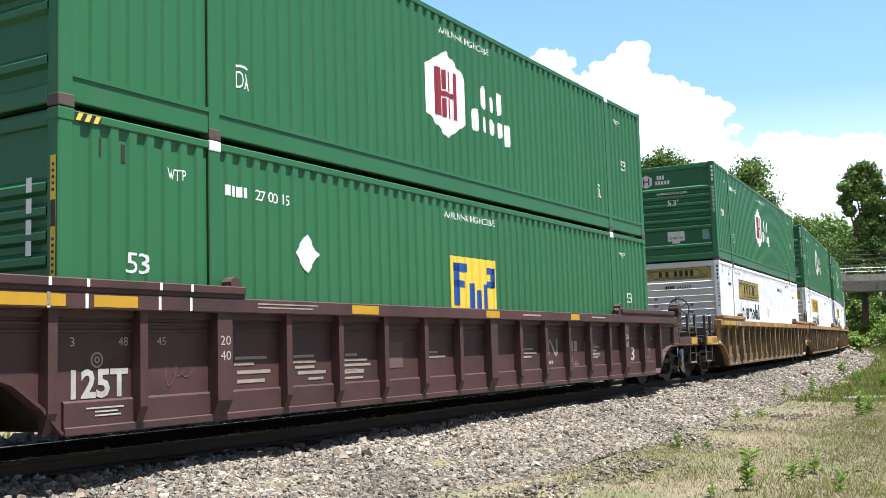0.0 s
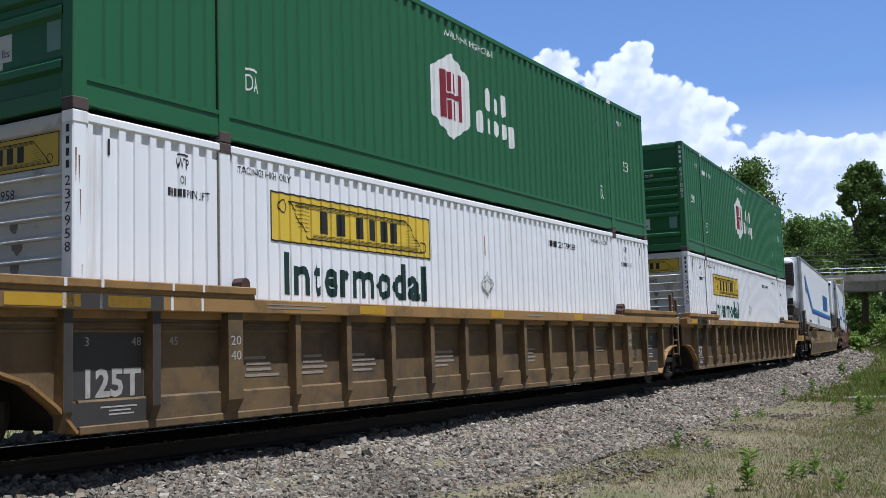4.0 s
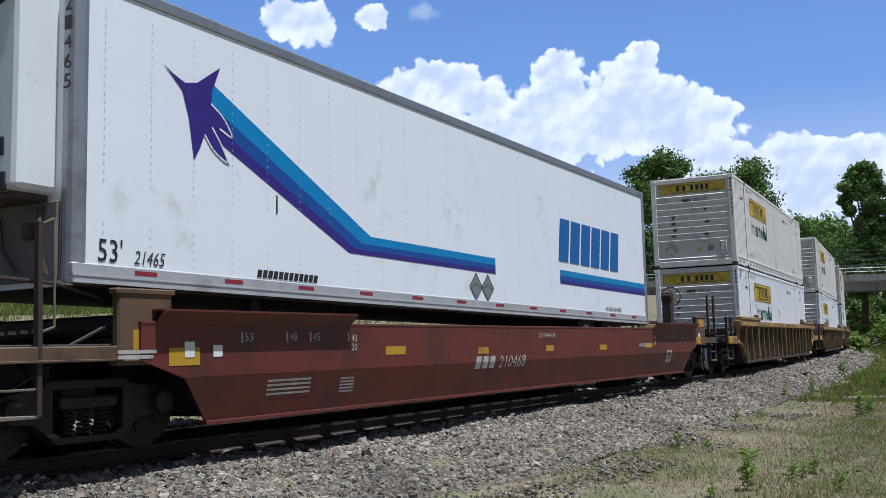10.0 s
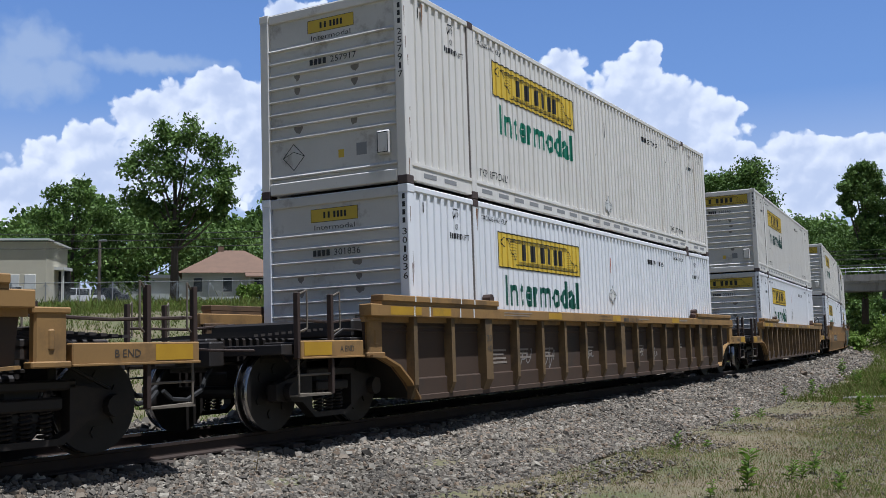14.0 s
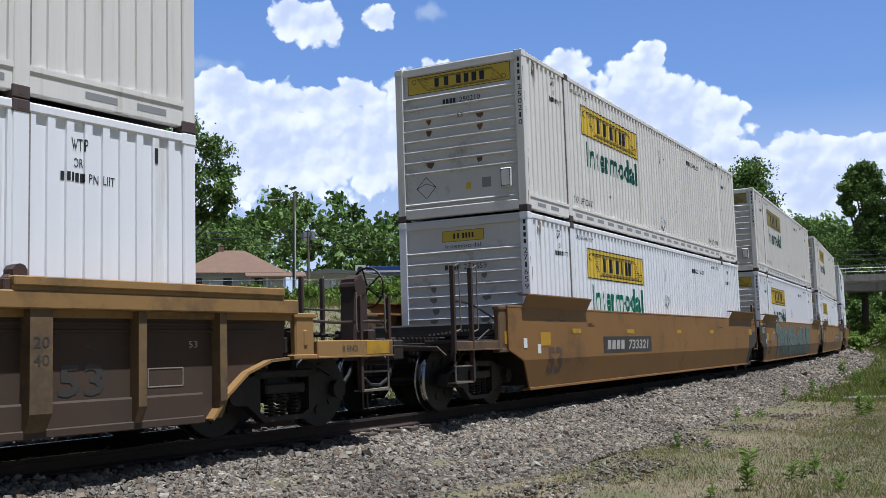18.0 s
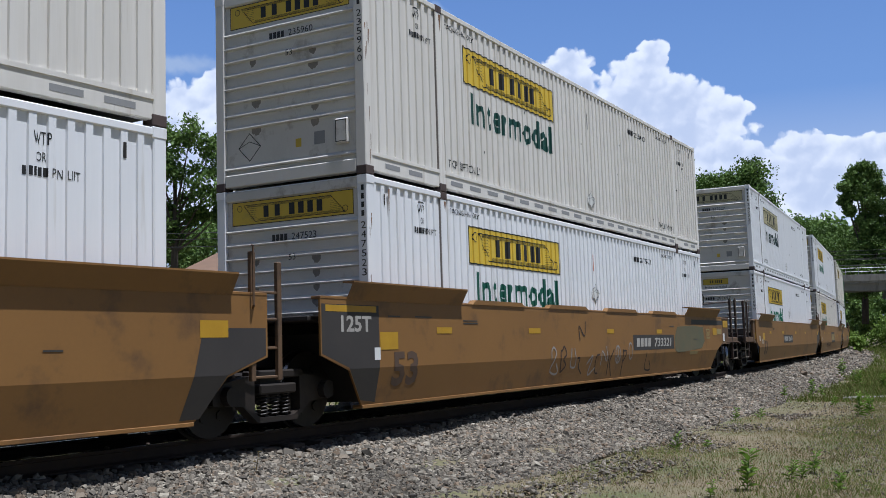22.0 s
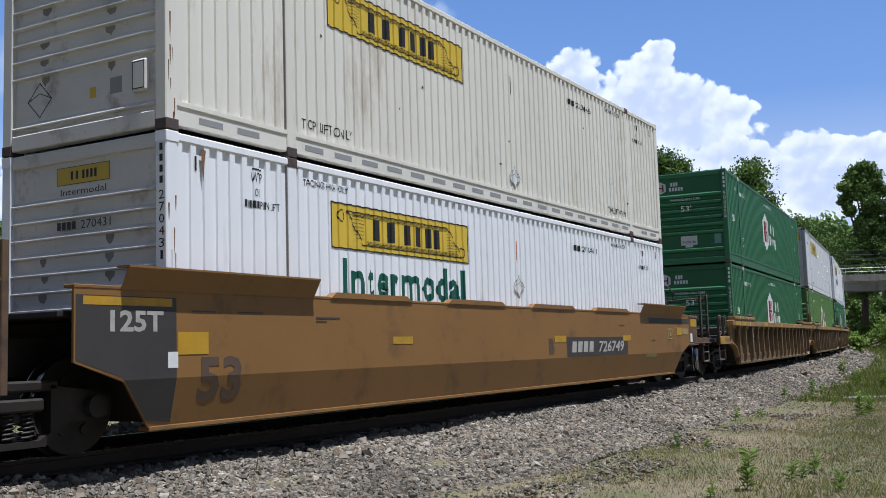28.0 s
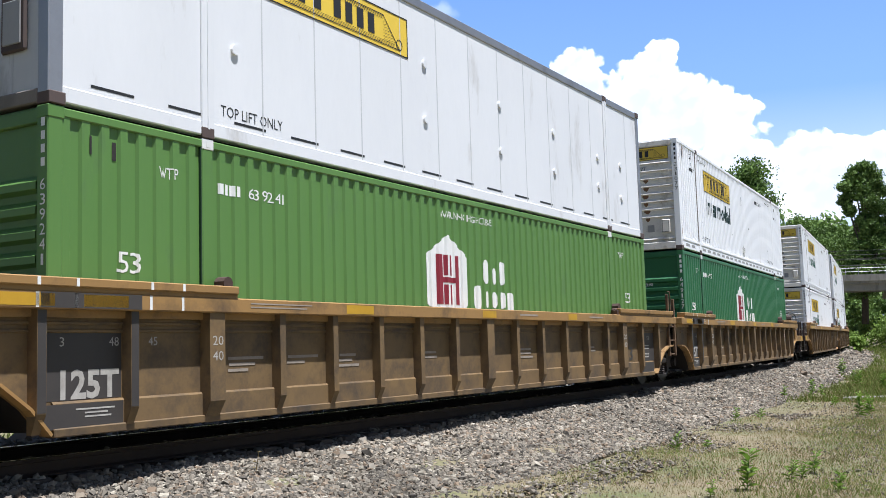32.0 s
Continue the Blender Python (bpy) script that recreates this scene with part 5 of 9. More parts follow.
def cooler_square(t):
    u = part("cooling_unit", lambda bm: rounded_block(bm, -0.42, 0.02, -1.02, 1.18, 0.86, 2.92, 0.07, 2), M["unit"], t, "white cooling unit with broad black grille")
    gr = part("front_grille", lambda bm: (prism_x(bm, [(1.10, 2.86), (1.02, 1.80), (-0.42, 1.80), (-0.60, 2.6), (-0.98, 2.72), (-0.98, 2.87)], -0.45, -0.40)), M["grille"], u)
    for i in range(9):
        part("louvre", lambda bm: box(bm, -0.462, -0.449, -0.38, 0.98, 1.86 + i * 0.105, 1.905 + i * 0.105), M["castdark"], gr)
    painted("seam", M["slotgrey"], u, ("useam2",), plane_end(-0.4225), [rect(-1.05, 0.45, 1.775, 1.79), rect(-0.36, -0.348, 0.95, 1.77), rect(0.42, 0.435, 0.95, 1.8)])
    blocks(M["ink"], u, ("umart2",), plane_end(-0.4235), letter_blocks(-0.92, 0.12, 1.42, 1.66, 6, 0.3, 0.16))
    for y, z, w in ((-0.02, 1.1, 0.1), (-0.72, 1.28, 0.13), (-0.72, 0.95, 0.16)):
        part("control_panel", lambda bm: box(bm, -0.435, -0.40, y - w, y + w, z - 0.09, z + 0.09, 0.012), M["grille"], u)
    part("under_tray", lambda bm: box(bm, -0.38, 0.02, -0.95, 1.1, 0.80, 0.87, 0.03), M["castdark"], u)
    painted("number", M["ink"], t, ("fnum",), plane_end(-0.018), [], [(ch, 1.15, 2.62 - i * 0.19, 0.14, 0.1) for i, ch in enumerate("21465")])
    nose_lower(t)


# ---------------- stencils on the cars ----------------
def stencil(c, name, material, key, surf, shapes=(), body=None):
    return painted(name, material, c, key, surf, shapes, body)


def ribbed_marks(c, patch=False, ends=True, seed=0, number="", scribble=False, light="paint_white", rear53=True, company=False, rear_panel=False, number_at=2.26):
    p0, ch = plane_side(-1.3625), plane_side(-1.5325)
    w = M["stencil_" + ("light" if light == "paint_white" else "dark")]
    if patch:
        stencil(c, "dark_panel", M["patch"], ("rpatch",), p0, [rect(-0.14, 0.81, 0.54, 1.15)])
        stencil(c, "dark_panel", M["patch"], ("rpatchl",), plane_side(-1.3945), [rect(-0.14, 0.81, 0.29, 0.51)])
        stencil(c, "dark_band", M["patch"], ("rpatchb",), ch, [rect(-0.25, 0.92, 1.37, 1.51)])
        for a in (-0.245, 0.825):
            stencil(c, "dark_post", M["patch"], ("rpatchp", a), plane_side(-1.4925), [rect(a, a + 0.09, 0.45, 1.35)])
    tx = plane_side(-1.3645)
    if ends:
        stencil(c, "stencil", M["stencil_light"], ("r125", patch), tx, [], [("125T", 0.10, 0.56, 0.25, 0.68, 0, 0.012), ("3", 0.09, 1.03, 0.085, 0.05), ("48", 0.66, 1.03, 0.085, 0.12), ("45", 1.16, 1.03, 0.085, 0.12)])
        stencil(c, "stencil_bars", M["stencil_light"], ("r125b", patch), plane_side(-1.3965), [rect(0.25, 0.70, 0.45, 0.465), rect(0.35, 0.62, 0.415, 0.43), rect(0.35, 0.66, 0.38, 0.395)])
    stencil(c, "stencil", w, ("r2040", light), plane_side(-1.5075), [], [("20", 1.925, 1.02, 0.10, 0.16), ("40", 1.925, 0.86, 0.10, 0.16), ("20", 14.07, 1.02, 0.10, 0.16), ("40", 14.07, 0.86, 0.10, 0.16)])
    g = random.Random(seed)
    shp = []
    for i in (2, 3, 4, 6, 9, 12):
        u0 = 2.08 + (i - 2) * 1.02 + 0.2
        for k in range(g.choice((2, 3, 4))):
            z = 0.86 - k * 0.065
            shp += [rect(u0 + g.uniform(0, 0.05), u0 + g.uniform(0.3, 0.62), z, z + 0.032)]
    tagged(stencil(c, "stencil_bars", M["stencil_faint"], ("rbars", seed), tx, shp), kind="stuff")
    stencil(c, "chord_label", M["stencil_faint"], ("rcl",), ch, [rect(2.5, 3.6, 1.46, 1.475), rect(2.5, 3.5, 1.42, 1.435), rect(9.2, 9.9, 1.43, 1.46), rect(12.2, 12.9, 1.43, 1.46)])
    for x0, x1 in ((-0.9, -0.1), (0.22, 0.75), (4.3, 4.9), (7.57, 8.01) if light == "dark" else (7.9, 8.35), (11.63, 12.2) if light == "dark" else (11.2, 11.6)):
        stencil(c, "yellow_mark", M["yellow"], ("ry", x0), ch, [rect(x0, x1, 1.385, 1.495)])
    rc = plane_side(-1.5525)
    stencil(c, "white_tick", M["paint_white"], ("rticks",), ch, [rect(x, x + 0.035, 1.37, 1.51) for x in (-0.3, 0.12, 1.02, 1.45)])
    stencil(c, "white_tick", M["paint_white"], ("rticks2",), rc, [rect(x, x + 0.035, 1.565, 1.64) for x in (-0.3, 0.12, 1.02, 1.45)])
    if number:
        pb = stencil(c, "number_panel", M["patch"], ("rnp", number_at), tx, [rect(number_at, number_at + 0.78, 0.80, 1.05), rect(number_at + 0.92, number_at + 1.72, 0.80, 1.05)])
        stencil(c, "number", M["stencil_light"], ("rn", number, number_at), plane_side(-1.3665), letter_blocks(number_at + 0.08, number_at + 0.66, 0.85, 1.0, 4), [(number, number_at + 1.0, 0.85, 0.16, 0.64)])
    if rear53:
        stencil(c, "stencil", M["stencil_light" if company else "stencil_dark"], ("r53", company), tx, [], [("53", 14.42, 0.58, 0.28, 0.5, 0, 0.008), ("45", 14.72, 1.0, 0.07, 0.12), ("48", 15.2, 1.0, 0.07, 0.12)])
        if rear_panel:
            stencil(c, "dark_panel", M["patch"], ("rrp",), p0, [rect(15.34, 16.29, 0.54, 1.15)])
            stencil(c, "dark_panel", M["patch"], ("rrpl",), plane_side(-1.3945), [rect(15.34, 16.15, 0.29, 0.51)])
            stencil(c, "stencil", M["stencil_light"], ("rrp2",), tx, [rect(15.5, 15.95, z, z + 0.025) for z in (0.86, 0.80, 0.68, 0.62)], [("53", 15.85, 1.0, 0.08, 0.12)])
        else:
            stencil(c, "stencil", M["stencil_light"], ("rrp3",), tx, [], [("53", 15.98, 1.0, 0.07, 0.12)])
        stencil(c, "stencil_box", M["stencil_faint"], ("r53b",), tx, line([(15.45, 0.62), (15.9, 0.62), (15.9, 0.8), (15.45, 0.8), (15.45, 0.62)], 0.012))
    if company:
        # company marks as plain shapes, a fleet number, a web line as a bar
        pts = [(10.52, 0.99), (10.48, 1.03), (10.26, 1.03), (10.21, 0.98), (10.21, 0.80), (10.26, 0.75), (10.48, 0.75), (10.53, 0.80), (10.53, 0.98), (10.58, 1.02), (10.62, 1.0), (10.80, 0.78), (10.85, 0.76), (10.89, 0.80), (10.89, 1.03)]
        stencil(c, "trade_mark", M["stencil_tan"], ("rcn",), tx, line(pts, 0.055))
        stencil(c, "web_bar", M["stencil_tan"], ("rweb",), tx, letter_blocks(10.2, 10.72, 0.60, 0.66, 7))
        stencil(c, "owner_mark", M["stencil_tan"], ("rown",), tx, letter_blocks(11.31, 11.86, 0.81, 1.0, 3))
        stencil(c, "number", M["stencil_tan"], ("rcnn",), tx, [], [("676154", 12.15, 0.82, 0.18, 0.60)])
        stencil(c, "stencil_bars", M["stencil_faint"], ("rcb",), tx, [rect(2.34, 2.9, 0.70, 0.74), rect(2.34, 2.8, 0.60, 0.64), rect(3.4, 3.95, 0.66, 0.70), rect(3.6, 3.9, 0.59, 0.62), rect(4.21, 4.77, 0.64, 0.69), rect(4.25, 4.75, 0.57, 0.60)])
        stencil(c, "faded_patch", M["stencil_dull"], ("rcp",), tx, [rect(5.25, 5.71, 0.68, 1.03), rect(12.6, 12.95, 0.68, 0.72)])
        painted("round_mark", M["stencil_faint"], c, ("rcr",), tx, ring(0.40, 0.90, 0.075, 0.02) + ring(0.40, 0.90, 0.035, 0.02) + ring(15.68, 0.9, 0.075, 0.02))
        chalk(c, 5, tx, 9, [(11.45, 0.62, 0.16), (11.72, 0.55, 0.15)], t=0.014)
        chalk(c, 6, tx, 9, [(1.45, 0.75, 0.2)], material="stencil_dull", t=0.012)
    if scribble:
        chalk(c, seed, tx, 3, [(3.6, 0.75, 0.3), (4.6, 0.72, 0.32), (9.7, 0.75, 0.25), (10.7, 0.7, 0.25), (6.6, 0.75, 0.22)])


M["stencil_light"] = mat("worn_white_stencil", (0.48, 0.46, 0.42), (0.28, 0.26, 0.23), 0.7, scale=8)
M["stencil_dark"] = plain("dark_stencil", (0.05, 0.045, 0.04))
M["stencil_faint"] = mat("faded_stencil", (0.34, 0.29, 0.24), (0.22, 0.18, 0.14), 0.8, scale=6)
M["stencil_tan"] = mat("faded_cream_stencil", (0.42, 0.36, 0.25), (0.24, 0.19, 0.14), 0.7, scale=7)
M["stencil_dull"] = mat("dull_mauve_patch", (0.12, 0.075, 0.065), (0.10, 0.06, 0.05), 0.8, scale=6)
M["palenotice"] = mat("faded_yellow_notice", (0.34, 0.27, 0.11), (0.26, 0.20, 0.09), 0.7, scale=6)
M["chalk"] = mat("white_spray_paint", (0.36, 0.34, 0.32), (0.22, 0.20, 0.18), 0.8, scale=8)
M["darkspray"] = mat("dark_spray_paint", (0.035, 0.022, 0.018), (0.05, 0.035, 0.03), 0.8, scale=8)


def chalk(c, seed, surf, k, spots, material="chalk", t=0.022):
    """Loose sprayed loops and strokes."""
    g = random.Random(seed * 7 + k)
    out = []
    for x, z, r in spots:
        a, w, pts = g.uniform(0, 6), g.uniform(2.2, 3.4), []
        for i in range(46):
            f = i / 45
            pts.append((x - r * 0.8 + 1.6 * r * f + 0.22 * r * math.cos(a + f * 6.28 * w), z + r * (0.75 - 0.25 * f) * math.sin(a * 1.3 + f * 6.28 * w) * (0.6 + 0.4 * math.sin(a + 5 * f))))
        out += line(pts, t)
    painted("spray_scribble", M[material], c, ("chalk", seed, k, material), surf, out)


def smooth_marks(c, plate=None, number="", big53=True, patch=False, joint=False, low=False, seed=0, brandplate=False, yellow=None):
    s0, s1 = plate_side(0.0025), plate_side(0.0045)
    top = 1.25 if low else 1.58
    if patch:
        stencil(c, "dark_panel", M["patch"], ("spatch",), s0, [[(-1.28, 0.9), (-0.72, 0.72), (-0.36, 0.3), (-0.02, 0.26), (-0.02, 1.50), (-1.28, 1.50)]])
        stencil(c, "stencil", M["stencil_light"], ("s125",), s1, [], [("125T", -0.88, 1.17, 0.19, 0.68, 0, 0.008)])
        stencil(c, "yellow_mark", M["yellow"], ("s125y",), s1, [rect(-1.2, -0.08, 1.41, 1.49)])
    if big53:
        stencil(c, "stencil", M["darkgrey53"], ("s53", low), s1, [], [("53", 0.30, 0.47, 0.42, 0.66, 0, 0.02)] if not low else [("53", 14.9, 0.48, 0.28, 0.42, 0.2, 0.01)])
    ys = ((0.0, 0.44, 0.93, 1.16), (1.5, 1.94, 1.14, 1.23), (4.64, 5.12, 1.14, 1.23), (8.4, 8.8, 1.14, 1.23), (11.6, 12.0, 1.14, 1.23), (16.45, 16.85, 1.1, 1.28)) if not low else ((-0.4, 0.15, 0.86, 1.0), (3.0, 3.5, 0.84, 0.95), (10.0, 10.6, 0.84, 0.96), (13.6, 14.0, 0.84, 0.96), (14.9, 15.3, 0.84, 0.96), (16.7, 17.2, 0.84, 1.0))
    for a, b, z0, z1 in yellow or ys:
        stencil(c, "yellow_mark", M["yellow"], ("sy", low, a), s1, [rect(a, b, z0, z1)])
    if plate:
        a, b, z0, z1 = plate
        stencil(c, "number_panel", M["patch"], ("spl", plate), s0, [rect(a, b, z0, z1)])
        h, w = z1 - z0, b - a
        if brandplate:
            blocks(M["palenotice"], c, ("sbr", plate), s1, letter_blocks(a + w * 0.1, b - w * 0.1, z0 + h * 0.2, z1 - h * 0.2, 3, 0.35, 0.15))
        else:
            stencil(c, "number", M["stencil_light"], ("snum", number, plate), s1, letter_blocks(a + w * 0.07, a + w * 0.42, z0 + h * 0.22, z1 - h * 0.22, 4, 0.2), [(number, a + w * 0.49, z0 + h * 0.22, h * 0.56, w * 0.44, 0.2, 0.006)])
    if not low and not joint:
        stencil(c, "grey_band", M["patch"], ("sband",), s0, [rect(14.45, 17.5, 1.37, 1.49)])
        stencil(c, "notice_frame", M["palenotice"], ("snf",), s1, line([(15.8, 1.02), (16.12, 1.02), (16.12, 1.24), (15.8, 1.24), (15.8, 1.02)], 0.03) + [rect(15.9, 16.02, 1.08, 1.18)])
        stencil(c, "pale_notice", M["palenotice"], ("spn",), s0, [rect(14.22, 14.91, 0.62, 0.70), rect(16.9, 17.35, 1.12, 1.26)])
    if joint:
        stencil(c, "dark_panel", M["patch"], ("sjp",), s0, [[(16.25, 0.26), (16.52, 0.26), (16.84, 0.7), (17.42, 0.9), (17.42, 1.2), (16.5, 1.2)]])
    g = random.Random(seed)
    shp = [rect(u, u + g.uniform(0.2, 0.5), z, z + 0.018) for u, z in ((0.2, 1.36), (0.9, 1.36), (2.3, 1.32), (2.3, 1.28), (12.6, 1.3), (14.6, 0.98)) if z < top - 0.08]
    tagged(stencil(c, "stencil_bars", M["stencil_dark"], ("sbars", seed, low), s1, shp), kind="stuff")
    stencil(c, "notice", M["paint_white"], ("snot", low), s1, [rect(-0.14, 0.0, 0.80, 0.96)] if not low else [rect(-0.3, -0.16, 0.9, 1.02)])


M["darkgrey53"] = mat("worn_dark_numerals", (0.075, 0.05, 0.035), (0.11, 0.065, 0.04), 0.7, scale=5)
M["tealpaint"] = mat("teal_spray_paint", (0.105, 0.16, 0.145), (0.07, 0.115, 0.105), 0.7, scale=1.5, fine=10)
M["mintpaint"] = mat("pale_mint_spray_paint", (0.33, 0.38, 0.35), (0.24, 0.28, 0.26), 0.7, scale=1.5)
M["greenwash"] = mat("dull_green_spray_wash", (0.085, 0.095, 0.055), (0.13, 0.10, 0.05), 0.8, scale=2.5, fine=14)
M["maroonpaint"] = mat("dark_maroon_spray_paint", (0.05, 0.018, 0.02), (0.07, 0.025, 0.025), 0.7, scale=1.5)


OVAL = [(0.5, 0.0), (0.1, 0.2), (0.05, 0.7), (0.5, 1.0), (0.95, 0.7), (0.9, 0.2)]
FAT = {"T": [[(0.0, 0.93), (0.5, 1.0), (1.05, 0.9)], [(0.55, 0.9), (0.5, 0.5), (0.3, 0.0)]],
       "R": [[(0.12, 0.0), (0.15, 0.95), (0.7, 0.95), (0.85, 0.72), (0.4, 0.48)], [(0.5, 0.48), (0.7, 0.25), (1.0, 0.0)]],
       "O": [OVAL], "U": [[(0.05, 1.0), (0.05, 0.3), (0.5, 0.0), (0.95, 0.3), (1.0, 1.0)]],
       "S": [[(1.0, 0.88), (0.5, 1.0), (0.1, 0.85), (0.12, 0.6), (0.85, 0.48), (1.0, 0.2), (0.5, 0.0), (0.0, 0.1)]],
       "l": [[(0.3, 1.0), (0.5, 0.5), (0.5, 0.0)]], "a": [[(0.5, 0.0), (0.1, 0.15), (0.1, 0.6), (0.5, 0.72), (0.85, 0.5), (1.0, 0.0)], [(0.5, 0.0), (0.75, 0.12), (0.85, 0.45)]],
       "Y": [[(0.0, 0.9), (0.2, 0.55), (0.6, 0.55), (0.8, 1.0)], [(0.8, 1.0), (0.95, 0.4), (0.7, 0.05), (0.35, 0.1)]],
       "E": [[(1.0, 0.95), (0.2, 1.0), (0.1, 0.5), (0.15, 0.02), (1.0, 0.05)], [(0.15, 0.5), (0.75, 0.52)]]}


def fat_letters(c, rows):
    """Fat sprayed letters: a dark shadow, a pale rim and a teal fill; rows of (letter, x, z, breadth, height, weight)."""
    for nm, grow, shift, d, col in (("spray_shadow", 0.13, -0.06, 0.003, "maroonpaint"), ("spray_rim", 0.05, 0.0, 0.006, "mintpaint"), ("spray_fill", 0.0, 0.0, 0.009, "tealpaint")):
        for i, (ch, x, z, w, h, wt) in enumerate(rows):
            for k, path in enumerate(FAT[ch]):
                pts = [(x + shift + wt / 2 + a * (w - wt), z + wt / 2 + b * (h - wt)) for a, b in path]
                painted(nm, M[col], c, ("fat", i, k, nm), plate_side(d + 0.0004 * (k + i % 2 * 2)), stroke(pts, wt + grow, path is OVAL))


# ---------------- the train ----------------
Z1, Z2 = 0.385, 3.275


def place_on(ob, s, dx, dz):
    MOVERS.append((ob, s, Matrix.Translation((dx, 0, dz))))


def stack(s, lower, upper):
    if lower:
        place_on(lower, s, 0, Z1)
    if upper:
        place_on(upper, s, 0, Z2)


HUB_LABEL = "dark green corrugated container with a hexagon badge"


def hub(number, front=True, badge=True, label=HUB_LABEL, paint="green"):
    c = container("hub", M[paint], M[paint], label)
    hub_paint(c, number, front, badge)
    return c


def jb(number, top=False, front="big", paint="white", ink="inkgreen", words=True, seed=None, rusty=False, dull="", label=""):
    c = container("jb", M[paint], M["greyend"], label or ("white corrugated container with a yellow sign" if paint == "white" else "weathered off-white corrugated container with yellow sign"))
    jb_paint(c, number, top, front, ink, True, words, dull or "sign")
    if seed is not None:
        streaks(c, seed, rusty)
    return c


M["dullsign"] = M["goldsign"]
M["palesign"] = mat("bleached_yellow_sign_paint", (0.60, 0.55, 0.33), (0.50, 0.46, 0.28), 0.5, scale=1, dirt=(0.36, 0.32, 0.2), dirt_amount=0.2)


M["inkdark"] = plain("black_green_lettering_paint", (0.01, 0.035, 0.03))
M["inkdeep"] = plain("deep_green_lettering_paint", (0.008, 0.06, 0.045))
M["inkbright"] = plain("bright_green_lettering_paint", (0.01, 0.17, 0.10))
M["cream_white"] = mat("yellowed_white_paint", (0.76, 0.735, 0.66), (0.67, 0.635, 0.56), 0.5, scale=0.7, fine=25, dirt=(0.38, 0.30, 0.20), dirt_amount=0.15, stretch=(1, 1, 0.25))
M["pinkish"] = mat("dull_pink_spray_paint", (0.26, 0.185, 0.155), (0.21, 0.15, 0.125), 0.8, scale=2)
M["limespray"] = mat("lime_green_spray_paint", (0.17, 0.27, 0.08), (0.12, 0.19, 0.06), 0.8, scale=2)
TRAIN = []
def car(s, ob):
    MOVERS.append((ob, s, Matrix.Identity(4)))
    TRAIN.append((s, ob))
    return ob


A, B, C, D = -8.957, 14.243, 33.72, 53.24
E_, F, G, H_, I_ = 76.7, 100.35, 124.042, 147.715, 171.423
K, L_, M_, N, O_, P = 195.49, 215.1, 234.7, 258.451, 277.9, 297.453
Q, R, S, T, U, V = 320.893, 340.198, 359.5, 383.0, 402.5, 422.0

RL = "well car with outside posts on black trucks"
# the maroon car with two green containers
x = car(A, ribbed_car(M["maroon"], M["maroon"], "maroon-brown steel " + RL))
ribbed_marks(x, False, True, 1, company=True)
emp = hub("270015", False, False, "green corrugated container with a yellow and blue panel")
painted("yellow_panel", M["sign"], emp, ("emp",), wavy(0.0), [rect(7.24, 8.72, 1.10, 1.95)], label="yellow panel with blue mark")
painted("panel_mark", M["blue2"], emp, ("emp2",), wavy(0.004), [rect(7.32, 7.50, 1.2, 1.85), rect(7.32, 7.75, 1.72, 1.85), rect(7.32, 7.7, 1.48, 1.58), rect(7.85, 7.98, 1.12, 1.55), rect(8.1, 8.2, 1.12, 1.45), rect(8.3, 8.42, 1.12, 1.55), rect(8.42, 8.68, 1.5, 1.6), rect(8.42, 8.68, 1.72, 1.82), rect(8.58, 8.68, 1.5, 1.82)])
painted("placard", M["paint_white"], emp, ("empd",), wavy(0.004), [DIA(3.72, 1.74, 0.24)])
painted("prefix_bar", M["paint_white"], emp, ("empv",), plane_end(-0.0065), [rect(0.86, 0.94, 1.5 + i * 0.2, 1.64 + i * 0.2) for i in range(4)])
painted("hazard_strip", M["sign"], emp, ("emph",), plane_end(-0.0065), [rect(1.20, 1.275, 1.25, 2.42)], label="yellow warning strip with black marks")
painted("strip_panel", M["ink"], emp, ("emph2",), plane_end(-0.0085), [rect(1.205, 1.27, 1.75, 2.0)])
tagged(painted("strip_marks", M["ink"], emp, ("emph3",), plane_end(-0.0085), [rect(1.22, 1.255, z, z + 0.028) for z in (1.32, 1.38, 1.44, 1.5, 1.56, 1.62, 2.08, 2.14, 2.2, 2.26, 2.32)]), kind="stuff")
painted("hazard_strip", M["ink"], emp, ("emps0",), plane_side(-1.3045), [rect(0.18, 0.50, 2.775, 2.855)])
for i in range(3):
    painted("hazard_stripe", M["sign"], emp, ("emps", i), plane_side(-1.3065), [rect(0.19 + i * 0.105, 0.245 + i * 0.105, 2.777, 2.853, 0.5)])
stack(A, emp, hub("650412", False))
for s, f, r, pt, n in ((B, "coupler", "joint", False, "786453"), (C, "joint", "joint", True, ""), (D, "joint", "coupler", True, "786453")):
    x = car(s, ribbed_car(M["tan_dull"], M["tan"], "dirty tan steel " + RL, f, r))
    ribbed_marks(x, pt, pt, int(s), n, rear_panel=r == "joint", number_at=11.18 if s == D else 2.26)
stack(B, jb("242474", ink="inkdark", seed=3, dull="dullsign"), hub("650970"))
stack(C, jb("237958", ink="inkdark", seed=4), hub("647120"))
stack(D, jb("234045", ink="inkgreen", seed=5), hub("647885"))
x = car(E_, smooth_car(M["olive"], "olive-tan low well car with graffiti on its plate sides", brake=(False, False), low=True))
smooth_marks(x, None, "", False, low=True, seed=6, yellow=((-0.38, 0.18, 0.82, 0.96), (3.0, 3.5, 0.86, 0.97), (6.1, 6.5, 0.86, 0.97), (10.07, 10.45, 0.8, 0.96), (13.1, 13.56, 0.8, 0.95), (15.31, 15.82, 0.92, 1.04), (16.9, 17.3, 0.86, 1.0)))
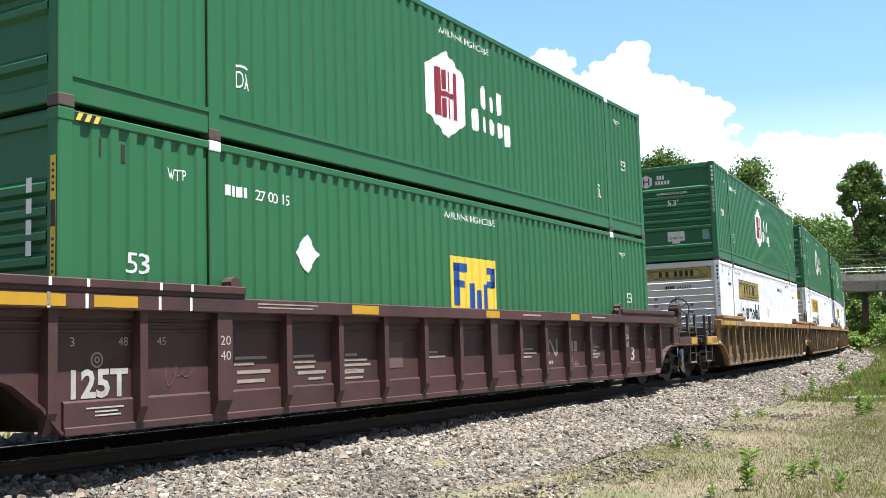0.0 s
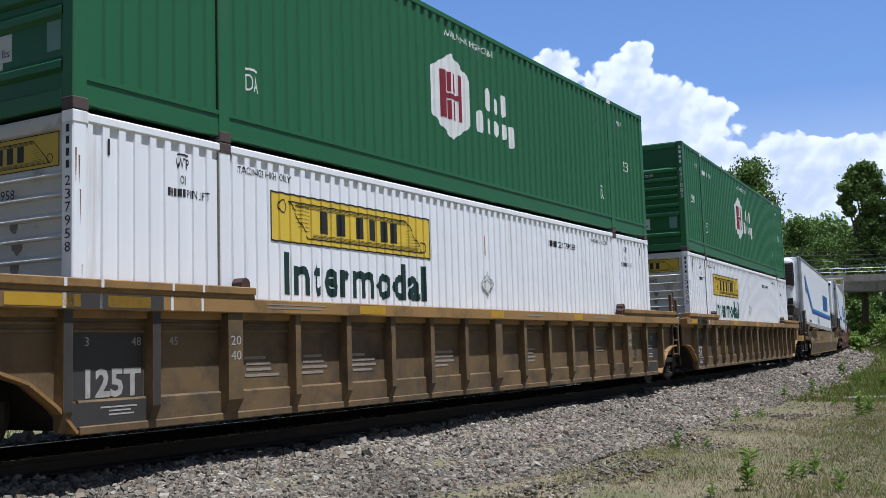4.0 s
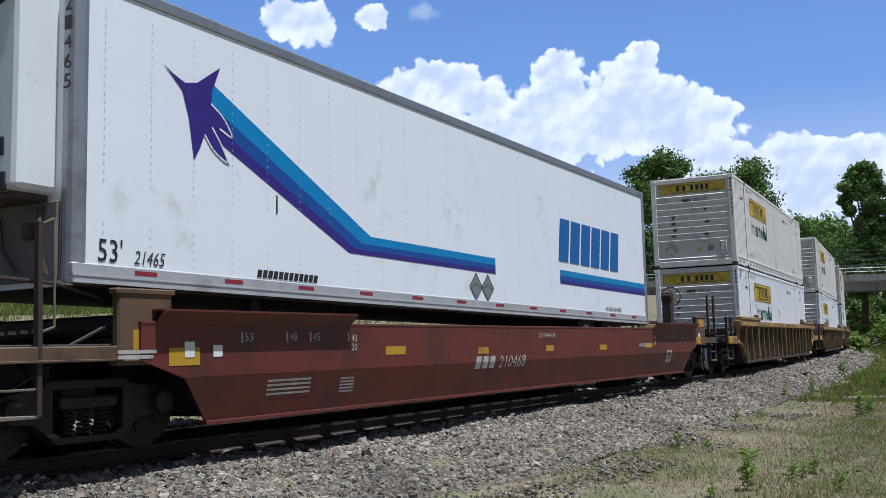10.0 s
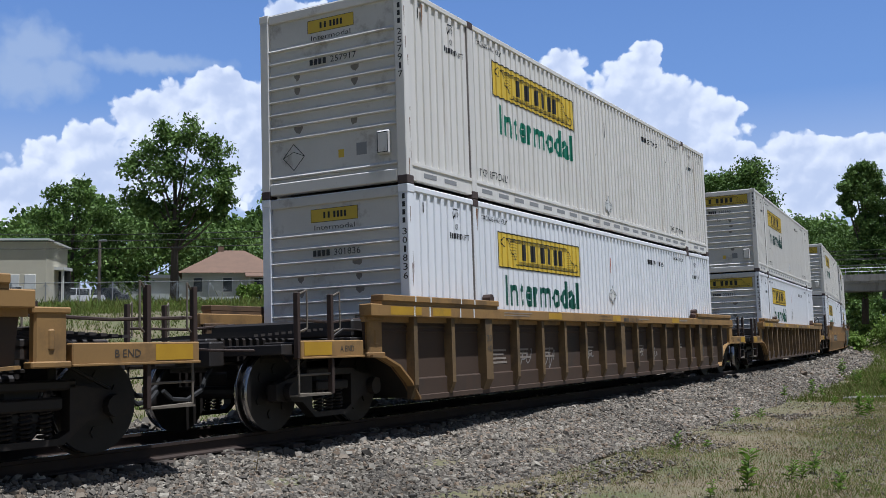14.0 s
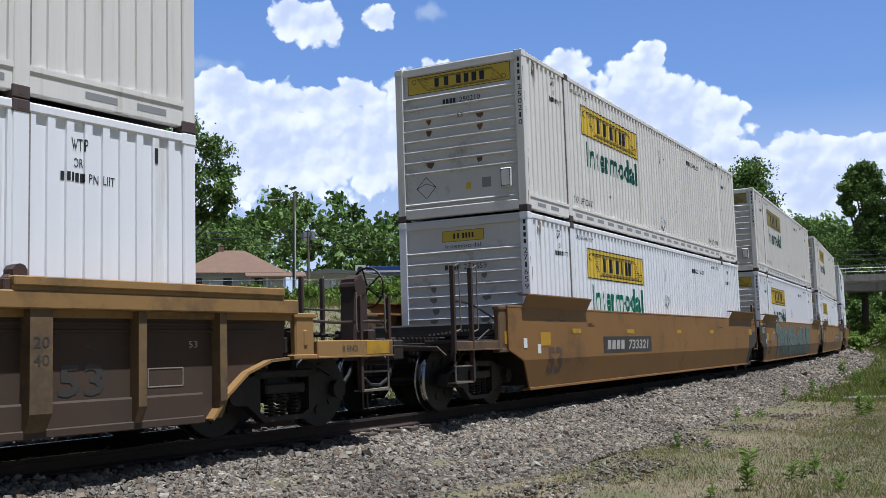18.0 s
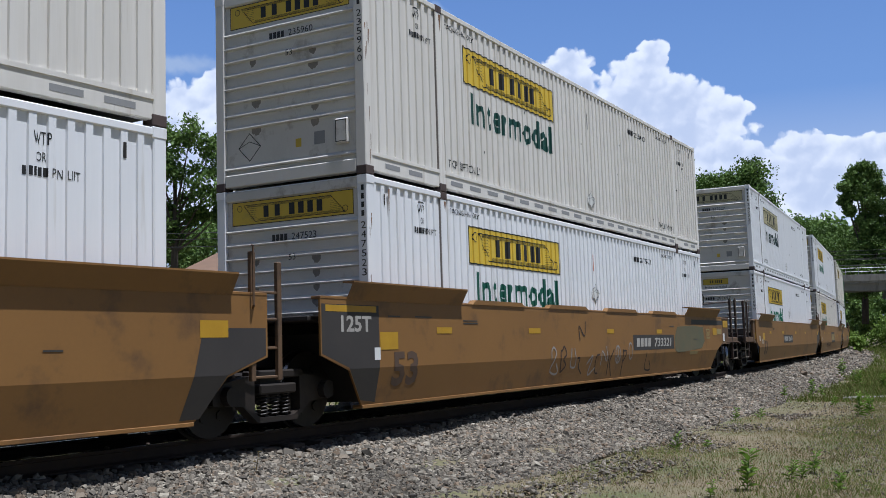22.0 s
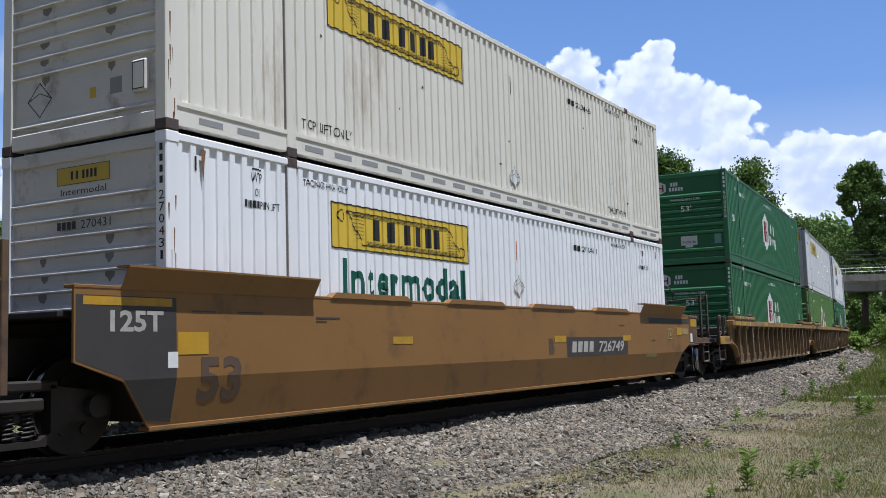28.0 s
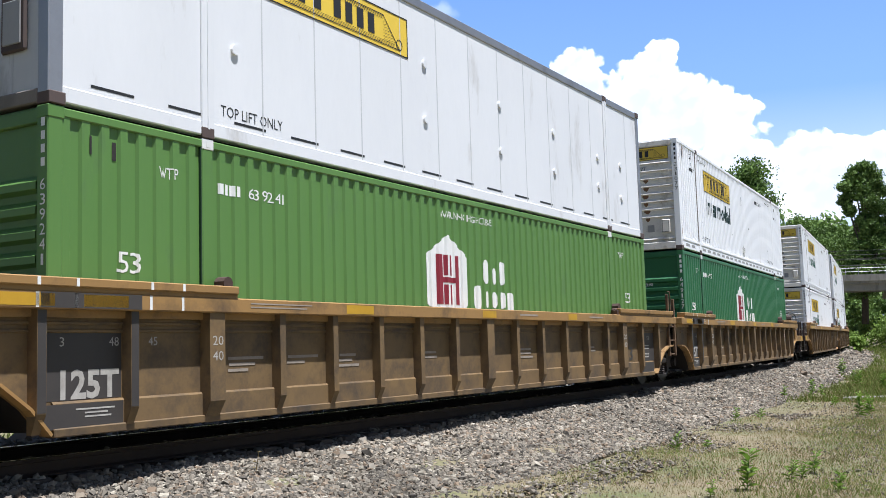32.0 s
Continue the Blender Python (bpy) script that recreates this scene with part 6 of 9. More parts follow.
M["palewash"] = mat("pale_tan_spray_haze", (0.215, 0.165, 0.085), (0.17, 0.125, 0.06), 0.8, scale=3)


SPRAY = [(10.38, 0.38), (10.4, 0.7), (10.66, 0.75), (10.67, 0.87), (10.45, 1.0), (10.72, 1.12), (11.0, 1.15), (11.43, 1.18), (11.9, 1.09), (11.92, 1.01), (12.15, 0.93), (11.96, 0.77), (11.91, 0.64), (12.0, 0.48), (12.01, 0.27), (11.11, 0.27)]
painted("spray_patch", M["pinkish"], x, ("epink",), plate_side(0.003), [soft_path(SPRAY, True)[:-1]], label="dull pink sprayed patch")
painted("spray_edge", M["limespray"], x, ("epinke",), plate_side(0.002), line(soft_path(SPRAY, True), 0.07))
painted("spray_line", M["darkspray"], x, ("eline",), plate_side(0.0045), line(soft_path(SPRAY, True), 0.024))
for i, pts in enumerate([[(10.72, 0.78), (11.0, 0.9), (11.3, 0.88), (11.3, 0.79), (11.55, 0.79), (11.65, 0.88), (11.84, 0.9), (11.92, 0.8), (11.86, 0.67), (11.73, 0.65)], [(11.37, 0.62), (11.21, 0.46), (11.02, 0.43), (11.12, 0.34), (11.65, 0.52), (11.76, 0.53)], [(10.82, 0.66), (10.95, 0.68), (11.07, 0.73)], [(12.29, 0.84), (12.32, 0.99), (12.51, 1.04), (12.67, 0.97), (12.68, 0.8)], [(13.16, 0.95), (13.26, 1.03), (13.49, 1.08)], [(13.18, 0.82), (13.15, 0.59)], [(13.54, 1.05), (13.53, 0.76), (13.45, 0.57)], [(13.83, 1.06), (13.85, 0.78), (13.74, 0.56)], [(14.05, 1.04), (14.07, 0.87), (14.3, 0.93)], [(14.39, 1.02), (14.48, 0.86), (14.62, 0.85), (14.66, 1.0)], [(14.81, 0.89), (14.93, 0.81), (15.04, 1.04)], [(14.16, 0.86), (14.2, 0.54)]]):
    painted("spray_line", M["darkspray"], x, ("eline", i), plate_side(0.0045), line(soft_path(pts), 0.022))
painted("spray_wash", M["palewash"], x, ("ewash",), plate_side(0.0022), [rect(14.25, 16.2, 0.74, 1.2, 0.1), rect(13.2, 13.7, 0.82, 1.12)])
stencil(x, "number", M["stencil_dark"], ("enum",), plate_side(0.005), letter_blocks(4.2, 4.75, 0.84, 1.04, 3, 0.0, 0.2), [("70525", 4.9, 0.84, 0.2, 0.95)])
for i, pts in enumerate(([(0.6, 1.1), (1.0, 1.12)], [(0.85, 1.12), (0.8, 0.42)], [(0.55, 0.42), (1.0, 0.42)], [(1.15, 0.36), (1.25, 1.1), (1.42, 0.7), (1.62, 1.1), (1.6, 0.34)], [(1.85, 0.4), (1.85, 1.1), (2.1, 1.05), (2.12, 0.8), (1.86, 0.74)], [(2.3, 0.36), (2.32, 1.1)], [(2.68, 1.05), (2.34, 0.74), (2.62, 0.4)])):
    painted("spray_stroke", M["stencil_faint"], x, ("imp", i), plate_side(0.004), line(soft_path(pts) if len(pts) > 2 else pts, 0.055))
chalk(x, 5, plate_side(0.004), 1, [(3.4, 0.5, 0.22), (3.9, 0.48, 0.22), (4.4, 0.5, 0.22)], "chalk", 0.02)
chalk(x, 6, plate_side(0.004), 1, [(6.9, 0.95, 0.15), (9.0, 0.95, 0.14)], "stencil_faint", 0.02)
x = car(F, smooth_car(M["red"], "oxide-red low well car with smooth plate sides", low=True))
smooth_marks(x, None, "", False, low=True, seed=7, yellow=((-0.94, -0.5, 0.82, 1.0), (3.0, 3.4, 0.83, 0.93), (5.6, 5.95, 0.83, 0.93), (8.14, 8.47, 0.83, 0.93), (10.69, 11.08, 0.82, 0.92), (13.38, 13.89, 0.83, 0.93), (17.32, 17.72, 0.88, 1.05)))
stencil(x, "stencil", M["stencil_light"], ("fmarks",), plate_side(0.005), letter_blocks(5.5, 6.2, 0.60, 0.79, 3, 0.25) + [rect(13.0, 13.6, 0.9, 0.92), rect(13.0, 13.5, 0.86, 0.88)] + [rect(u, u + 0.03, 1.04, 1.16) for u in (0.14, 0.92, 1.36, 2.14)] + [rect(0.6, 1.4, 0.60 - k * 0.05, 0.625 - k * 0.05) for k in range(4)] + [rect(2.0, 2.3, 0.58 - k * 0.04, 0.6 - k * 0.04) for k in range(5)] + [rect(-1.6, -1.1, 0.95, 0.985), rect(-1.6, -1.15, 0.9, 0.935)], [("53", 0.2, 1.06, 0.09, 0.14), ("48", 0.98, 1.06, 0.09, 0.14), ("45", 1.42, 1.06, 0.09, 0.14), ("40", 2.22, 1.04, 0.09, 0.12), ("20", 2.22, 0.93, 0.09, 0.12), ("210468", 6.3, 0.60, 0.19, 1.0, 0.25), ("210468", 7.85, 1.07, 0.085, 0.7), ("53", 14.86, 0.48, 0.27, 0.42, 0.2, 0.012), ("40", 14.0, 1.0, 0.1, 0.14), ("20", 14.0, 0.87, 0.1, 0.14), ("45", 14.85, 1.0, 0.09, 0.14), ("48", 15.45, 1.0, 0.09, 0.14), ("53", 16.1, 1.0, 0.09, 0.14)])
TILT = Matrix.Rotation(radians(0.95), 4, "Y")
for s, num, split, dz in ((E_, "18770", False, 0.0), (F, "21465", True, 0.07)):
    t = trailer("white refrigerated trailer with a sweeping blue stripe")
    (cooler_square if split else cooler_round)(t)
    trailer_paint(t, num, split, int(s))
    MOVERS.append((t, s, Matrix.Translation((-2.0, 0, 1.53 + dz)) @ TILT))
TAGS = ([(6.4, 1.02), (6.3, 0.98), (6.33, 1.08), (6.45, 1.13), (6.52, 1.02), (6.47, 0.92), (6.36, 0.86), (6.33, 0.8)], [(6.56, 0.9), (6.42, 0.84), (6.55, 0.8), (6.38, 0.72)], [(6.34, 0.66), (6.5, 0.72), (6.6, 0.7), (6.46, 0.6), (6.38, 0.56)],
        [(7.3, 0.93), (7.29, 1.0), (7.36, 1.08), (7.46, 1.07), (7.5, 0.97), (7.4, 0.92), (7.31, 0.9)], [(7.52, 0.86), (7.4, 0.8), (7.55, 0.77), (7.36, 0.7)], [(7.4, 0.66), (7.55, 0.68), (7.66, 0.62), (7.52, 0.58), (7.47, 0.55), (7.7, 0.57)])
for s, n0, low, up, up_front in ((G, "620189", ("233520", "big"), ("232627", "big"), 11), (H_, "620189", ("301836", "small"), ("257917", "small"), 12), (I_, "620189", ("233315", "big"), ("236140", "big"), 13)):
    x = car(s, ribbed_car(M["brown"], M["tan"], "grimy brown steel " + RL, brake=(False, s == I_), postpaint=M["tan_dull"]))
    ribbed_marks(x, False, False, int(s), n0 if s == I_ else "", s != G, "dark")
    stencil(x, "chord_number", M["stencil_dark"], ("cn", n0), plane_side(-1.5325), letter_blocks(8.21, 8.53, 1.385, 1.46, 4), [(n0 + "  A", 8.58, 1.385, 0.075, 0.83), ("NON-INTERCHANGE CAR", 6.78, 1.455, 0.032, 0.62), ("SEE EQUIPMENT REGISTER", 6.78, 1.395, 0.032, 0.68)])
    if s == G:
        for i, pts in enumerate(TAGS):
            painted("spray_stroke", M["chalk"], x, ("gtag", i), plane_side(-1.3655), line(soft_path(pts), 0.016))
    stack(s, jb(low[0], False, low[1], seed=up_front), jb(up[0], True, up[1], "offwhite", "inkdeep" if s != H_ else "inkbright", seed=up_front + 20, rusty=s == G, dull=""))
for s, f, r, plate, num in ((K, "coupler", "joint", (3.15, 6.31, 0.75, 1.08), "733321"), (L_, "joint", "joint", None, ""), (M_, "joint", "coupler", (9.97, 12.9, 0.78, 1.11), "733321")):
    x = car(s, smooth_car(M["ochre"], "ochre-brown well car with smooth plate sides" if s != L_ else "ochre-brown well car with teal graffiti letters", f, r, knobs=s == M_))
    smooth_marks(x, plate, num, True, s != K, r == "joint", False, int(s))
    if s == L_:
        fat_letters(x, [("T", 2.3, 0.3, 1.0, 1.22, 0.3), ("R", 3.15, 0.28, 0.95, 1.14, 0.27), ("O", 4.0, 0.3, 0.8, 1.12, 0.27), ("U", 4.75, 0.28, 0.85, 1.16, 0.26), ("S", 5.7, 0.27, 1.45, 1.2, 0.3), ("l", 6.95, 0.28, 0.75, 1.18, 0.34), ("a", 7.45, 0.28, 1.0, 1.05, 0.27), ("Y", 8.25, 0.27, 1.15, 1.18, 0.27), ("E", 9.15, 0.28, 0.95, 1.14, 0.28), ("R", 10.1, 0.28, 1.0, 1.14, 0.28), ("S", 11.1, 0.27, 1.8, 1.2, 0.32)])
        g = random.Random(8)
        tagged(painted("spray_dots", M["mintpaint"], x, ("fatdots",), plate_side(0.0025), [DIA(g.uniform(1.6, 13.2), g.uniform(0.75, 1.5), g.uniform(0.012, 0.022)) for _ in range(70)]), kind="stuff")
        stencil(x, "spray_number", M["chalk"], ("s148",), plate_side(0.006), [], [("#148", 1.02, 0.88, 0.26, 0.8)])
    if s == M_:
        stencil(x, "green_patch", M["greenwash"], ("mgreen",), plate_side(0.003), [[(13.0, 0.72), (13.3, 0.68), (15.3, 0.76), (15.6, 0.95), (15.5, 1.3), (14.6, 1.34), (13.2, 1.3), (12.95, 1.0)]])
        for i, (col, pts) in enumerate((("chalk", [(5.57, 0.69), (5.57, 0.84), (5.67, 0.91), (5.79, 0.81), (5.73, 0.7), (5.5, 0.47), (5.8, 0.4), (5.93, 0.46), (5.79, 0.6)]), ("darkspray", [(6.03, 0.46), (5.97, 0.82), (6.07, 0.83), (6.15, 0.93), (6.29, 0.76), (6.07, 0.68), (6.29, 0.56), (6.03, 0.44)]), ("chalk", [(6.51, 0.86), (6.43, 0.52), (6.75, 0.5), (6.65, 0.85)]), ("darkspray", [(6.79, 0.68), (6.91, 0.69), (6.85, 0.52), (7.05, 0.39)]), ("chalk", [(7.29, 0.56), (7.63, 0.78), (7.33, 0.29), (7.73, 0.47)]), ("darkspray", [(7.93, 0.73), (7.73, 0.71), (7.75, 0.37), (7.93, 0.36)]), ("chalk", [(8.03, 0.53), (8.05, 0.86), (8.39, 0.52), (8.33, 0.87)]), ("darkspray", [(8.45, 0.78), (8.45, 0.31)]), ("darkspray", [(8.75, 0.81), (8.49, 0.61), (8.71, 0.29)]), ("darkspray", [(9.31, 0.8), (9.29, 0.27)]), ("darkspray", [(9.29, 0.78), (9.57, 0.79), (9.33, 0.57)]), ("darkspray", [(6.93, 1.02), (6.87, 1.34), (7.19, 1.03), (7.23, 1.36)]), ("darkspray", [(10.83, 0.71), (10.75, 0.34), (11.27, 0.32), (11.05, 0.54)]))):
            painted("spray_stroke", M[col], x, ("mspray", i), plate_side(0.006), stroke(pts, 0.035) if len(pts) > 2 else line(pts, 0.035))
        painted("spray_ring", M["chalk"], x, ("mring",), plate_side(0.006), ring(8.99, 0.71, 0.19, 0.035, sx=0.85))
        painted("spray_ring", M["chalk"], x, ("mring2",), plate_side(0.006), ring(9.77, 0.77, 0.19, 0.04, sx=0.7))
        painted("spray_stroke", M["chalk"], x, ("mpeace",), plate_side(0.0064), line([(8.99, 0.88), (8.99, 0.54)], 0.03) + line([(8.99, 0.72), (8.88, 0.6)], 0.03) + line([(8.99, 0.72), (9.1, 0.6)], 0.03))
stack(K, jb("271659", False, "small", ink="inkbright", seed=31), jb("250210", True, "big", "offwhite", "inkgreen", seed=32, rusty=True))
stack(L_, jb("243749", False, "big", "white", "inkdeep", seed=33, rusty=False), jb("237743", True, "big", "offwhite", "inkdeep", seed=34, rusty=True, dull="dullsign"))
stack(M_, jb("247523", False, "big", seed=35), jb("235960", True, "big", "offwhite", "inkdeep", seed=36, dull=""))
for s, f, r, plate, num in ((N, "coupler", "joint", (5.0, 7.6, 0.80, 1.10), "728674"), (O_, "joint", "joint", (6.95, 9.55, 0.67, 1.25), ""), (P, "joint", "coupler", (9.85, 13.05, 0.71, 1.07), "726749")):
    x = car(s, smooth_car(M["ochre"], "ochre-brown well car with smooth plate sides", f, r, knobs=s == P))
    smooth_marks(x, plate, num, s != O_, s == P, r == "joint", False, int(s), s == O_, None if s == N else ((1.5, 1.94, 1.14, 1.23), (4.64, 5.12, 1.14, 1.23), (9.75, 10.19, 0.98, 1.1), (12.39, 12.88, 0.98, 1.1), (16.45, 16.85, 1.1, 1.28)) if s == O_ else ((0.0, 0.44, 0.93, 1.16), (4.0, 4.5, 1.0, 1.1), (9.3, 9.82, 0.98, 1.1), (12.79, 13.27, 0.99, 1.1), (16.45, 16.85, 1.1, 1.28)))
    if s == P:
        stencil(x, "stencil", M["darkgrey53"], ("pb",), plate_side(0.0047), [], [("B", 9.05, 0.79, 0.25, 0.24, 0, 0.02)])
    if s == O_:
        chalk(x, 12, plate_side(0.004), 1, [(3.6, 0.6, 0.2), (4.4, 0.62, 0.22), (5.2, 0.55, 0.2), (6.0, 0.6, 0.2)], "darkspray", 0.05)
stack(N, jb("282699", False, "small", ink="inkbright", seed=41), jb("242227", True, "big", "white", "inkdark", seed=42, dull="palesign"))
stack(O_, jb("244141", False, "big", "offwhite", "inkbright", seed=43), jb("252270", True, "big", "white", "inkbright", seed=44))
stack(P, jb("270431", False, "small", ink="inkgreen", seed=45), jb("253446", True, "big", "cream_white", "inkgreen", words=False, seed=46))
for s, f, r in ((Q, "coupler", "joint"), (R, "joint", "joint"), (S, "joint", "coupler"), (T, "coupler", "joint"), (U, "joint", "joint"), (V, "joint", "coupler")):
    x = car(s, ribbed_car(M["tan_dull"], M["tan"], "tan steel " + RL, f, r))
    ribbed_marks(x, s in (R, S, U, V), s in (R, S, U, V), int(s), rear_panel=r == "joint")
stack(Q, hub("649533"), hub("504555"))
stack(R, hub("639241", label="faded light green corrugated container with a badge", paint="lime"), smooth_container("white flat-sided insulated container with yellow signs"))
stack(S, hub("649127"), jb("231077", True, "big", "white", "inkdark", seed=51, rusty=True))
for i, s in enumerate((T, U, V)):
    stack(s, jb("24461%d" % i, seed=60 + i), jb("25813%d" % i, True, seed=70 + i))
# ---------------- ground, track ----------------
def terrain(x, y):
    """Height of the ground at places given as arrays."""
    s, lat = along(x, y)
    z = np.full(len(s), -0.62)
    z = np.where(lat < 3.2, -0.62 + 0.26 * np.clip((3.2 - lat) / 1.55, 0, 1), z)
    z = z + 0.03 * np.sin(x * 1.3 + y * 0.6) * np.sin(y * 1.1 - x * 0.4) * (lat > 3.3)
    back = np.clip((-lat - 4.5) / 13, 0, 1)
    back = back * back * (3 - 2 * back)
    z = np.where(lat < -1.6, -0.34 - 0.24 * np.clip((-lat - 1.7) / 1.5, 0, 1), z)
    z = np.where(lat < -4.5, -0.54 + back * (1.15 + 0.045 * np.clip(y, 0, 150)), z)
    bank = np.clip((lat - 6.5) / 9, 0, 1) * np.clip((s - 12) / 40, 0, 1)
    z = z + bank * 3.2
    return z


def grid_mesh(name, xs, ys, material):
    X, Y = np.meshgrid(xs, ys)
    z = terrain(X.ravel(), Y.ravel())
    co = np.stack([X.ravel(), Y.ravel(), z], 1)
    nx, ny = len(xs), len(ys)
    idx = np.arange(nx * ny).reshape(ny, nx)
    faces = np.stack([idx[:-1, :-1], idx[:-1, 1:], idx[1:, 1:], idx[1:, :-1]], -1).reshape(-1, 4)
    me = bpy.data.meshes.new(name)
    me.from_pydata(co.tolist(), [], faces.tolist())
    me.materials.append(material)
    me.polygons.foreach_set("use_smooth", [True] * len(me.polygons))
    return me


M["soil"] = mat("dry_soil_and_grass", (0.215, 0.168, 0.105), (0.13, 0.108, 0.066), 0.95, scale=1.3, fine=34, bump=0.8, dirt=(0.085, 0.105, 0.032), dirt_amount=0.58, dirt_scale=0.6)
xs = np.concatenate([np.linspace(-1500, -120, 14), np.linspace(-110, -14, 80), np.linspace(-13, 20, 150), np.linspace(21, 130, 90), np.linspace(140, 1500, 14)])
ys = np.concatenate([np.linspace(-1000, -40, 10), np.linspace(-35, -2, 24), np.linspace(-1, 45, 160), np.linspace(46, 180, 110), np.linspace(190, 3000, 16)])
tagged(new("ground", grid_mesh("ground", xs, ys, M["soil"])), "dry grass and soil ground beside the track", "ground", kind="structure")


def ribbon(name, sections, s0, s1, step, material, label, category):
    """A bar swept along the track; sections are (lat, z)."""
    ss = np.arange(s0, s1 + step / 2, step)
    verts, faces = [], []
    n = len(sections)
    for s in ss:
        for lat, z in sections:
            p = beside(s, lat)
            verts.append((p.x, p.y, z + lat * math.tan(radians(CANT))))
    for i in range(len(ss) - 1):
        for j in range(n):
            k = (j + 1) % n
            faces.append((i * n + j, i * n + k, (i + 1) * n + k, (i + 1) * n + j))
    me = bpy.data.meshes.new(name)
    me.from_pydata(verts, [], faces)
    me.materials.append(material)
    ob = new(name, me)
    return tagged(ob, label, category, kind="structure")


RAIL = [(-0.07, -0.172), (0.07, -0.172), (0.07, -0.155), (0.012, -0.135), (0.012, -0.045), (0.036, -0.035), (0.036, -0.004), (-0.036, -0.004), (-0.036, -0.035), (-0.012, -0.045), (-0.012, -0.135), (-0.07, -0.155)]
for nm, o in (("rail_near", 0.754), ("rail_far", -0.754)):
    r = ribbon(nm, [(o + a, z) for a, z in RAIL], -60, 200, 2.0, M["rail"], "rusty steel rail on timber sleepers", "rail")
    h_ = ribbon("rail_head", [(o - 0.03, -0.003), (o + 0.03, -0.003), (o + 0.028, 0.0), (o - 0.028, 0.0)], -60, 200, 2.0, M["railtop"], "polished running surface of a rail", "rail")
    h_.parent = r

# ---------------- the bridge over the track ----------------
M["concrete"] = mat("weathered_concrete", (0.30, 0.285, 0.26), (0.22, 0.21, 0.19), 0.9, scale=0.8, fine=14, bump=0.2, dirt=(0.12, 0.11, 0.10), dirt_amount=0.3, stretch=(1, 1, 0.3))
BR = Matrix.Translation((45.5, 128.0, 0)) @ Matrix.Rotation(radians(-17), 4, "Z")
bridge = tagged(new("road_bridge"), "concrete road bridge on square piers over the track", "bridge", kind="structure")
bridge.matrix_basis = BR
part("deck", lambda bm: (box(bm, -60, 70, 0, 9, 7.4, 8.0), box(bm, -60, 70, 0.3, 0.9, 6.5, 7.4), box(bm, -60, 70, 4, 4.6, 6.5, 7.4)), M["concrete"], bridge)
part("parapet", lambda bm: box(bm, -60, 70, -0.15, 0.1, 7.7, 8.5), M["concrete"], bridge)
for x in (9.2, 24.0, -12.0):
    part("pier", lambda bm: (box(bm, x, x + 1.1, 0.6, 1.7, -1, 6.0), box(bm, x - 0.25, x + 1.35, 0.2, 8.6, 5.7, 6.5)), M["concrete"], bridge)
# ---------------- sleepers and ballast ----------------
def ground_z(x, y):
    return float(terrain(np.array([x]), np.array([y]))[0])


sleepers = tagged(new("sleepers"), "weathered timber sleepers bedded in ballast", "sleepers", kind="structure")
_tie = mesh_of("sleeper", lambda bm: box(bm, -0.11, 0.11, -1.02, 1.2, -0.32, -0.175, 0.012), M["tie"])
for i in range(190):
    s = -26 + i * 0.52
    ob = new("sleeper", _tie)
    ob.parent = sleepers
    h = float(np.interp(s, _G, _H))
    ob.matrix_basis = Matrix.Translation(centre(s)) @ Matrix.Rotation(h + random.uniform(-0.01, 0.01), 4, "Z") @ Matrix.Rotation(-radians(CANT), 4, "X")


def island_material(name, tones, rough=0.9, translucent=0.0, bump=0.0, spread=0.0):
    """Many small pieces, each in one of several tones."""
    m = bpy.data.materials.new(name)
    m.use_nodes = True
    n, l = m.node_tree.nodes, m.node_tree.links
    p = n["Principled BSDF"]
    p.inputs["Roughness"].default_value = rough
    p.inputs["Specular IOR Level"].default_value = 0.25
    g = n.new("ShaderNodeNewGeometry")
    r = n.new("ShaderNodeValToRGB")
    r.color_ramp.interpolation = "LINEAR"
    e = r.color_ramp.elements
    e[0].position, e[0].color = 0.0, (*tones[0], 1)
    e[1].position, e[1].color = 1.0, (*tones[-1], 1)
    for i, c in enumerate(tones[1:-1], 1):
        k = e.new(i / (len(tones) - 1))
        k.color = (*c, 1)
    l.new(g.outputs["Random Per Island"], r.inputs[0])
    tc = n.new("ShaderNodeTexCoord")
    nz = n.new("ShaderNodeTexNoise")
    nz.inputs["Scale"].default_value, nz.inputs["Detail"].default_value = spread or 0.6, 3
    l.new(tc.outputs["Object"], nz.inputs["Vector"])
    hs = n.new("ShaderNodeHueSaturation")
    mr = n.new("ShaderNodeMapRange")
    mr.inputs["From Min"].default_value, mr.inputs["From Max"].default_value = 0.3, 0.7
    mr.inputs["To Min"].default_value, mr.inputs["To Max"].default_value = 0.72, 1.25
    l.new(nz.outputs["Fac"], mr.inputs["Value"])
    l.new(mr.outputs[0], hs.inputs["Value"])
    l.new(r.outputs[0], hs.inputs["Color"])
    l.new(hs.outputs[0], p.inputs["Base Color"])
    if translucent:
        t = n.new("ShaderNodeBsdfTranslucent")
        l.new(hs.outputs[0], t.inputs["Color"])
        mx = n.new("ShaderNodeMixShader")
        mx.inputs[0].default_value = translucent
        l.new(p.outputs[0], mx.inputs[1])
        l.new(t.outputs[0], mx.inputs[2])
        l.new(mx.outputs[0], n["Material Output"].inputs["Surface"])
    return m


M["stones"] = island_material("mixed_grey_ballast_stones", [(0.045, 0.040, 0.033), (0.15, 0.132, 0.106), (0.225, 0.195, 0.155), (0.08, 0.071, 0.059), (0.27, 0.238, 0.189), (0.20, 0.148, 0.103), (0.065, 0.059, 0.050), (0.165, 0.146, 0.120), (0.36, 0.325, 0.262)], 0.9, spread=0.5)


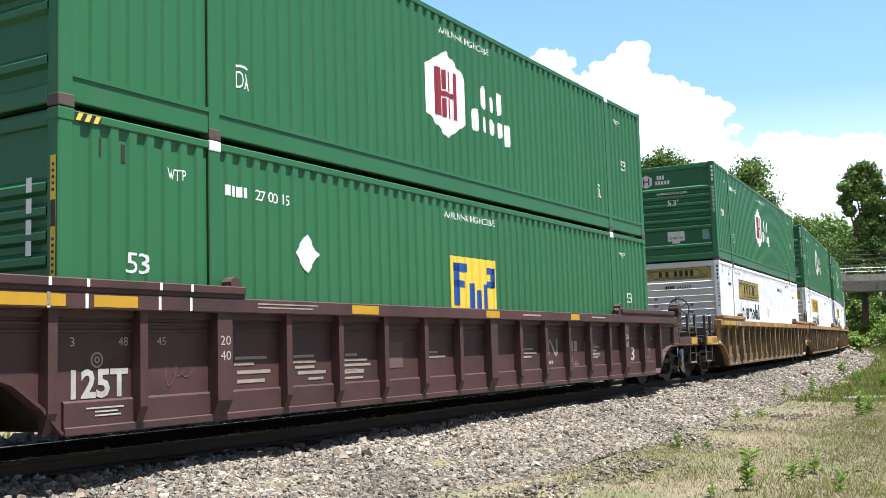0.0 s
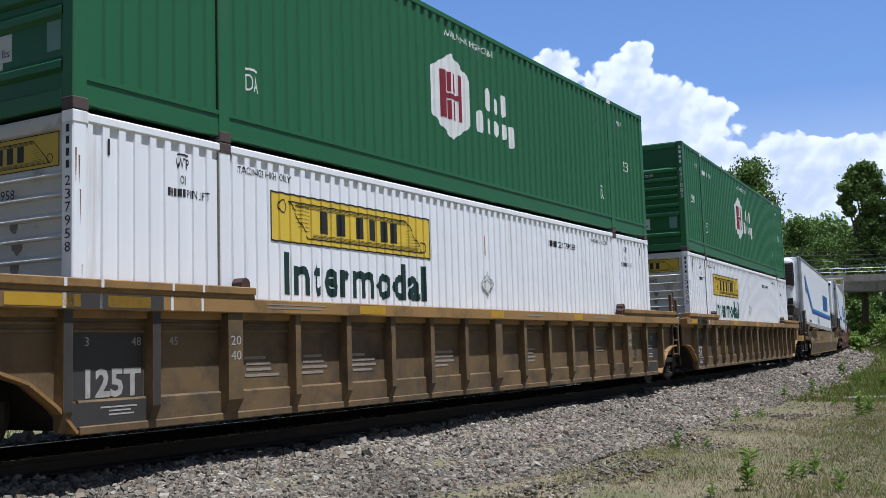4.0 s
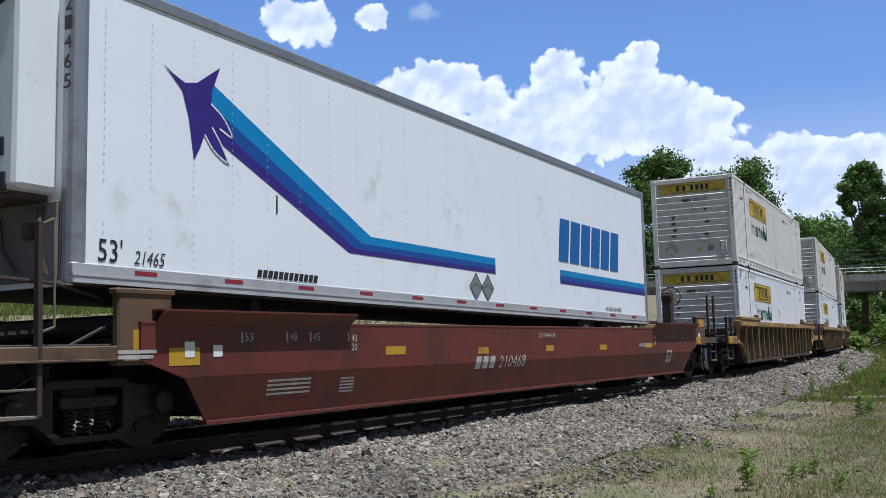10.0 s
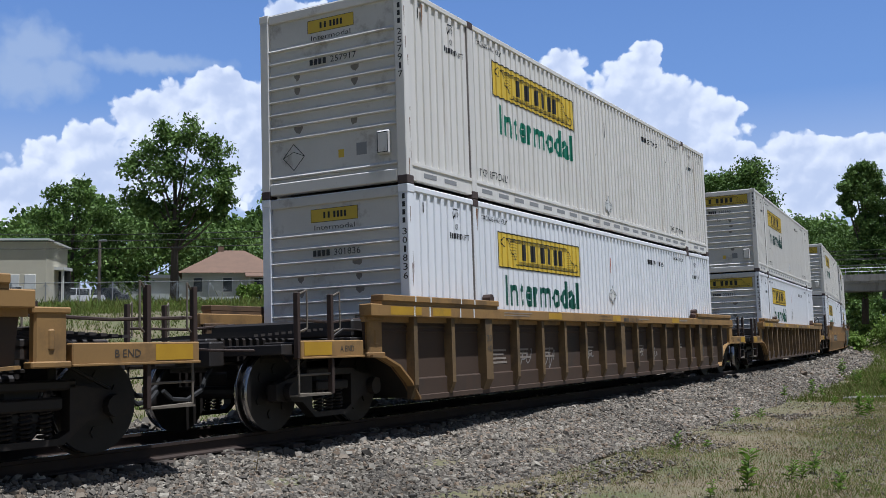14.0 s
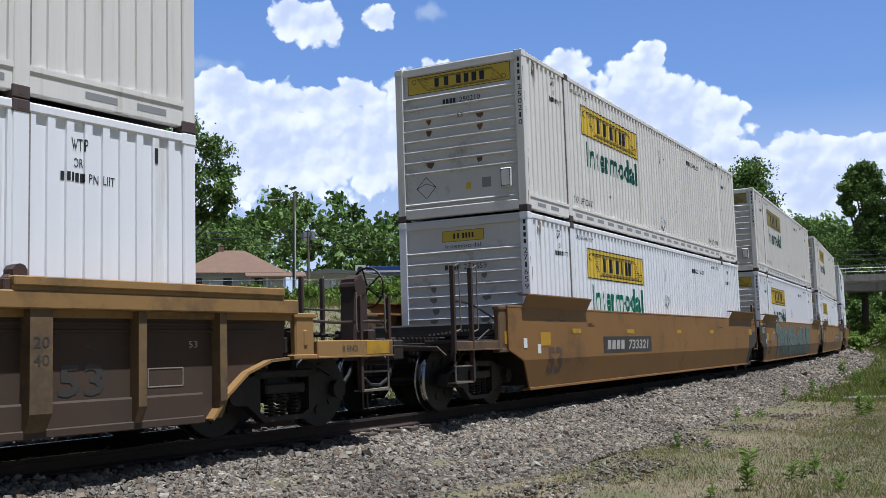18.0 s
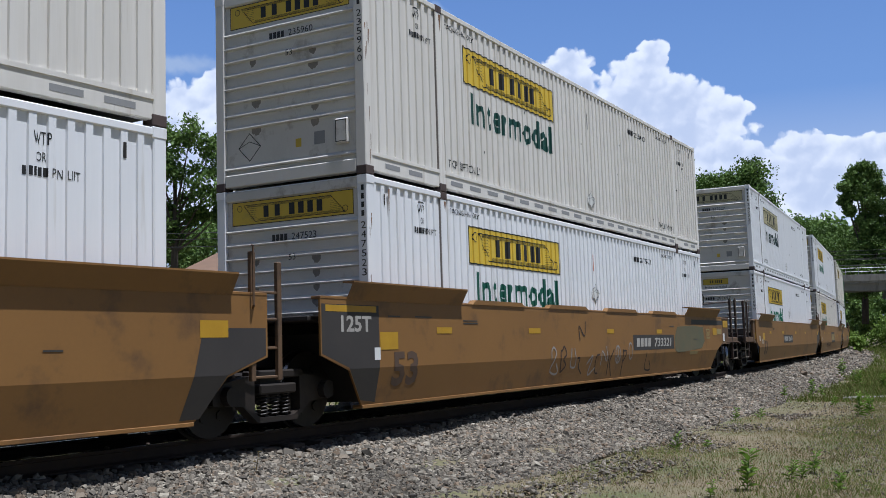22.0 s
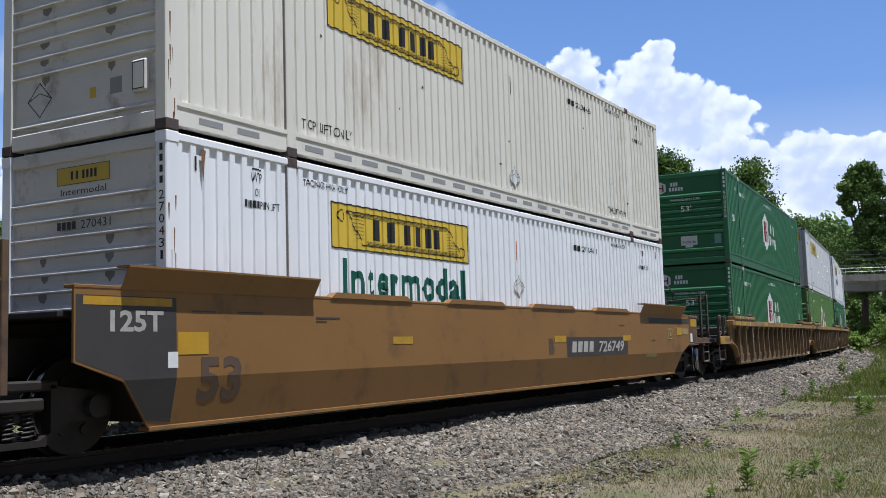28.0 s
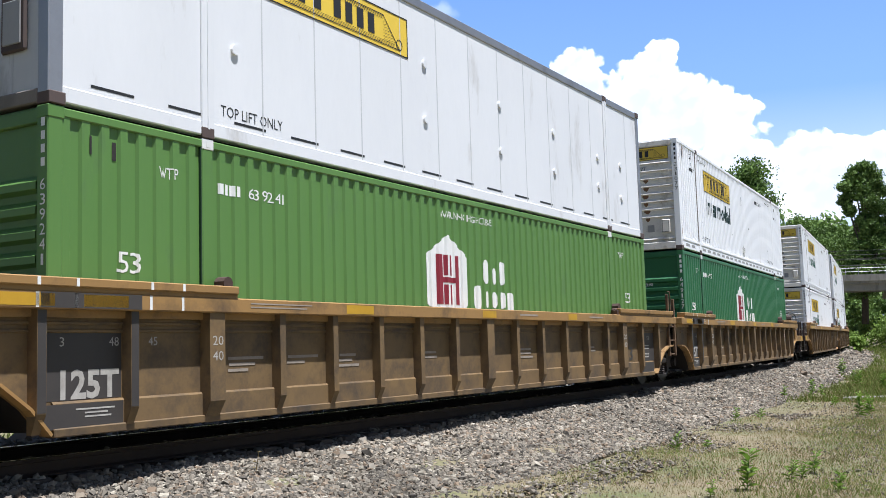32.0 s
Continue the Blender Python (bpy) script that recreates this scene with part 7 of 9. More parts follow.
def mesh_from(name, co, tri, material, smooth=False):
    me = bpy.data.meshes.new(name)
    nf, k = tri.shape
    me.vertices.add(len(co))
    me.vertices.foreach_set("co", np.ascontiguousarray(co, dtype=np.float32).ravel())
    me.loops.add(nf * k)
    me.loops.foreach_set("vertex_index", tri.astype(np.int32).ravel())
    me.polygons.add(nf)
    me.polygons.foreach_set("loop_start", np.arange(nf, dtype=np.int32) * k)
    me.polygons.foreach_set("use_smooth", np.full(nf, smooth))
    me.update(calc_edges=True)
    me.materials.append(material)
    return me


CHIP = np.array([(math.cos(k * math.pi / 2) * 1.1, math.sin(k * math.pi / 2) * 1.1, -0.62) for k in range(4)] + [(math.cos(k * math.pi / 2 + 0.79) * 0.95, math.sin(k * math.pi / 2 + 0.79) * 0.95, 0.62) for k in range(4)])
CHIP_F = np.array([(0, 2, 1), (0, 3, 2), (4, 5, 6), (4, 6, 7)] + [q for k in range(4) for q in ((k, (k + 1) % 4, 4 + k), ((k + 1) % 4, 4 + (k + 1) % 4, 4 + k))])
rng = np.random.default_rng(7)


def scatter_stones(n, s0, s1, l0, l1, size, zf):
    s, lat = rng.uniform(s0, s1, n), rng.uniform(l0, l1, n)
    h = np.interp(s, _G, _H)
    x = np.interp(s, _G, _X) + np.sin(h) * lat
    y = np.interp(s, _G, _Y) - np.cos(h) * lat
    r = size * rng.lognormal(0, 0.32, n)
    z = zf(s, lat) + r * rng.uniform(-0.2, 0.7, n)
    base = CHIP[None] * rng.uniform(0.6, 1.2, (n, 8, 3))
    base = base * np.stack([rng.uniform(0.8, 1.35, n), rng.uniform(0.7, 1.1, n), rng.uniform(0.6, 1.0, n)], 1)[:, None, :]
    a, b = rng.uniform(0, 6.28, n), rng.uniform(-1.1, 1.1, n)
    ca, sa, cb, sb = np.cos(a)[:, None], np.sin(a)[:, None], np.cos(b)[:, None], np.sin(b)[:, None]
    X, Y, Z = base[..., 0], base[..., 1], base[..., 2]
    Y, Z = Y * cb - Z * sb, Y * sb + Z * cb
    X, Y = X * ca - Y * sa, X * sa + Y * ca
    co = np.stack([X * r[:, None] + x[:, None], Y * r[:, None] + y[:, None], Z * r[:, None] + z[:, None]], -1).reshape(-1, 3)
    f = (CHIP_F[None] + (np.arange(n) * 8)[:, None, None]).reshape(-1, 3)
    return co, f


def shoulder(s, lat):
    top = -0.265 + 0.10 * np.clip((s + 2) / 12, 0, 1) + 0.06 * np.clip((s - 10) / 20, 0, 1)
    near = top + (-0.62 - top) * np.clip((lat - 1.2) / 2.05, 0, 1)
    mid = np.where(lat < 1.16, -0.195 + (near + 0.195) * np.clip((lat - 0.92) / 0.24, 0, 1), near)
    far = np.where(lat < -1.0, np.where(lat < -1.25, -0.10, -0.23 + 0.13 * np.clip((-1.0 - lat) / 0.25, 0, 1)) - 0.46 * np.clip((-lat - 2.5) / 1.1, 0, 1), mid)
    return far + 0.02 * np.sin(s * 2.1 + lat * 3) + 0.02 * np.sin(s * 0.7 - lat * 5)


pieces = [scatter_stones(78000, -12.5, 4, 0.95, 3.4, 0.0215, shoulder), scatter_stones(5000, -13, 8, 2.8, 4.6, 0.022, shoulder), scatter_stones(6000, -8, 12, 3.2, 7.5, 0.012, lambda s, lat: np.full(len(s), -0.615)),
          scatter_stones(46000, 4, 22, 0.95, 3.35, 0.0265, shoulder), scatter_stones(26000, 22, 60, 1.15, 3.3, 0.042, shoulder),
          scatter_stones(7000, 60, 150, 1.1, 3.6, 0.085, shoulder), scatter_stones(9000, -16, 12, -1.25, 1.2, 0.034, shoulder),
          scatter_stones(5000, 12, 60, -1.25, 1.2, 0.06, shoulder), scatter_stones(7000, -16, 30, -3.4, -1.25, 0.045, shoulder), scatter_stones(9000, -30, -12.5, -3.4, 3.4, 0.05, shoulder)]
co, fs, o = [], [], 0
for c_, f_ in pieces:
    co.append(c_), fs.append(f_ + o)
    o += len(c_)
tagged(new("ballast_stones", mesh_from("ballast_stones", np.concatenate(co), np.concatenate(fs), M["stones"])), "crushed grey ballast stones heaped along the track", "ballast", kind="stuff")

# the bed that the stones lie on
ss = np.arange(-60, 200, 1.0)
lats = np.array([-3.7, -3.6, -3.1, -2.5, -1.8, -1.25, -1.0, 0, 0.95, 1.02, 1.45, 2.0, 2.4, 2.8, 3.2, 3.45])
S2, L2 = np.meshgrid(ss, lats, indexing="ij")
hh = np.interp(S2, _G, _H)
bx, by = np.interp(S2, _G, _X) + np.sin(hh) * L2, np.interp(S2, _G, _Y) - np.cos(hh) * L2
bz = shoulder(S2, L2) - 0.012
bz[:, 0] -= 0.3
bz[:, -1] -= 0.3
idx = np.arange(bx.size).reshape(bx.shape)
q4 = np.stack([idx[:-1, :-1], idx[:-1, 1:], idx[1:, 1:], idx[1:, :-1]], -1).reshape(-1, 4)
tagged(new("ballast_bed", mesh_from("ballast_bed", np.stack([bx.ravel(), by.ravel(), bz.ravel()], 1), q4, M["ballast"], True)), "packed grey ballast bed under the rails", "ballast", kind="structure")

# ---------------- grass and weeds ----------------
M["grass"] = island_material("green_grass_blades", [(0.080, 0.129, 0.021), (0.131, 0.184, 0.030), (0.140, 0.157, 0.043), (0.100, 0.151, 0.024), (0.151, 0.147, 0.043), (0.080, 0.120, 0.017)], 0.8, 0.35, spread=0.35)
M["drygrass"] = island_material("dry_grass_blades", [(0.250, 0.197, 0.101), (0.320, 0.256, 0.138), (0.190, 0.172, 0.068), (0.281, 0.216, 0.120), (0.150, 0.152, 0.050)], 0.9, 0.25, spread=0.35)
M["weed"] = island_material("bright_green_weed_leaves", [(0.114, 0.218, 0.027), (0.190, 0.286, 0.045), (0.142, 0.245, 0.036)], 0.6, 0.35)
M["dryweed"] = island_material("dry_brown_weed", [(0.16, 0.12, 0.06), (0.22, 0.17, 0.08)], 0.9, 0.2)


def blades(x, y, z, height, width, lean):
    n = len(x)
    a, t = rng.uniform(0, 6.28, n), rng.uniform(0, 6.28, n)
    dx, dy = np.cos(a) * width, np.sin(a) * width
    lx, ly = np.cos(t) * lean * height, np.sin(t) * lean * height
    p0, p1 = np.stack([x - dx, y - dy, z], 1), np.stack([x + dx, y + dy, z], 1)
    p2 = np.stack([x + lx, y + ly, z + height], 1)
    return np.stack([p0, p1, p2], 1).reshape(-1, 3), np.arange(n * 3).reshape(-1, 3)


def grass_patch(n_tufts, per, s0, s1, l0, l1, h, w, keep):
    s, lat = rng.uniform(s0, s1, n_tufts), rng.uniform(l0, l1, n_tufts)
    ok = keep(s, lat)
    s, lat = s[ok], lat[ok]
    hh = np.interp(s, _G, _H)
    x, y = np.interp(s, _G, _X) + np.sin(hh) * lat, np.interp(s, _G, _Y) - np.cos(hh) * lat
    x, y = np.repeat(x, per) + rng.normal(0, 0.05 + h * 0.25, len(x) * per), np.repeat(y, per) + rng.normal(0, 0.05 + h * 0.25, len(y) * per)
    z = terrain(x, y) - 0.02
    return blades(x, y, z, h * rng.lognormal(-0.1, 0.45, len(x)), w * rng.uniform(0.6, 1.3, len(x)), 0.55)


def patchy(edge):
    def f(s, lat):
        v = np.sin(s * 0.9 + lat * 0.7) + np.sin(s * 0.37 - lat * 1.3 + 1) + np.sin(lat * 2.1 + s * 0.2)
        cover = np.clip((lat - edge) / 2.6, 0.06, 1.0) + 0.16 * v
        return rng.uniform(0, 1, len(s)) < cover
    return f


def grass_object(gp, name, label, material):
    co, fs, o = [], [], 0
    for c_, f_ in gp:
        co.append(c_), fs.append(f_ + o)
        o += len(c_)
    tagged(new(name, mesh_from(name, np.concatenate(co), np.concatenate(fs), M[material])), label, "grass", kind="stuff")


everywhere = lambda s, lat: np.full(len(s), True)
grass_object([grass_patch(30000, 9, -6, 12, 3.5, 13, 0.045, 0.0045, patchy(2.4)), grass_patch(9000, 7, -26, -6, 3.5, 15, 0.06, 0.008, patchy(2.4)), grass_patch(8000, 7, 12, 45, 3.3, 14, 0.09, 0.010, patchy(2.2))],
             "dry_grass", "short dry tan grass on gravelly soil", "drygrass")
grass_object([grass_patch(30000, 9, -6, 12, 3.5, 13, 0.05, 0.0055, patchy(4.6)), grass_patch(15000, 7, 12, 45, 3.2, 14, 0.14, 0.013, patchy(2.4)),
              grass_patch(6500, 6, 45, 140, 3.2, 26, 0.3, 0.03, patchy(2.0)), grass_patch(32000, 6, -30, 60, -30, -5, 0.13, 0.016, everywhere),
              grass_patch(20000, 7, -20, 140, -90, -25, 0.26, 0.07, everywhere)],
             "green_grass", "patchy green grass beside the ballast", "grass")


def leaf_cloud(n, centres, radii, size, flatten=0.8):
    """Leaf quads set at random through a cluster of rounded clumps, denser at their skins."""
    m = len(centres) * 14
    ci = np.arange(m) % len(centres)
    sd = rng.normal(0, 1, (m, 3))
    sd /= np.linalg.norm(sd, axis=1)[:, None]
    rad = np.array(radii)
    sub = np.array(centres)[ci] + sd * (rad[ci] * rng.uniform(0.35, 1.05, m))[:, None] * np.array([1, 1, flatten])
    k = rng.integers(0, m, n)
    d = rng.normal(0, 1, (n, 3))
    p = sub[k] + d * (rad[ci[k]] * 0.24)[:, None] * np.array([1, 1, 0.75])
    d /= np.linalg.norm(d, axis=1)[:, None]
    a = rng.normal(0, 1, (n, 3)) + d * 0.4
    a /= np.linalg.norm(a, axis=1)[:, None]
    b = np.cross(a, rng.normal(0, 1, (n, 3)))
    b /= np.linalg.norm(b, axis=1)[:, None]
    sz = size * rng.uniform(0.5, 1.3, n)[:, None]
    q = np.stack([p - a * sz, p + b * sz * 0.55, p + a * sz, p - b * sz * 0.55], 1).reshape(-1, 3)
    return q, np.arange(n * 4).reshape(-1, 4)


M["leaf"] = island_material("dark_green_tree_leaves", [(0.06, 0.114, 0.026), (0.102, 0.174, 0.036), (0.144, 0.228, 0.054), (0.084, 0.144, 0.034), (0.174, 0.264, 0.066)], 0.6, 0.22, spread=0.25)
M["leaf_light"] = island_material("fresh_green_leaves", [(0.10, 0.17, 0.025), (0.16, 0.25, 0.04), (0.20, 0.29, 0.06), (0.13, 0.21, 0.03)], 0.6, 0.3, spread=0.3)
M["bark"] = mat("grey_brown_bark", (0.10, 0.08, 0.06), (0.06, 0.048, 0.038), 0.95, scale=3, fine=24, bump=0.6, stretch=(1, 1, 0.25))


def tapered(bm, a, b, r0, r1, seg=8):
    a, b = Vector(a), Vector(b)
    d = b - a
    bmesh.ops.create_cone(bm, cap_ends=True, segments=seg, radius1=r0, radius2=r1, depth=d.length, matrix=Matrix.LocRotScale((a + b) / 2, d.to_track_quat("Z", "Y"), None))


def tree(x, y, z, clumps, trunk_r, label, leaf=0.28, n=5000, material="leaf", fork=0.35, lean=0.0):
    """A tree: clumps are (dx, dy, height, radius) of the crown."""
    t = thing("tree", label, "tree", "trees behind the track", Matrix.Translation((x, y, z)))
    top = max(c[2] for c in clumps)

    def wood(bm):
        f = Vector((lean * 0.4, 0, top * fork))
        tapered(bm, (0, 0, -0.4), f, trunk_r, trunk_r * 0.72)
        tapered(bm, f, (lean, 0, top * 0.82), trunk_r * 0.7, trunk_r * 0.2)
        for dx, dy, hz, r in clumps:
            e = Vector((dx, dy, hz - r * 0.1))
            k = min(0.9, max(0.0, (hz * 0.55 - f.z) / max(0.1, top * 0.82 - f.z)))
            s0 = f.lerp(Vector((lean, 0, top * 0.82)), k)
            m_ = s0.lerp(e, 0.5) + Vector((0, 0, -0.06 * (e - s0).length))
            tapered(bm, s0, m_, trunk_r * 0.3, trunk_r * 0.2, 6)
            tapered(bm, m_, e, trunk_r * 0.2, trunk_r * 0.06, 6)
    part("trunk", wood, M["bark"], t)
    co, f = leaf_cloud(n, [(c[0], c[1], c[2]) for c in clumps], [c[3] for c in clumps], leaf)
    cr = new("crown", mesh_from("crown", co, f, M[material]))
    cr.parent = t
    return t


def clumps_in(n, w, z0, z1, r0, r1, seed, shape=1.0):
    """Random crown clumps inside an egg of half-width w between two heights."""
    g = np.random.default_rng(seed)
    out = []
    for _ in range(n):
        v = g.uniform(0, 1)
        half = w * (math.sin(math.pi * min(0.97, max(0.06, v ** shape)))) ** 0.6
        out.append((g.uniform(-half, half), g.uniform(-half, half) * 0.7, z0 + (z1 - z0) * v, g.uniform(r0, r1)))
    return out


def at_view(az, dist):
    """A ground place at an angle to the right of straight ahead, so many metres ahead."""
    x = dist * math.tan(radians(az))
    return x, dist, ground_z(x, dist)


AZ = lambda u: math.degrees(math.atan((u - 0.5) * 2 * math.tan(radians(46.33 / 2))))
DARK = "tall leafy tree with dark green crown on the rise"
x, y, z = at_view(AZ(0.196), 88)
tree(x, y, z, [(a * 0.8, b, c, d) for a, b, c, d in [(-4.2, 0, 9.2, 1.5), (-4.6, 0, 11.6, 1.5), (-2.6, 1, 13.4, 1.7), (-0.4, 0, 14.6, 1.6), (1.8, -1, 14.2, 1.7), (3.9, 0, 13.3, 1.5), (4.9, 0, 11.2, 1.5), (5.2, 1, 9.2, 1.3), (3.6, -1, 9.6, 1.5), (1.2, 0, 11.6, 1.8), (-1.4, -1, 10.8, 1.7), (-2.9, 0, 8.0, 1.2), (0.3, 1, 8.4, 1.5), (2.4, 0, 7.6, 1.2), (-0.6, 0, 6.0, 1.3), (4.6, 0, 7.6, 0.9)]], 0.42, DARK, 0.19, 14000, fork=0.3)
x, y, z = at_view(AZ(0.08), 96)
tree(x, y, z, [(-1.5, 0, 10.2, 1.1), (0.6, 0, 10.6, 1.2), (-2.8, 0, 8.2, 1.3), (0, 0, 8.2, 1.5), (2.6, 0, 8.8, 1.3), (3.8, 0, 7.0, 1.4), (-1.2, 0, 6.0, 1.6), (1.8, 0, 5.4, 1.8), (4.4, 0, 4.6, 1.7), (-3.4, 0, 4.6, 1.6), (0, 0, 3.4, 1.6)], 0.28, DARK, 0.2, 8000)
for u, dist, w, h, sd, n in ((0.13, 102, 4.5, 9, 3, 4500), (0.165, 108, 4, 8.5, 4, 4000), (0.235, 118, 5, 8.5, 5, 4500), (0.05, 120, 5, 9, 6, 4500)):
    x, y, z = at_view(AZ(u), dist)
    tree(x, y, z, clumps_in(14, w, 2, h, 1.4, 2.2, sd), 0.25, "bushy green tree by the fence", 0.26, n)
# the group behind the train further along
for u, dist, w, z0, z1, sd, n in ((0.755, 150, 6.0, 8, 27.0, 11, 11000), (0.800, 158, 4.6, 8, 26.0, 12, 8000), (0.846, 150, 2.6, 8, 26.0, 13, 6500), (0.72, 160, 7, 8, 22, 14, 6000), (0.875, 190, 7, 8, 21, 15, 6000), (0.91, 185, 8, 8, 21.5, 16, 6500), (0.94, 190, 7, 6, 17, 17, 5000), (0.60, 190, 8, 8, 20, 18, 5000), (0.65, 180, 8, 8, 21, 19, 5000)):
    x, y, z = at_view(AZ(u), dist)
    tree(x, y, 2.0, clumps_in(20, w, z0 * 0.5, z1 - 2, 2.0, 3.2, sd), 0.5, "broad dark green tree of the wood behind", 0.25, int(n * 3.2))
# the tall vine-hung tree by the bridge
x, y = 56.4, 139.0
tree(x, y, 3.0, [(-1.7, 0, 18.0, 1.3), (-0.6, 0, 19.6, 1.4), (0.8, 0, 20.3, 1.4), (2.0, 0, 19.0, 1.5), (3.4, 0, 17.4, 1.7), (0.4, 0, 18.0, 1.9), (-1.9, 0, 16.4, 1.1), (-1.3, 0, 15.0, 0.9), (1.8, 0, 15.8, 1.9), (4.2, 0, 14.8, 2.0), (0.9, 0, 13.4, 1.4), (4.8, 0, 12.4, 2.0), (1.4, 0, 11.0, 1.5), (2.2, 0, 8.8, 2.0), (5.0, 0, 9.4, 2.4), (0.6, 0, 6.5, 2.2), (4.0, 0, 6.0, 2.8), (7.5, 0, 8, 3.0), (7, 0, 12, 2.6), (9, 0, 5, 3), (0.3, 0, 12.2, 1.2), (0.2, 0, 10.0, 1.4), (0.0, 0, 8.0, 1.7), (2.6, 0, 13.0, 1.6), (3.0, 0, 10.8, 1.8), (-0.4, 0, 4.5, 1.8)], 0.5, "tall tree hung with dark green vines", 0.19, 60000, lean=0.8)


def bush(x, y, w, h, label, material="leaf_light", n=1400, leaf=0.14):
    z = ground_z(x, y)
    b = thing("bush", label, "bush", "bushes", Matrix.Translation((x, y, z)))
    part("stems", lambda bm: [tapered(bm, (0, 0, -0.1), (w * 0.6 * math.cos(a), w * 0.6 * math.sin(a), h * 0.7), 0.04, 0.012, 5) for a in (0.3, 1.5, 2.8, 4.0, 5.3)], M["bark"], b)
    cl = [(random.uniform(-w, w) * 0.6, random.uniform(-w, w) * 0.6, h * random.uniform(0.25, 0.8), min(w, h) * random.uniform(0.3, 0.5)) for _ in range(9)]
    co, f = leaf_cloud(n, [c[:3] for c in cl], [c[3] for c in cl], leaf)
    ob = new("leaves", mesh_from("leaves", co, f, M[material]))
    ob.parent = b


for bx_, by_, w, h, n in ((35.5, 78, 1.8, 3.4, 3000), (38.5, 84, 2.2, 4.0, 3000), (33.6, 86, 1.0, 1.2, 1200), (43, 110, 1.6, 1.8, 1500), (46.5, 118, 1.8, 2.0, 1500), (41, 96, 2.5, 3.5, 2500)):
    bush(bx_, by_, w, h, "bright green bush on the bank", n=n)
for bx_, by_, w, h in ((62.5, 152, 3.0, 6.5), (66.5, 153, 3.4, 7.0), (70, 151, 3.5, 7.5), (61.5, 158, 2.6, 6.0), (64.5, 160, 3.2, 8.0)):
    bush(bx_, by_, w, h, "tall dark green scrub beyond the bridge", "leaf", 3200, 0.3)
for u, dist, w, h in ((0.30, 74, 1.6, 1.3), (0.36, 76, 1.8, 1.5), (0.405, 74, 1.7, 1.4), (0.43, 77, 1.5, 1.6), (0.49, 75, 2.0, 1.6), (0.33, 70, 1.4, 1.0), (0.275, 78, 1.0, 1.5), (0.345, 82, 1.1, 1.6), (0.385, 80, 0.9, 1.2), (0.45, 84, 1.6, 2.0), (0.47, 80, 1.2, 1.4), (0.16, 84, 0.8, 0.9)):
    x, y, z = at_view(AZ(u), dist)
    bush(x, y, w, h, "rough green bush behind the fence")

# far woods on the hill
m = 1100
caz, cdist = rng.uniform(-27, 32, m), rng.uniform(170, 300, m)
top = 7.6 + 0.9 * np.sin(caz * 0.5 + 5.2) + 0.5 * np.sin(caz * 1.9) - np.clip(-caz - 19.5, 0, 4) * 0.35 - np.clip(caz + 1, 0, 18) * 0.10
cel = top * rng.uniform(0.12, 1.0, m) ** 0.55 - 0.5
crad = cdist * np.radians(rng.uniform(0.35, 0.75, m))
n = 115000
k = rng.integers(0, m, n)
az = caz[k]
dist = cdist[k]
gx = rng.normal(0, 1, (n, 3)) * 0.55 * crad[k][:, None]
fx, fy = dist * np.tan(np.radians(az)) + gx[:, 0], dist + gx[:, 1]
hz = dist / np.cos(np.radians(az)) * np.tan(np.radians(cel[k])) + gx[:, 2] * 0.75 - 3.0
a = rng.normal(0, 1, (n, 3))
a /= np.linalg.norm(a, axis=1)[:, None]
b = np.cross(a, rng.normal(0, 1, (n, 3)))
b /= np.linalg.norm(b, axis=1)[:, None]
sz = (dist / 200 * 0.62 * rng.uniform(0.6, 1.4, n))[:, None]
p = np.stack([fx, fy, hz + 4.0], 1)
co = np.stack([p - a * sz, p + b * sz * 0.6, p + a * sz, p - b * sz * 0.6], 1).reshape(-1, 3)
tagged(new("distant_woods", mesh_from("distant_woods", co, np.arange(n * 4).reshape(-1, 4), M["leaf"])), "wooded hillside of dark green trees", "woods", kind="stuff")


def weed(s, lat, h, seed, material="weed"):
    p = beside(s, lat)
    z = ground_z(p.x, p.y)
    g = random.Random(seed)
    w = thing("weed", "bright green upright weed in the dry grass" if material == "weed" else "dry brown weed stalk in the ballast", "weed", "weeds", Matrix.Translation((p.x, p.y, z)))
    part("stem", lambda bm: (tapered(bm, (0, 0, -0.03), (0.03, 0.01, h * 0.5), 0.008, 0.006, 5), tapered(bm, (0.03, 0.01, h * 0.5), (0.05, 0.0, h), 0.006, 0.002, 5)), M[material], w)

    def leaves(bm):
        count = int(16 + h * 60) if material == "weed" else 9
        for i in range(count):
            zz = h * (0.1 + 0.9 * (i + g.uniform(-0.4, 0.4)) / count)
            a, ln = i * 2.4 + g.uniform(-0.6, 0.6), (0.05 + 0.22 * h) * g.uniform(0.45, 1.35) * (1.1 - 0.45 * zz / h) * (1.0 if material == "weed" else 0.4)
            c = Vector((0.05 * zz / h, 0, zz))
            d = Vector((math.cos(a), math.sin(a), g.uniform(0.15, 1.1)))
            sdv = Vector((-math.sin(a), math.cos(a), g.uniform(-0.3, 0.3))) * ln * g.uniform(0.16, 0.3)
            v = [bm.verts.new(q) for q in (c, c + d * ln * 0.5 + sdv, c + d * ln + Vector((0, 0, -ln * 0.35)), c + d * ln * 0.5 - sdv)]
            bm.faces.new(v)
    part("leaves", leaves, M[material], w)


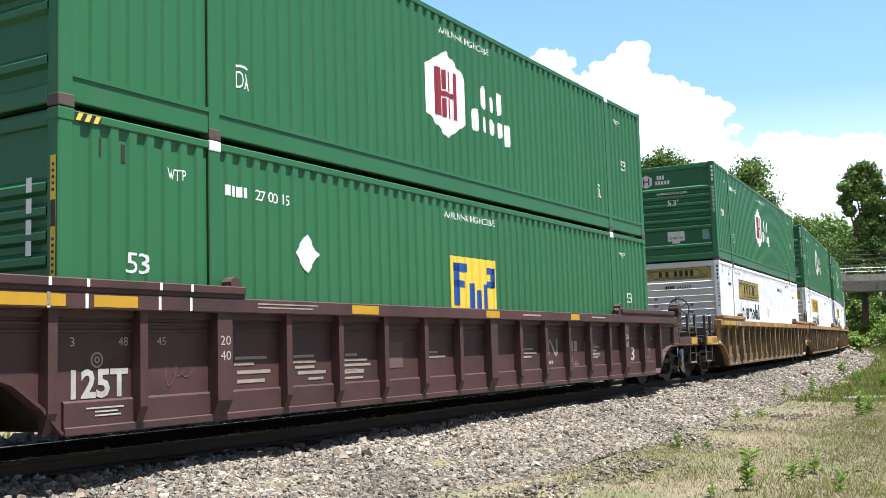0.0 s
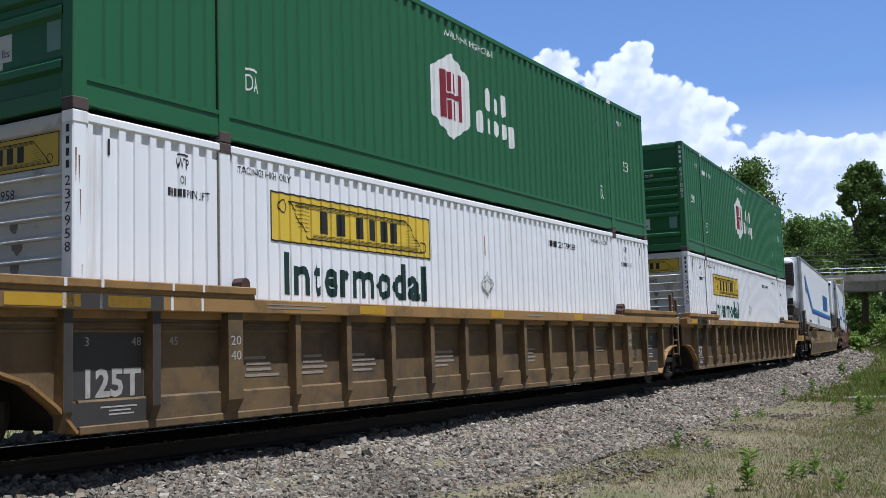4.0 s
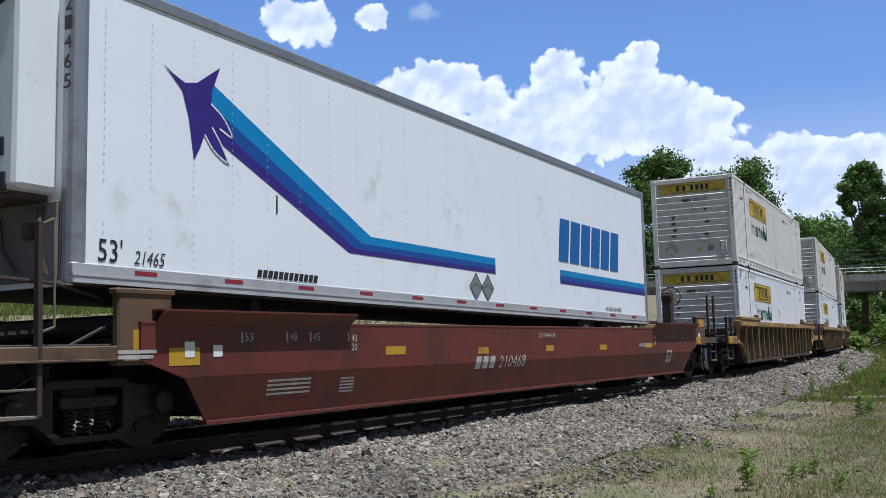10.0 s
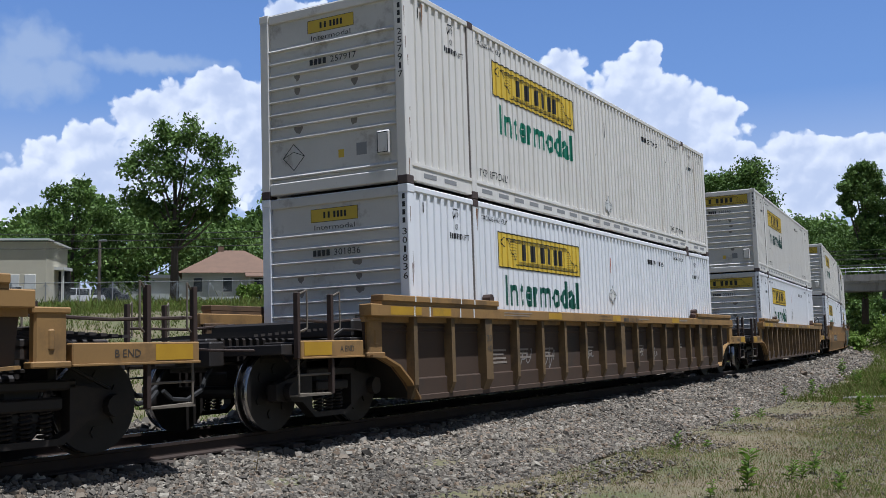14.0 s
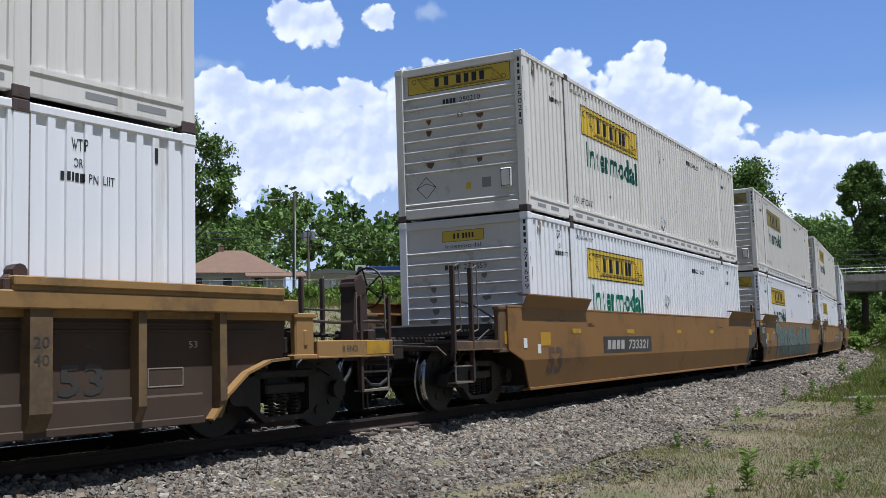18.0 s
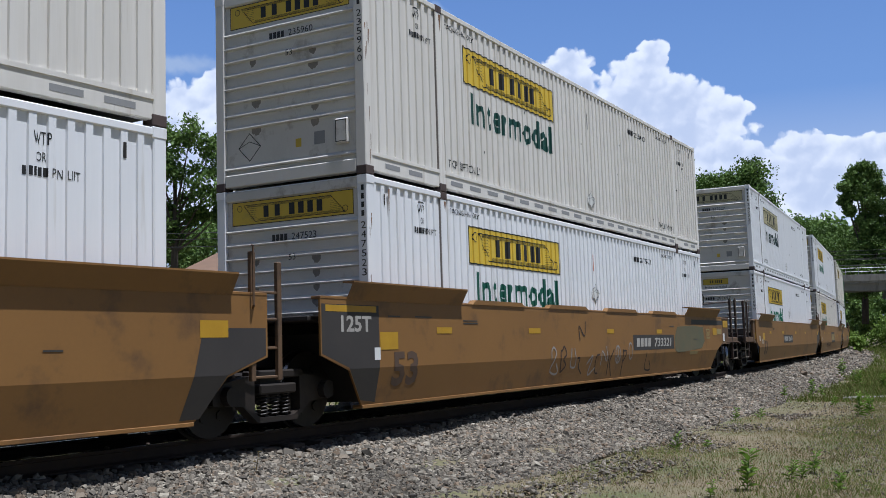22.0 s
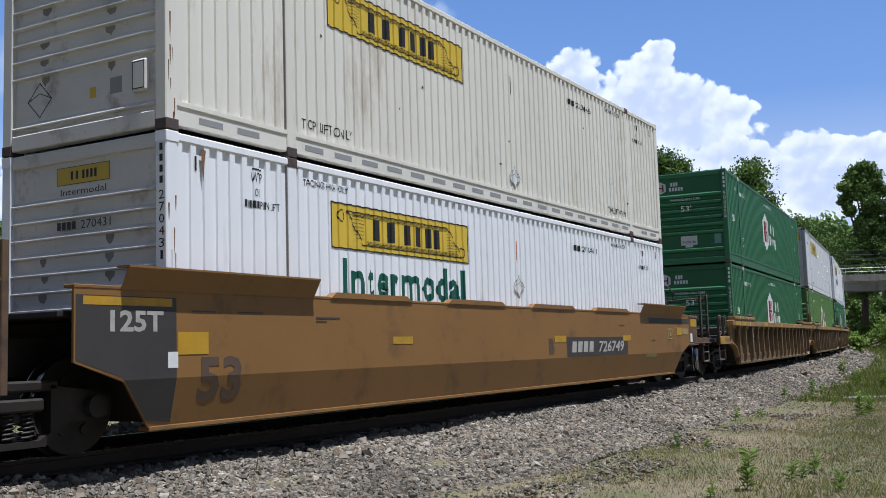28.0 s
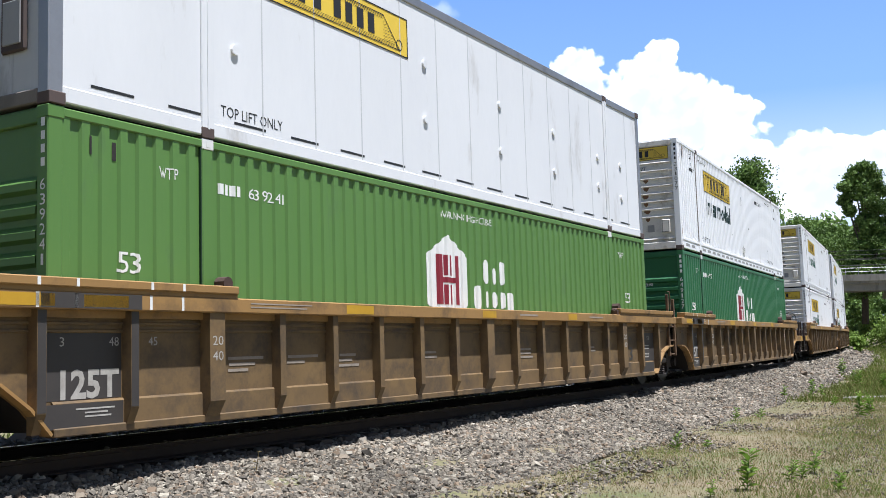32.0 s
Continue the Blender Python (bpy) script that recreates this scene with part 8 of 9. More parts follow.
for i, (s, lat, h) in enumerate(((-3.86, 6.04, 0.44), (-1.92, 6.34, 0.26), (-2.79, 6.26, 0.24), (-2.4, 6.3, 0.18), (-0.06, 4.0, 0.24), (0.5, 4.3, 0.12), (7.7, 5.53, 0.5), (7.9, 5.7, 0.35), (9.5, 5.5, 0.34), (15, 3.5, 0.45), (15.4, 3.7, 0.3), (27.4, 3.1, 0.7), (13.5, 3.0, 0.3), (5.5, 3.5, 0.25), (5.9, 3.9, 0.2), (-4.4, 5.8, 0.16), (-3.45, 6.9, 0.2), (18.6, 5.1, 0.5), (2.2, 6.8, 0.24), (0.6, 7.2, 0.22), (4.0, 6.9, 0.3), (11.0, 4.6, 0.25), (21, 4.2, 0.5), (24, 3.8, 0.45))):
    weed(s, lat, h, i + 1)
for s, lat, h, sd in ((-6.6, 1.55, 0.3, 21), (-9.6, 1.7, 0.16, 22), (1.4, 3.5, 0.2, 23), (4.6, 3.4, 0.22, 24), (9.0, 3.6, 0.35, 25)):
    weed(s, lat, h, sd, "dryweed")
p = beside(13.7, 5.15)
slab = thing("concrete_marker", "pale concrete slab lying in the grass", "slab", m=Matrix.Translation((p.x, p.y, ground_z(p.x, p.y))) @ Matrix.Rotation(radians(12), 4, "Z"))
part("slab", lambda bm: box(bm, -0.7, 0.9, -0.16, 0.16, -0.03, 0.09, 0.02), M["concrete"], slab)

# ---------------- houses, fence, poles on the rise ----------------
M["greencoping"] = plain("dull_green_coping", (0.10, 0.20, 0.15))
M["canopyblue"] = plain("blue_canopy_fascia", (0.02, 0.06, 0.22))
M["siding"] = mat("pale_grey_siding", (0.50, 0.52, 0.50), (0.42, 0.44, 0.42), 0.8, scale=0.8, fine=20, stretch=(1, 1, 6))
M["cream"] = mat("cream_render", (0.56, 0.52, 0.40), (0.48, 0.44, 0.34), 0.85, scale=0.6, fine=16, bump=0.1)
M["shingle"] = mat("faded_terracotta_shingles", (0.21, 0.13, 0.088), (0.15, 0.098, 0.07), 0.9, scale=1.2, fine=14, bump=0.4)
M["glassdark"] = mat("dark_window_glass", (0.02, 0.025, 0.03), (0.03, 0.035, 0.04), 0.1)
M["trim"] = plain("white_trim_paint", (0.65, 0.65, 0.62))
M["galv"] = mat("galvanised_steel", (0.34, 0.35, 0.35), (0.28, 0.29, 0.29), 0.5, 0.6)
M["wood_pole"] = mat("weathered_pole_timber", (0.19, 0.16, 0.13), (0.13, 0.11, 0.09), 0.95, scale=4, fine=40, bump=0.3, stretch=(1, 1, 0.1))


def window(parent, x, y, z, w, h):
    f = part("window", lambda bm: box(bm, x - w / 2 - 0.08, x + w / 2 + 0.08, y - 0.06, y + 0.05, z - 0.08, z + h + 0.08), M["trim"], parent)
    part("pane", lambda bm: box(bm, x - w / 2, x + w / 2, y - 0.075, y - 0.062, z, z + h), M["glassdark"], f)


def house(m):
    b = thing("house", "pale grey bungalow with faded terracotta hip roof", "house", m=m)
    part("wall", lambda bm: box(bm, -5.2, 5.2, 0, 9, -1.5, 2.9), M["siding"], b)

    def roof(bm):
        o = 0.5
        c = [bm.verts.new(q) for q in ((-5.2 - o, -o, 2.85), (5.2 + o, -o, 2.85), (5.2 + o, 9 + o, 2.85), (-5.2 - o, 9 + o, 2.85), (-1.2, 4.5, 5.6), (1.2, 4.5, 5.6))]
        for f in ((0, 1, 5, 4), (1, 2, 5), (2, 3, 4, 5), (3, 0, 4), (3, 2, 1, 0)):
            bm.faces.new([c[i] for i in f])
        bmesh.ops.recalc_face_normals(bm, faces=bm.faces)
    part("roof", roof, M["shingle"], b)
    part("chimney", lambda bm: box(bm, -1.6, -1.0, 4.2, 4.8, 4.6, 6.0), M["shingle"], b)
    part("porch_roof", lambda bm: prism_x(bm, [(-2.4, 2.25), (-2.4, 2.4), (0.1, 2.95), (0.1, 2.75)], 1.2, 7.4), M["shingle"], b)
    part("porch_floor", lambda bm: box(bm, 1.4, 7.2, -2.2, 0, -1.0, 0.1), M["siding"], b)
    for x in (1.6, 3.4, 5.2, 7.0):
        part("porch_post", lambda bm: box(bm, x - 0.08, x + 0.08, -2.2, -2.04, 0.1, 2.3), M["trim"], b)
    for x in (-3.6, -0.6):
        window(b, x, 0, 0.9, 0.9, 1.4)
    window(b, 2.6, 0, 0.9, 0.9, 1.4)
    part("door", lambda bm: box(bm, 4.2, 5.1, -0.05, 0.02, 0.1, 2.1), M["trim"], b)


x, y, z = at_view(AZ(0.268), 108)
house(Matrix.Translation((x - 0.5, y, z + 0.2)) @ Matrix.Rotation(radians(12), 4, "Z"))


def shed(m, w, d, h, paint, label, roof=0.5, doors=()):
    b = thing("building", label, "building", m=m)
    part("wall", lambda bm: box(bm, -w / 2, w / 2, 0, d, -2, h), paint, b)
    part("roof", lambda bm: prism_y(bm, [(-w / 2 - 0.3, h), (w / 2 + 0.3, h), (w / 2 + 0.3, h + 0.15), (0, h + roof + 0.15), (-w / 2 - 0.3, h + 0.15)], -0.3, d + 0.3), M["galv"] if roof else M["trim"], b)
    for x, dw, dh, dark in doors:
        if dark:
            window(b, x, 0, 1.0, dw, dh)
        else:
            part("door", lambda bm: box(bm, x - dw / 2, x + dw / 2, -0.06, 0.02, 0, dh), M["trim"], b)
    return b


x, y, z = at_view(AZ(0.372), 125)
shed(Matrix.Translation((x, y, z)) @ Matrix.Rotation(radians(-14), 4, "Z"), 7.5, 9, 3.2, M["cream"], "cream metal shed with a roll-up door", 0.45, ((-0.5, 2.4, 2.6, False), (2.6, 0.8, 1.6, True)))
x, y, z = at_view(AZ(0.18), 128)
shed(Matrix.Translation((x, y, z)), 9.5, 8, 3.0, M["siding"], "low pale grey shed behind the tree", 0.3)
x, y, z = at_view(AZ(0.0), 84)
bld = shed(Matrix.Translation((x - 1.2, y, z)) @ Matrix.Rotation(radians(8), 4, "Z"), 9.2, 8, 5.4, M["cream"], "cream rendered two-storey building with green coping", 0.0, ((2.3, 0.9, 0.6, True),))
part("coping", lambda bm: box(bm, -4.75, 4.75, -0.18, 0.1, 5.35, 5.6), M["greencoping"], bld)
for xx in (0.9, 2.1, 3.4):
    part("ornament_panel", lambda bm: box(bm, xx - 0.45, xx + 0.45, -0.07, 0.02, 1.4, 2.6, 0.03), M["trim"], bld)
x, y, z = at_view(AZ(0.06), 88)
porch = thing("porch", "small dark porch with flat roof and posts", "porch", m=Matrix.Translation((x, y, z)))
part("roof", lambda bm: box(bm, -1.0, 1.0, -0.5, 1.5, 3.0, 3.25), M["trim"], porch)
for xx in (-0.8, 0.8):
    part("post", lambda bm: box(bm, xx - 0.09, xx + 0.09, -0.3, -0.12, -0.5, 3.0), M["trim"], porch)
part("back_wall", lambda bm: box(bm, -0.9, 0.9, 1.2, 1.4, -0.5, 3.0), M["glassdark"], porch)
# filling station canopy
x, y, z = at_view(AZ(0.446), 135)
can = thing("station_canopy", "white and blue filling station canopy on posts", "canopy", m=Matrix.Translation((x, y, z)))
part("fascia", lambda bm: box(bm, -5.2, 5.2, 0, 6, 3.4, 4.3, 0.02), M["canopyblue"], can)
for xx in (-4.0, 4.0):
    part("post", lambda bm: box(bm, xx - 0.15, xx + 0.15, 2.8, 3.1, -2, 3.4), M["trim"], can)
part("stripe", lambda bm: box(bm, -5.0, 5.2, -0.03, 0, 3.5, 3.75), M["trim"], can)
part("badge_panel", lambda bm: box(bm, -5.25, -3.9, -0.06, 0, 3.3, 4.5), M["trim"], can)
part("badge_ring", lambda bm: rod(bm, (-4.6, -0.09, 3.9), (-4.6, -0.061, 3.9), 0.4, 16), M["ink"], can)

# chain-link fence
fence = thing("chain_link_fence", "galvanised chain-link fence along the rise", "fence")
posts = [at_view(az, 80 + 0.12 * (az + 24)) for az in np.arange(-26, -1.5, 1.65)]
for (x, y, z) in posts:
    part("post", lambda bm: rod(bm, (0, 0, -0.3), (0, 0, 1.85), 0.045, 6), M["galv"], fence, key=("fencepost",), place=Matrix.Translation((x, y, z)))
for p0, p1 in zip(posts, posts[1:]):
    part("top_rail", lambda bm: rod(bm, (p0[0], p0[1], p0[2] + 1.8), (p1[0], p1[1], p1[2] + 1.8), 0.03, 6), M["galv"], fence)

    def net(bm):
        a, b = Vector(p0), Vector(p1)
        for i in range(0, 14):
            f0, f1 = i / 14, min(1.0, i / 14 + 0.7)
            for u0, u1 in ((f0, f1), (1 - f0, 1 - f1)):
                q0, q1 = a.lerp(b, u0), a.lerp(b, u1)
                rod(bm, q0 + Vector((0, 0, 0.05)), q1 + Vector((0, 0, 1.75)), 0.006, 3)
    part("wire_mesh", net, M["galv"], fence)


def pole(az, dist, h, label, arm=None, cans=0, lamp=False):
    x, y, z = at_view(az, dist)
    t = thing("utility_pole", label, "pole", "utility poles", Matrix.Translation((x, y, z)))
    part("shaft", lambda bm: tapered(bm, (0, 0, -0.5), (0, 0, h), 0.17, 0.12, 10), M["wood_pole"], t)
    if arm:
        part("street_arm", lambda bm: pipe(bm, [(0, 0, h - 0.6), (-0.8, 0, h - 0.4), (-1.7, 0, h - 0.5)], 0.035), M["galv"], t)
        part("lamp_head", lambda bm: box(bm, -2.1, -1.6, -0.12, 0.12, h - 0.6, h - 0.45, 0.03), M["galv"], t)
    for i in range(cans):
        part("transformer", lambda bm: (rod(bm, (0.42 * (-1) ** i, 0, h - 1.1), (0.42 * (-1) ** i, 0, h - 0.25), 0.27, 12), rod(bm, (0.42 * (-1) ** i, 0, h - 0.25), (0.42 * (-1) ** i, 0, h - 0.1), 0.05, 6)), M["galv"], t)
    if lamp:
        part("lamp_head", lambda bm: box(bm, -0.1, 0.6, -0.1, 0.1, h - 0.1, h + 0.08, 0.03), M["galv"], t)
    if arm:
        part("conduit", lambda bm: rod(bm, (0.1, -0.2, 0), (0.1, -0.2, h - 1.5), 0.06, 6), M["trim"], t)
    return Vector((x, y, z + h))


t1 = pole(AZ(0.3315), 84, 8.9, "weathered timber pole with a street lamp arm", arm=True)
pole(AZ(0.3475), 110, 7.6, "timber pole with two grey transformers", cans=2)
pole(AZ(0.111), 90, 5.6, "short grey lamp pole by the fence", lamp=True)
t0 = Vector((-60, 75, t1.z - 1.0))
t4 = Vector((60, 112, t1.z + 2.0))


def wire(a, b, sag, name="overhead_wire"):
    w = tagged(new(name), "thin dark overhead wire sagging between poles", "wire", "overhead wires")
    pts = [a.lerp(b, i / 12) - Vector((0, 0, sag * 4 * (i / 12) * (1 - i / 12))) for i in range(13)]
    part("cable", lambda bm: pipe(bm, pts, 0.028, 4), M["rubber"], w)


for px_, py_ in ((41, 131), (90, 110)):
    _z = ground_z(px_, py_)
    end_pole = thing("utility_pole", "timber pole carrying wires by the bridge", "pole", "utility poles", Matrix.Translation((px_, py_, _z)))
    part("shaft", lambda bm: tapered(bm, (0, 0, -0.5), (0, 0, 12.2 - _z), 0.14, 0.1, 8), M["wood_pole"], end_pole)
for dz in (-3.0, -3.5, -4.1):
    wire(t0 + Vector((0, 0, dz + 1.2)), t1 + Vector((0, 0, dz)), 0.6)
    wire(t1 + Vector((0, 0, dz)), t4 + Vector((0, 0, dz - 2.0)), 1.4)
for z_, sag in ((10.6, 0.3), (9.8, 0.25), (11.6, 0.3)):
    wire(Vector((41, 131, z_)), Vector((90, 110, z_ + 0.3)), sag)


def road_car(name, label, paint, m, hatch=False):
    """A small road car: body, cabin glass, wheels."""
    c = thing(name, label, "car", m=m)
    roofs = [(-1.3, 0.85), (-0.75, 1.42), (0.95, 1.44), (1.75, 0.9)] if not hatch else [(-1.2, 0.95), (-0.6, 1.62), (1.9, 1.64), (2.15, 1.0)]
    hz = 0.9 if hatch else 0.82
    part("body", lambda bm: prism_y(bm, [(-2.2, 0.32), (-2.25, 0.62), (-1.3, hz), (2.1, hz + 0.06), (2.25, 0.6), (2.2, 0.32)], -0.86, 0.86), paint, c)
    part("cabin", lambda bm: prism_y(bm, [(roofs[0][0], hz), *roofs[1:3], (roofs[3][0], hz + 0.04)], -0.74, 0.74), M["glassdark"], c)
    part("roof", lambda bm: box(bm, roofs[1][0], roofs[2][0], -0.75, 0.75, roofs[1][1] - 0.04, roofs[1][1] + 0.05, 0.02), paint, c)
    for x in (-0.7, 0.45, 1.5) if hatch else (-0.2, 0.95):
        part("door_pillar", lambda bm: box(bm, x - 0.05, x + 0.05, -0.76, 0.76, hz, roofs[1][1]), paint, c)
    for x in (-1.35, 1.35):
        for y in (-0.82, 0.82):
            part("wheel", lambda bm: rod(bm, (x, y - 0.1, 0.32), (x, y + 0.1, 0.32), 0.32, 16), M["rubber"], c)
    for y in (-0.6, 0.6):
        part("headlight", lambda bm: box(bm, -2.26, -2.18, y - 0.18, y + 0.18, 0.55, 0.68, 0.01), M["paint_white"], c)
    return c


M["carwhite"] = plain("white_car_paint", (0.75, 0.76, 0.78), 0.25)
M["cardark"] = plain("dark_car_paint", (0.03, 0.035, 0.05), 0.25)
x, y, z = at_view(AZ(0.087), 92)
road_car("parked_car", "white parked saloon car behind the fence", M["carwhite"], Matrix.Translation((x, y, z)) @ Matrix.Rotation(radians(25), 4, "Z"))
x, y, z = at_view(AZ(0.118), 96)
road_car("parked_car", "dark parked saloon car behind the fence", M["cardark"], Matrix.Translation((x, y, z)) @ Matrix.Rotation(radians(10), 4, "Z"))
# the two cars that cross the bridge
bridge_suv = road_car("crossing_car", "white estate car crossing the bridge", M["carwhite"], Matrix.Identity(4), True)
bridge_saloon = road_car("crossing_car", "white saloon car crossing the bridge", M["carwhite"], Matrix.Identity(4))
part("rail", lambda bm: [rod(bm, (x, -0.05, 8.4), (x, -0.05, 9.3), 0.03, 4) for x in np.arange(-59, 70, 1.5)] + [rod(bm, (-60, -0.05, z), (70, -0.05, z), 0.03, 4) for z in (8.85, 9.3)], M["galv"], bridge)

# ---------------- clouds ----------------
def cloud_backdrop():
    """A far curtain of cumulus beyond the hills; x and y of its texture are degrees to the right and up."""
    R = 4200.0
    azs, els = np.radians(np.linspace(-34, 34, 69)), np.radians(np.linspace(-1, 26, 28))
    A_, E_ = np.meshgrid(azs, els, indexing="ij")
    co = np.stack([R * np.cos(E_) * np.sin(A_), R * np.cos(E_) * np.cos(A_), R * np.sin(E_)], -1).reshape(-1, 3)
    idx = np.arange(A_.size).reshape(A_.shape)
    q = np.stack([idx[:-1, :-1], idx[1:, :-1], idx[1:, 1:], idx[:-1, 1:]], -1).reshape(-1, 4)
    m = bpy.data.materials.new("cumulus_backdrop")
    m.use_nodes = True
    n, l = m.node_tree.nodes, m.node_tree.links
    n.clear()
    out = n.new("ShaderNodeOutputMaterial")

    def math_(op, a, b=None, c=None, clamp=False):
        k = n.new("ShaderNodeMath")
        k.operation, k.use_clamp = op, clamp
        for i, v in enumerate((a, b, c)):
            if v is None:
                continue
            if isinstance(v, (int, float)):
                k.inputs[i].default_value = v
            else:
                l.new(v, k.inputs[i])
        return k.outputs[0]

    def vec(op, a, b, c=None):
        k = n.new("ShaderNodeVectorMath")
        k.operation = op
        for i, v in enumerate((a, b, c)):
            if v is None:
                continue
            if isinstance(v, tuple):
                k.inputs[i].default_value = v
            else:
                l.new(v, k.inputs[i])
        return k.outputs["Value"] if op == "LENGTH" else k.outputs[0]
    uv = n.new("ShaderNodeUVMap")
    base = uv.outputs[0]

    def noise_(v, sc, det, rough=0.6):
        k = n.new("ShaderNodeTexNoise")
        k.inputs["Scale"].default_value, k.inputs["Detail"].default_value, k.inputs["Roughness"].default_value = sc, det, rough
        l.new(v, k.inputs["Vector"])
        return k
    warp = noise_(base, 1.1, 3.5, 0.5)
    off = vec("SUBTRACT", warp.outputs["Color"], (0.5, 0.5, 0.5))
    p0 = vec("MULTIPLY_ADD", off, (0.9, 0.75, 0.0), base)

    def puff(v, sc):
        k = n.new("ShaderNodeTexVoronoi")
        k.feature, k.voronoi_dimensions = "SMOOTH_F1", "2D"
        k.inputs["Scale"].default_value, k.inputs["Smoothness"].default_value = sc, 0.25
        l.new(v, k.inputs["Vector"])
        return k.outputs["Distance"]

    def field(p, blobs):
        d = None
        for bx, by, rx, ry in blobs:
            k = vec("SUBTRACT", p, (bx, by, 0.0))
            k = vec("MULTIPLY", k, (1 / rx, 1 / ry, 0.0))
            k = math_("SUBTRACT", 1.0, vec("LENGTH", k, None))
            d = k if d is None else math_("SMOOTH_MAX", d, k, 0.12)
        return d

    def smooth(v, lo, hi):
        k = n.new("ShaderNodeMapRange")
        k.interpolation_type = "SMOOTHSTEP"
        l.new(v, k.inputs["Value"])
        k.inputs["From Min"].default_value, k.inputs["From Max"].default_value = lo, hi
        return k.outputs[0]
    big, small = puff(p0, 0.95), puff(p0, 2.3)
    lumps = math_("MULTIPLY_ADD", big, -0.5, math_("MULTIPLY_ADD", small, -0.2, 0.33))
    d = field(p0, TOWER + MIDDLE + LOW)
    cover = smooth(math_("ADD", d, lumps), -0.03, 0.17)
    # billows: brighter where the lump swells towards the light, greyer in the folds and low inside
    lit = vec("ADD", p0, (-0.16, 0.26, 0.0))
    swell = math_("SUBTRACT", math_("MULTIPLY_ADD", puff(lit, 0.95), 0.8, math_("MULTIPLY", puff(lit, 2.3), 0.12)), math_("MULTIPLY_ADD", big, 0.8, math_("MULTIPLY", small, 0.12)))
    soft = noise_(base, 0.45, 4.0, 0.55)
    shade = math_("SUBTRACT", math_("MULTIPLY_ADD", d, 0.42, math_("MULTIPLY", soft.outputs["Fac"], 0.9)), math_("MULTIPLY", swell, 0.45))
    mix = n.new("ShaderNodeMix")
    mix.data_type = "RGBA"
    l.new(smooth(shade, 0.28, 0.95), mix.inputs["Factor"])
    mix.inputs["A"].default_value, mix.inputs["B"].default_value = (0.97, 0.98, 1.0, 1), (0.62, 0.68, 0.81, 1)
    veil = smooth(math_("ADD", field(p0, VEIL), math_("MULTIPLY", lumps, 0.7)), -0.05, 0.75)
    em = n.new("ShaderNodeEmission")
    sep = n.new("ShaderNodeSeparateXYZ")
    l.new(base, sep.inputs[0])
    blue = n.new("ShaderNodeValToRGB")
    for k_, (pos, col) in enumerate(SKY_TONES):
        el = blue.color_ramp.elements[k_] if k_ < 2 else blue.color_ramp.elements.new(pos)
        el.position, el.color = pos, (*col, 1)
    l.new(math_("MULTIPLY", sep.outputs["Y"], 1 / 26.0, clamp=True), blue.inputs[0])
    both = n.new("ShaderNodeMix")
    both.data_type = "RGBA"
    l.new(math_("MULTIPLY", cover, 0.97), both.inputs["Factor"])
    haze = n.new("ShaderNodeMix")
    haze.data_type = "RGBA"
    l.new(math_("MULTIPLY", veil, 0.6), haze.inputs["Factor"])
    l.new(blue.outputs[0], haze.inputs["A"])
    haze.inputs["B"].default_value = (0.43, 0.50, 0.60, 1)
    l.new(haze.outputs["Result"], both.inputs["A"])
    gl = vec("SCALE", mix.outputs["Result"], None)
    gl.node.inputs["Scale"].default_value = CLOUD_GLOW
    l.new(gl, both.inputs["B"])
    l.new(both.outputs["Result"], em.inputs["Color"])
    em.inputs["Strength"].default_value = 1.0
    l.new(em.outputs[0], out.inputs["Surface"])
    me = mesh_from("cloud_backdrop", co, q, m, True)
    lay = me.uv_layers.new(name="degrees")
    vi = np.empty(len(me.loops), dtype=np.int32)
    me.loops.foreach_get("vertex_index", vi)
    deg = np.degrees(np.stack([A_.ravel(), E_.ravel()], 1))[vi]
    lay.data.foreach_set("uv", deg.astype(np.float32).ravel())
    ob = tagged(new("cloud_backdrop", me), "white cumulus clouds drifting in a blue sky", "clouds", kind="structure")
    ob.visible_shadow = False
    return ob


CLOUD_GLOW = 0.85
SKY_TONES = ((0.0, (0.56, 0.62, 0.71)), (1.0, (0.093, 0.182, 0.415)), (0.28, (0.405, 0.49, 0.645)), (0.5, (0.178, 0.30, 0.55)))
TOWER = [(10.79, 15.16, 0.85, 0.94), (10.11, 14.21, 1.63, 1.32), (9.76, 13.03, 2.51, 1.72), (11.29, 12.94, 2.04, 1.5), (12.8, 12.46, 2.26, 1.13), (14.28, 12.0, 1.63, 0.82), (9.1, 11.55, 4.7, 1.72), (6.07, 14.81, 1.25, 1.07), (6.61, 13.88, 1.13, 0.88), (5.34, 14.66, 0.82, 0.75), (5.71, 13.06, 2.51, 1.13), (11.99, 11.09, 3.76, 1.25)]
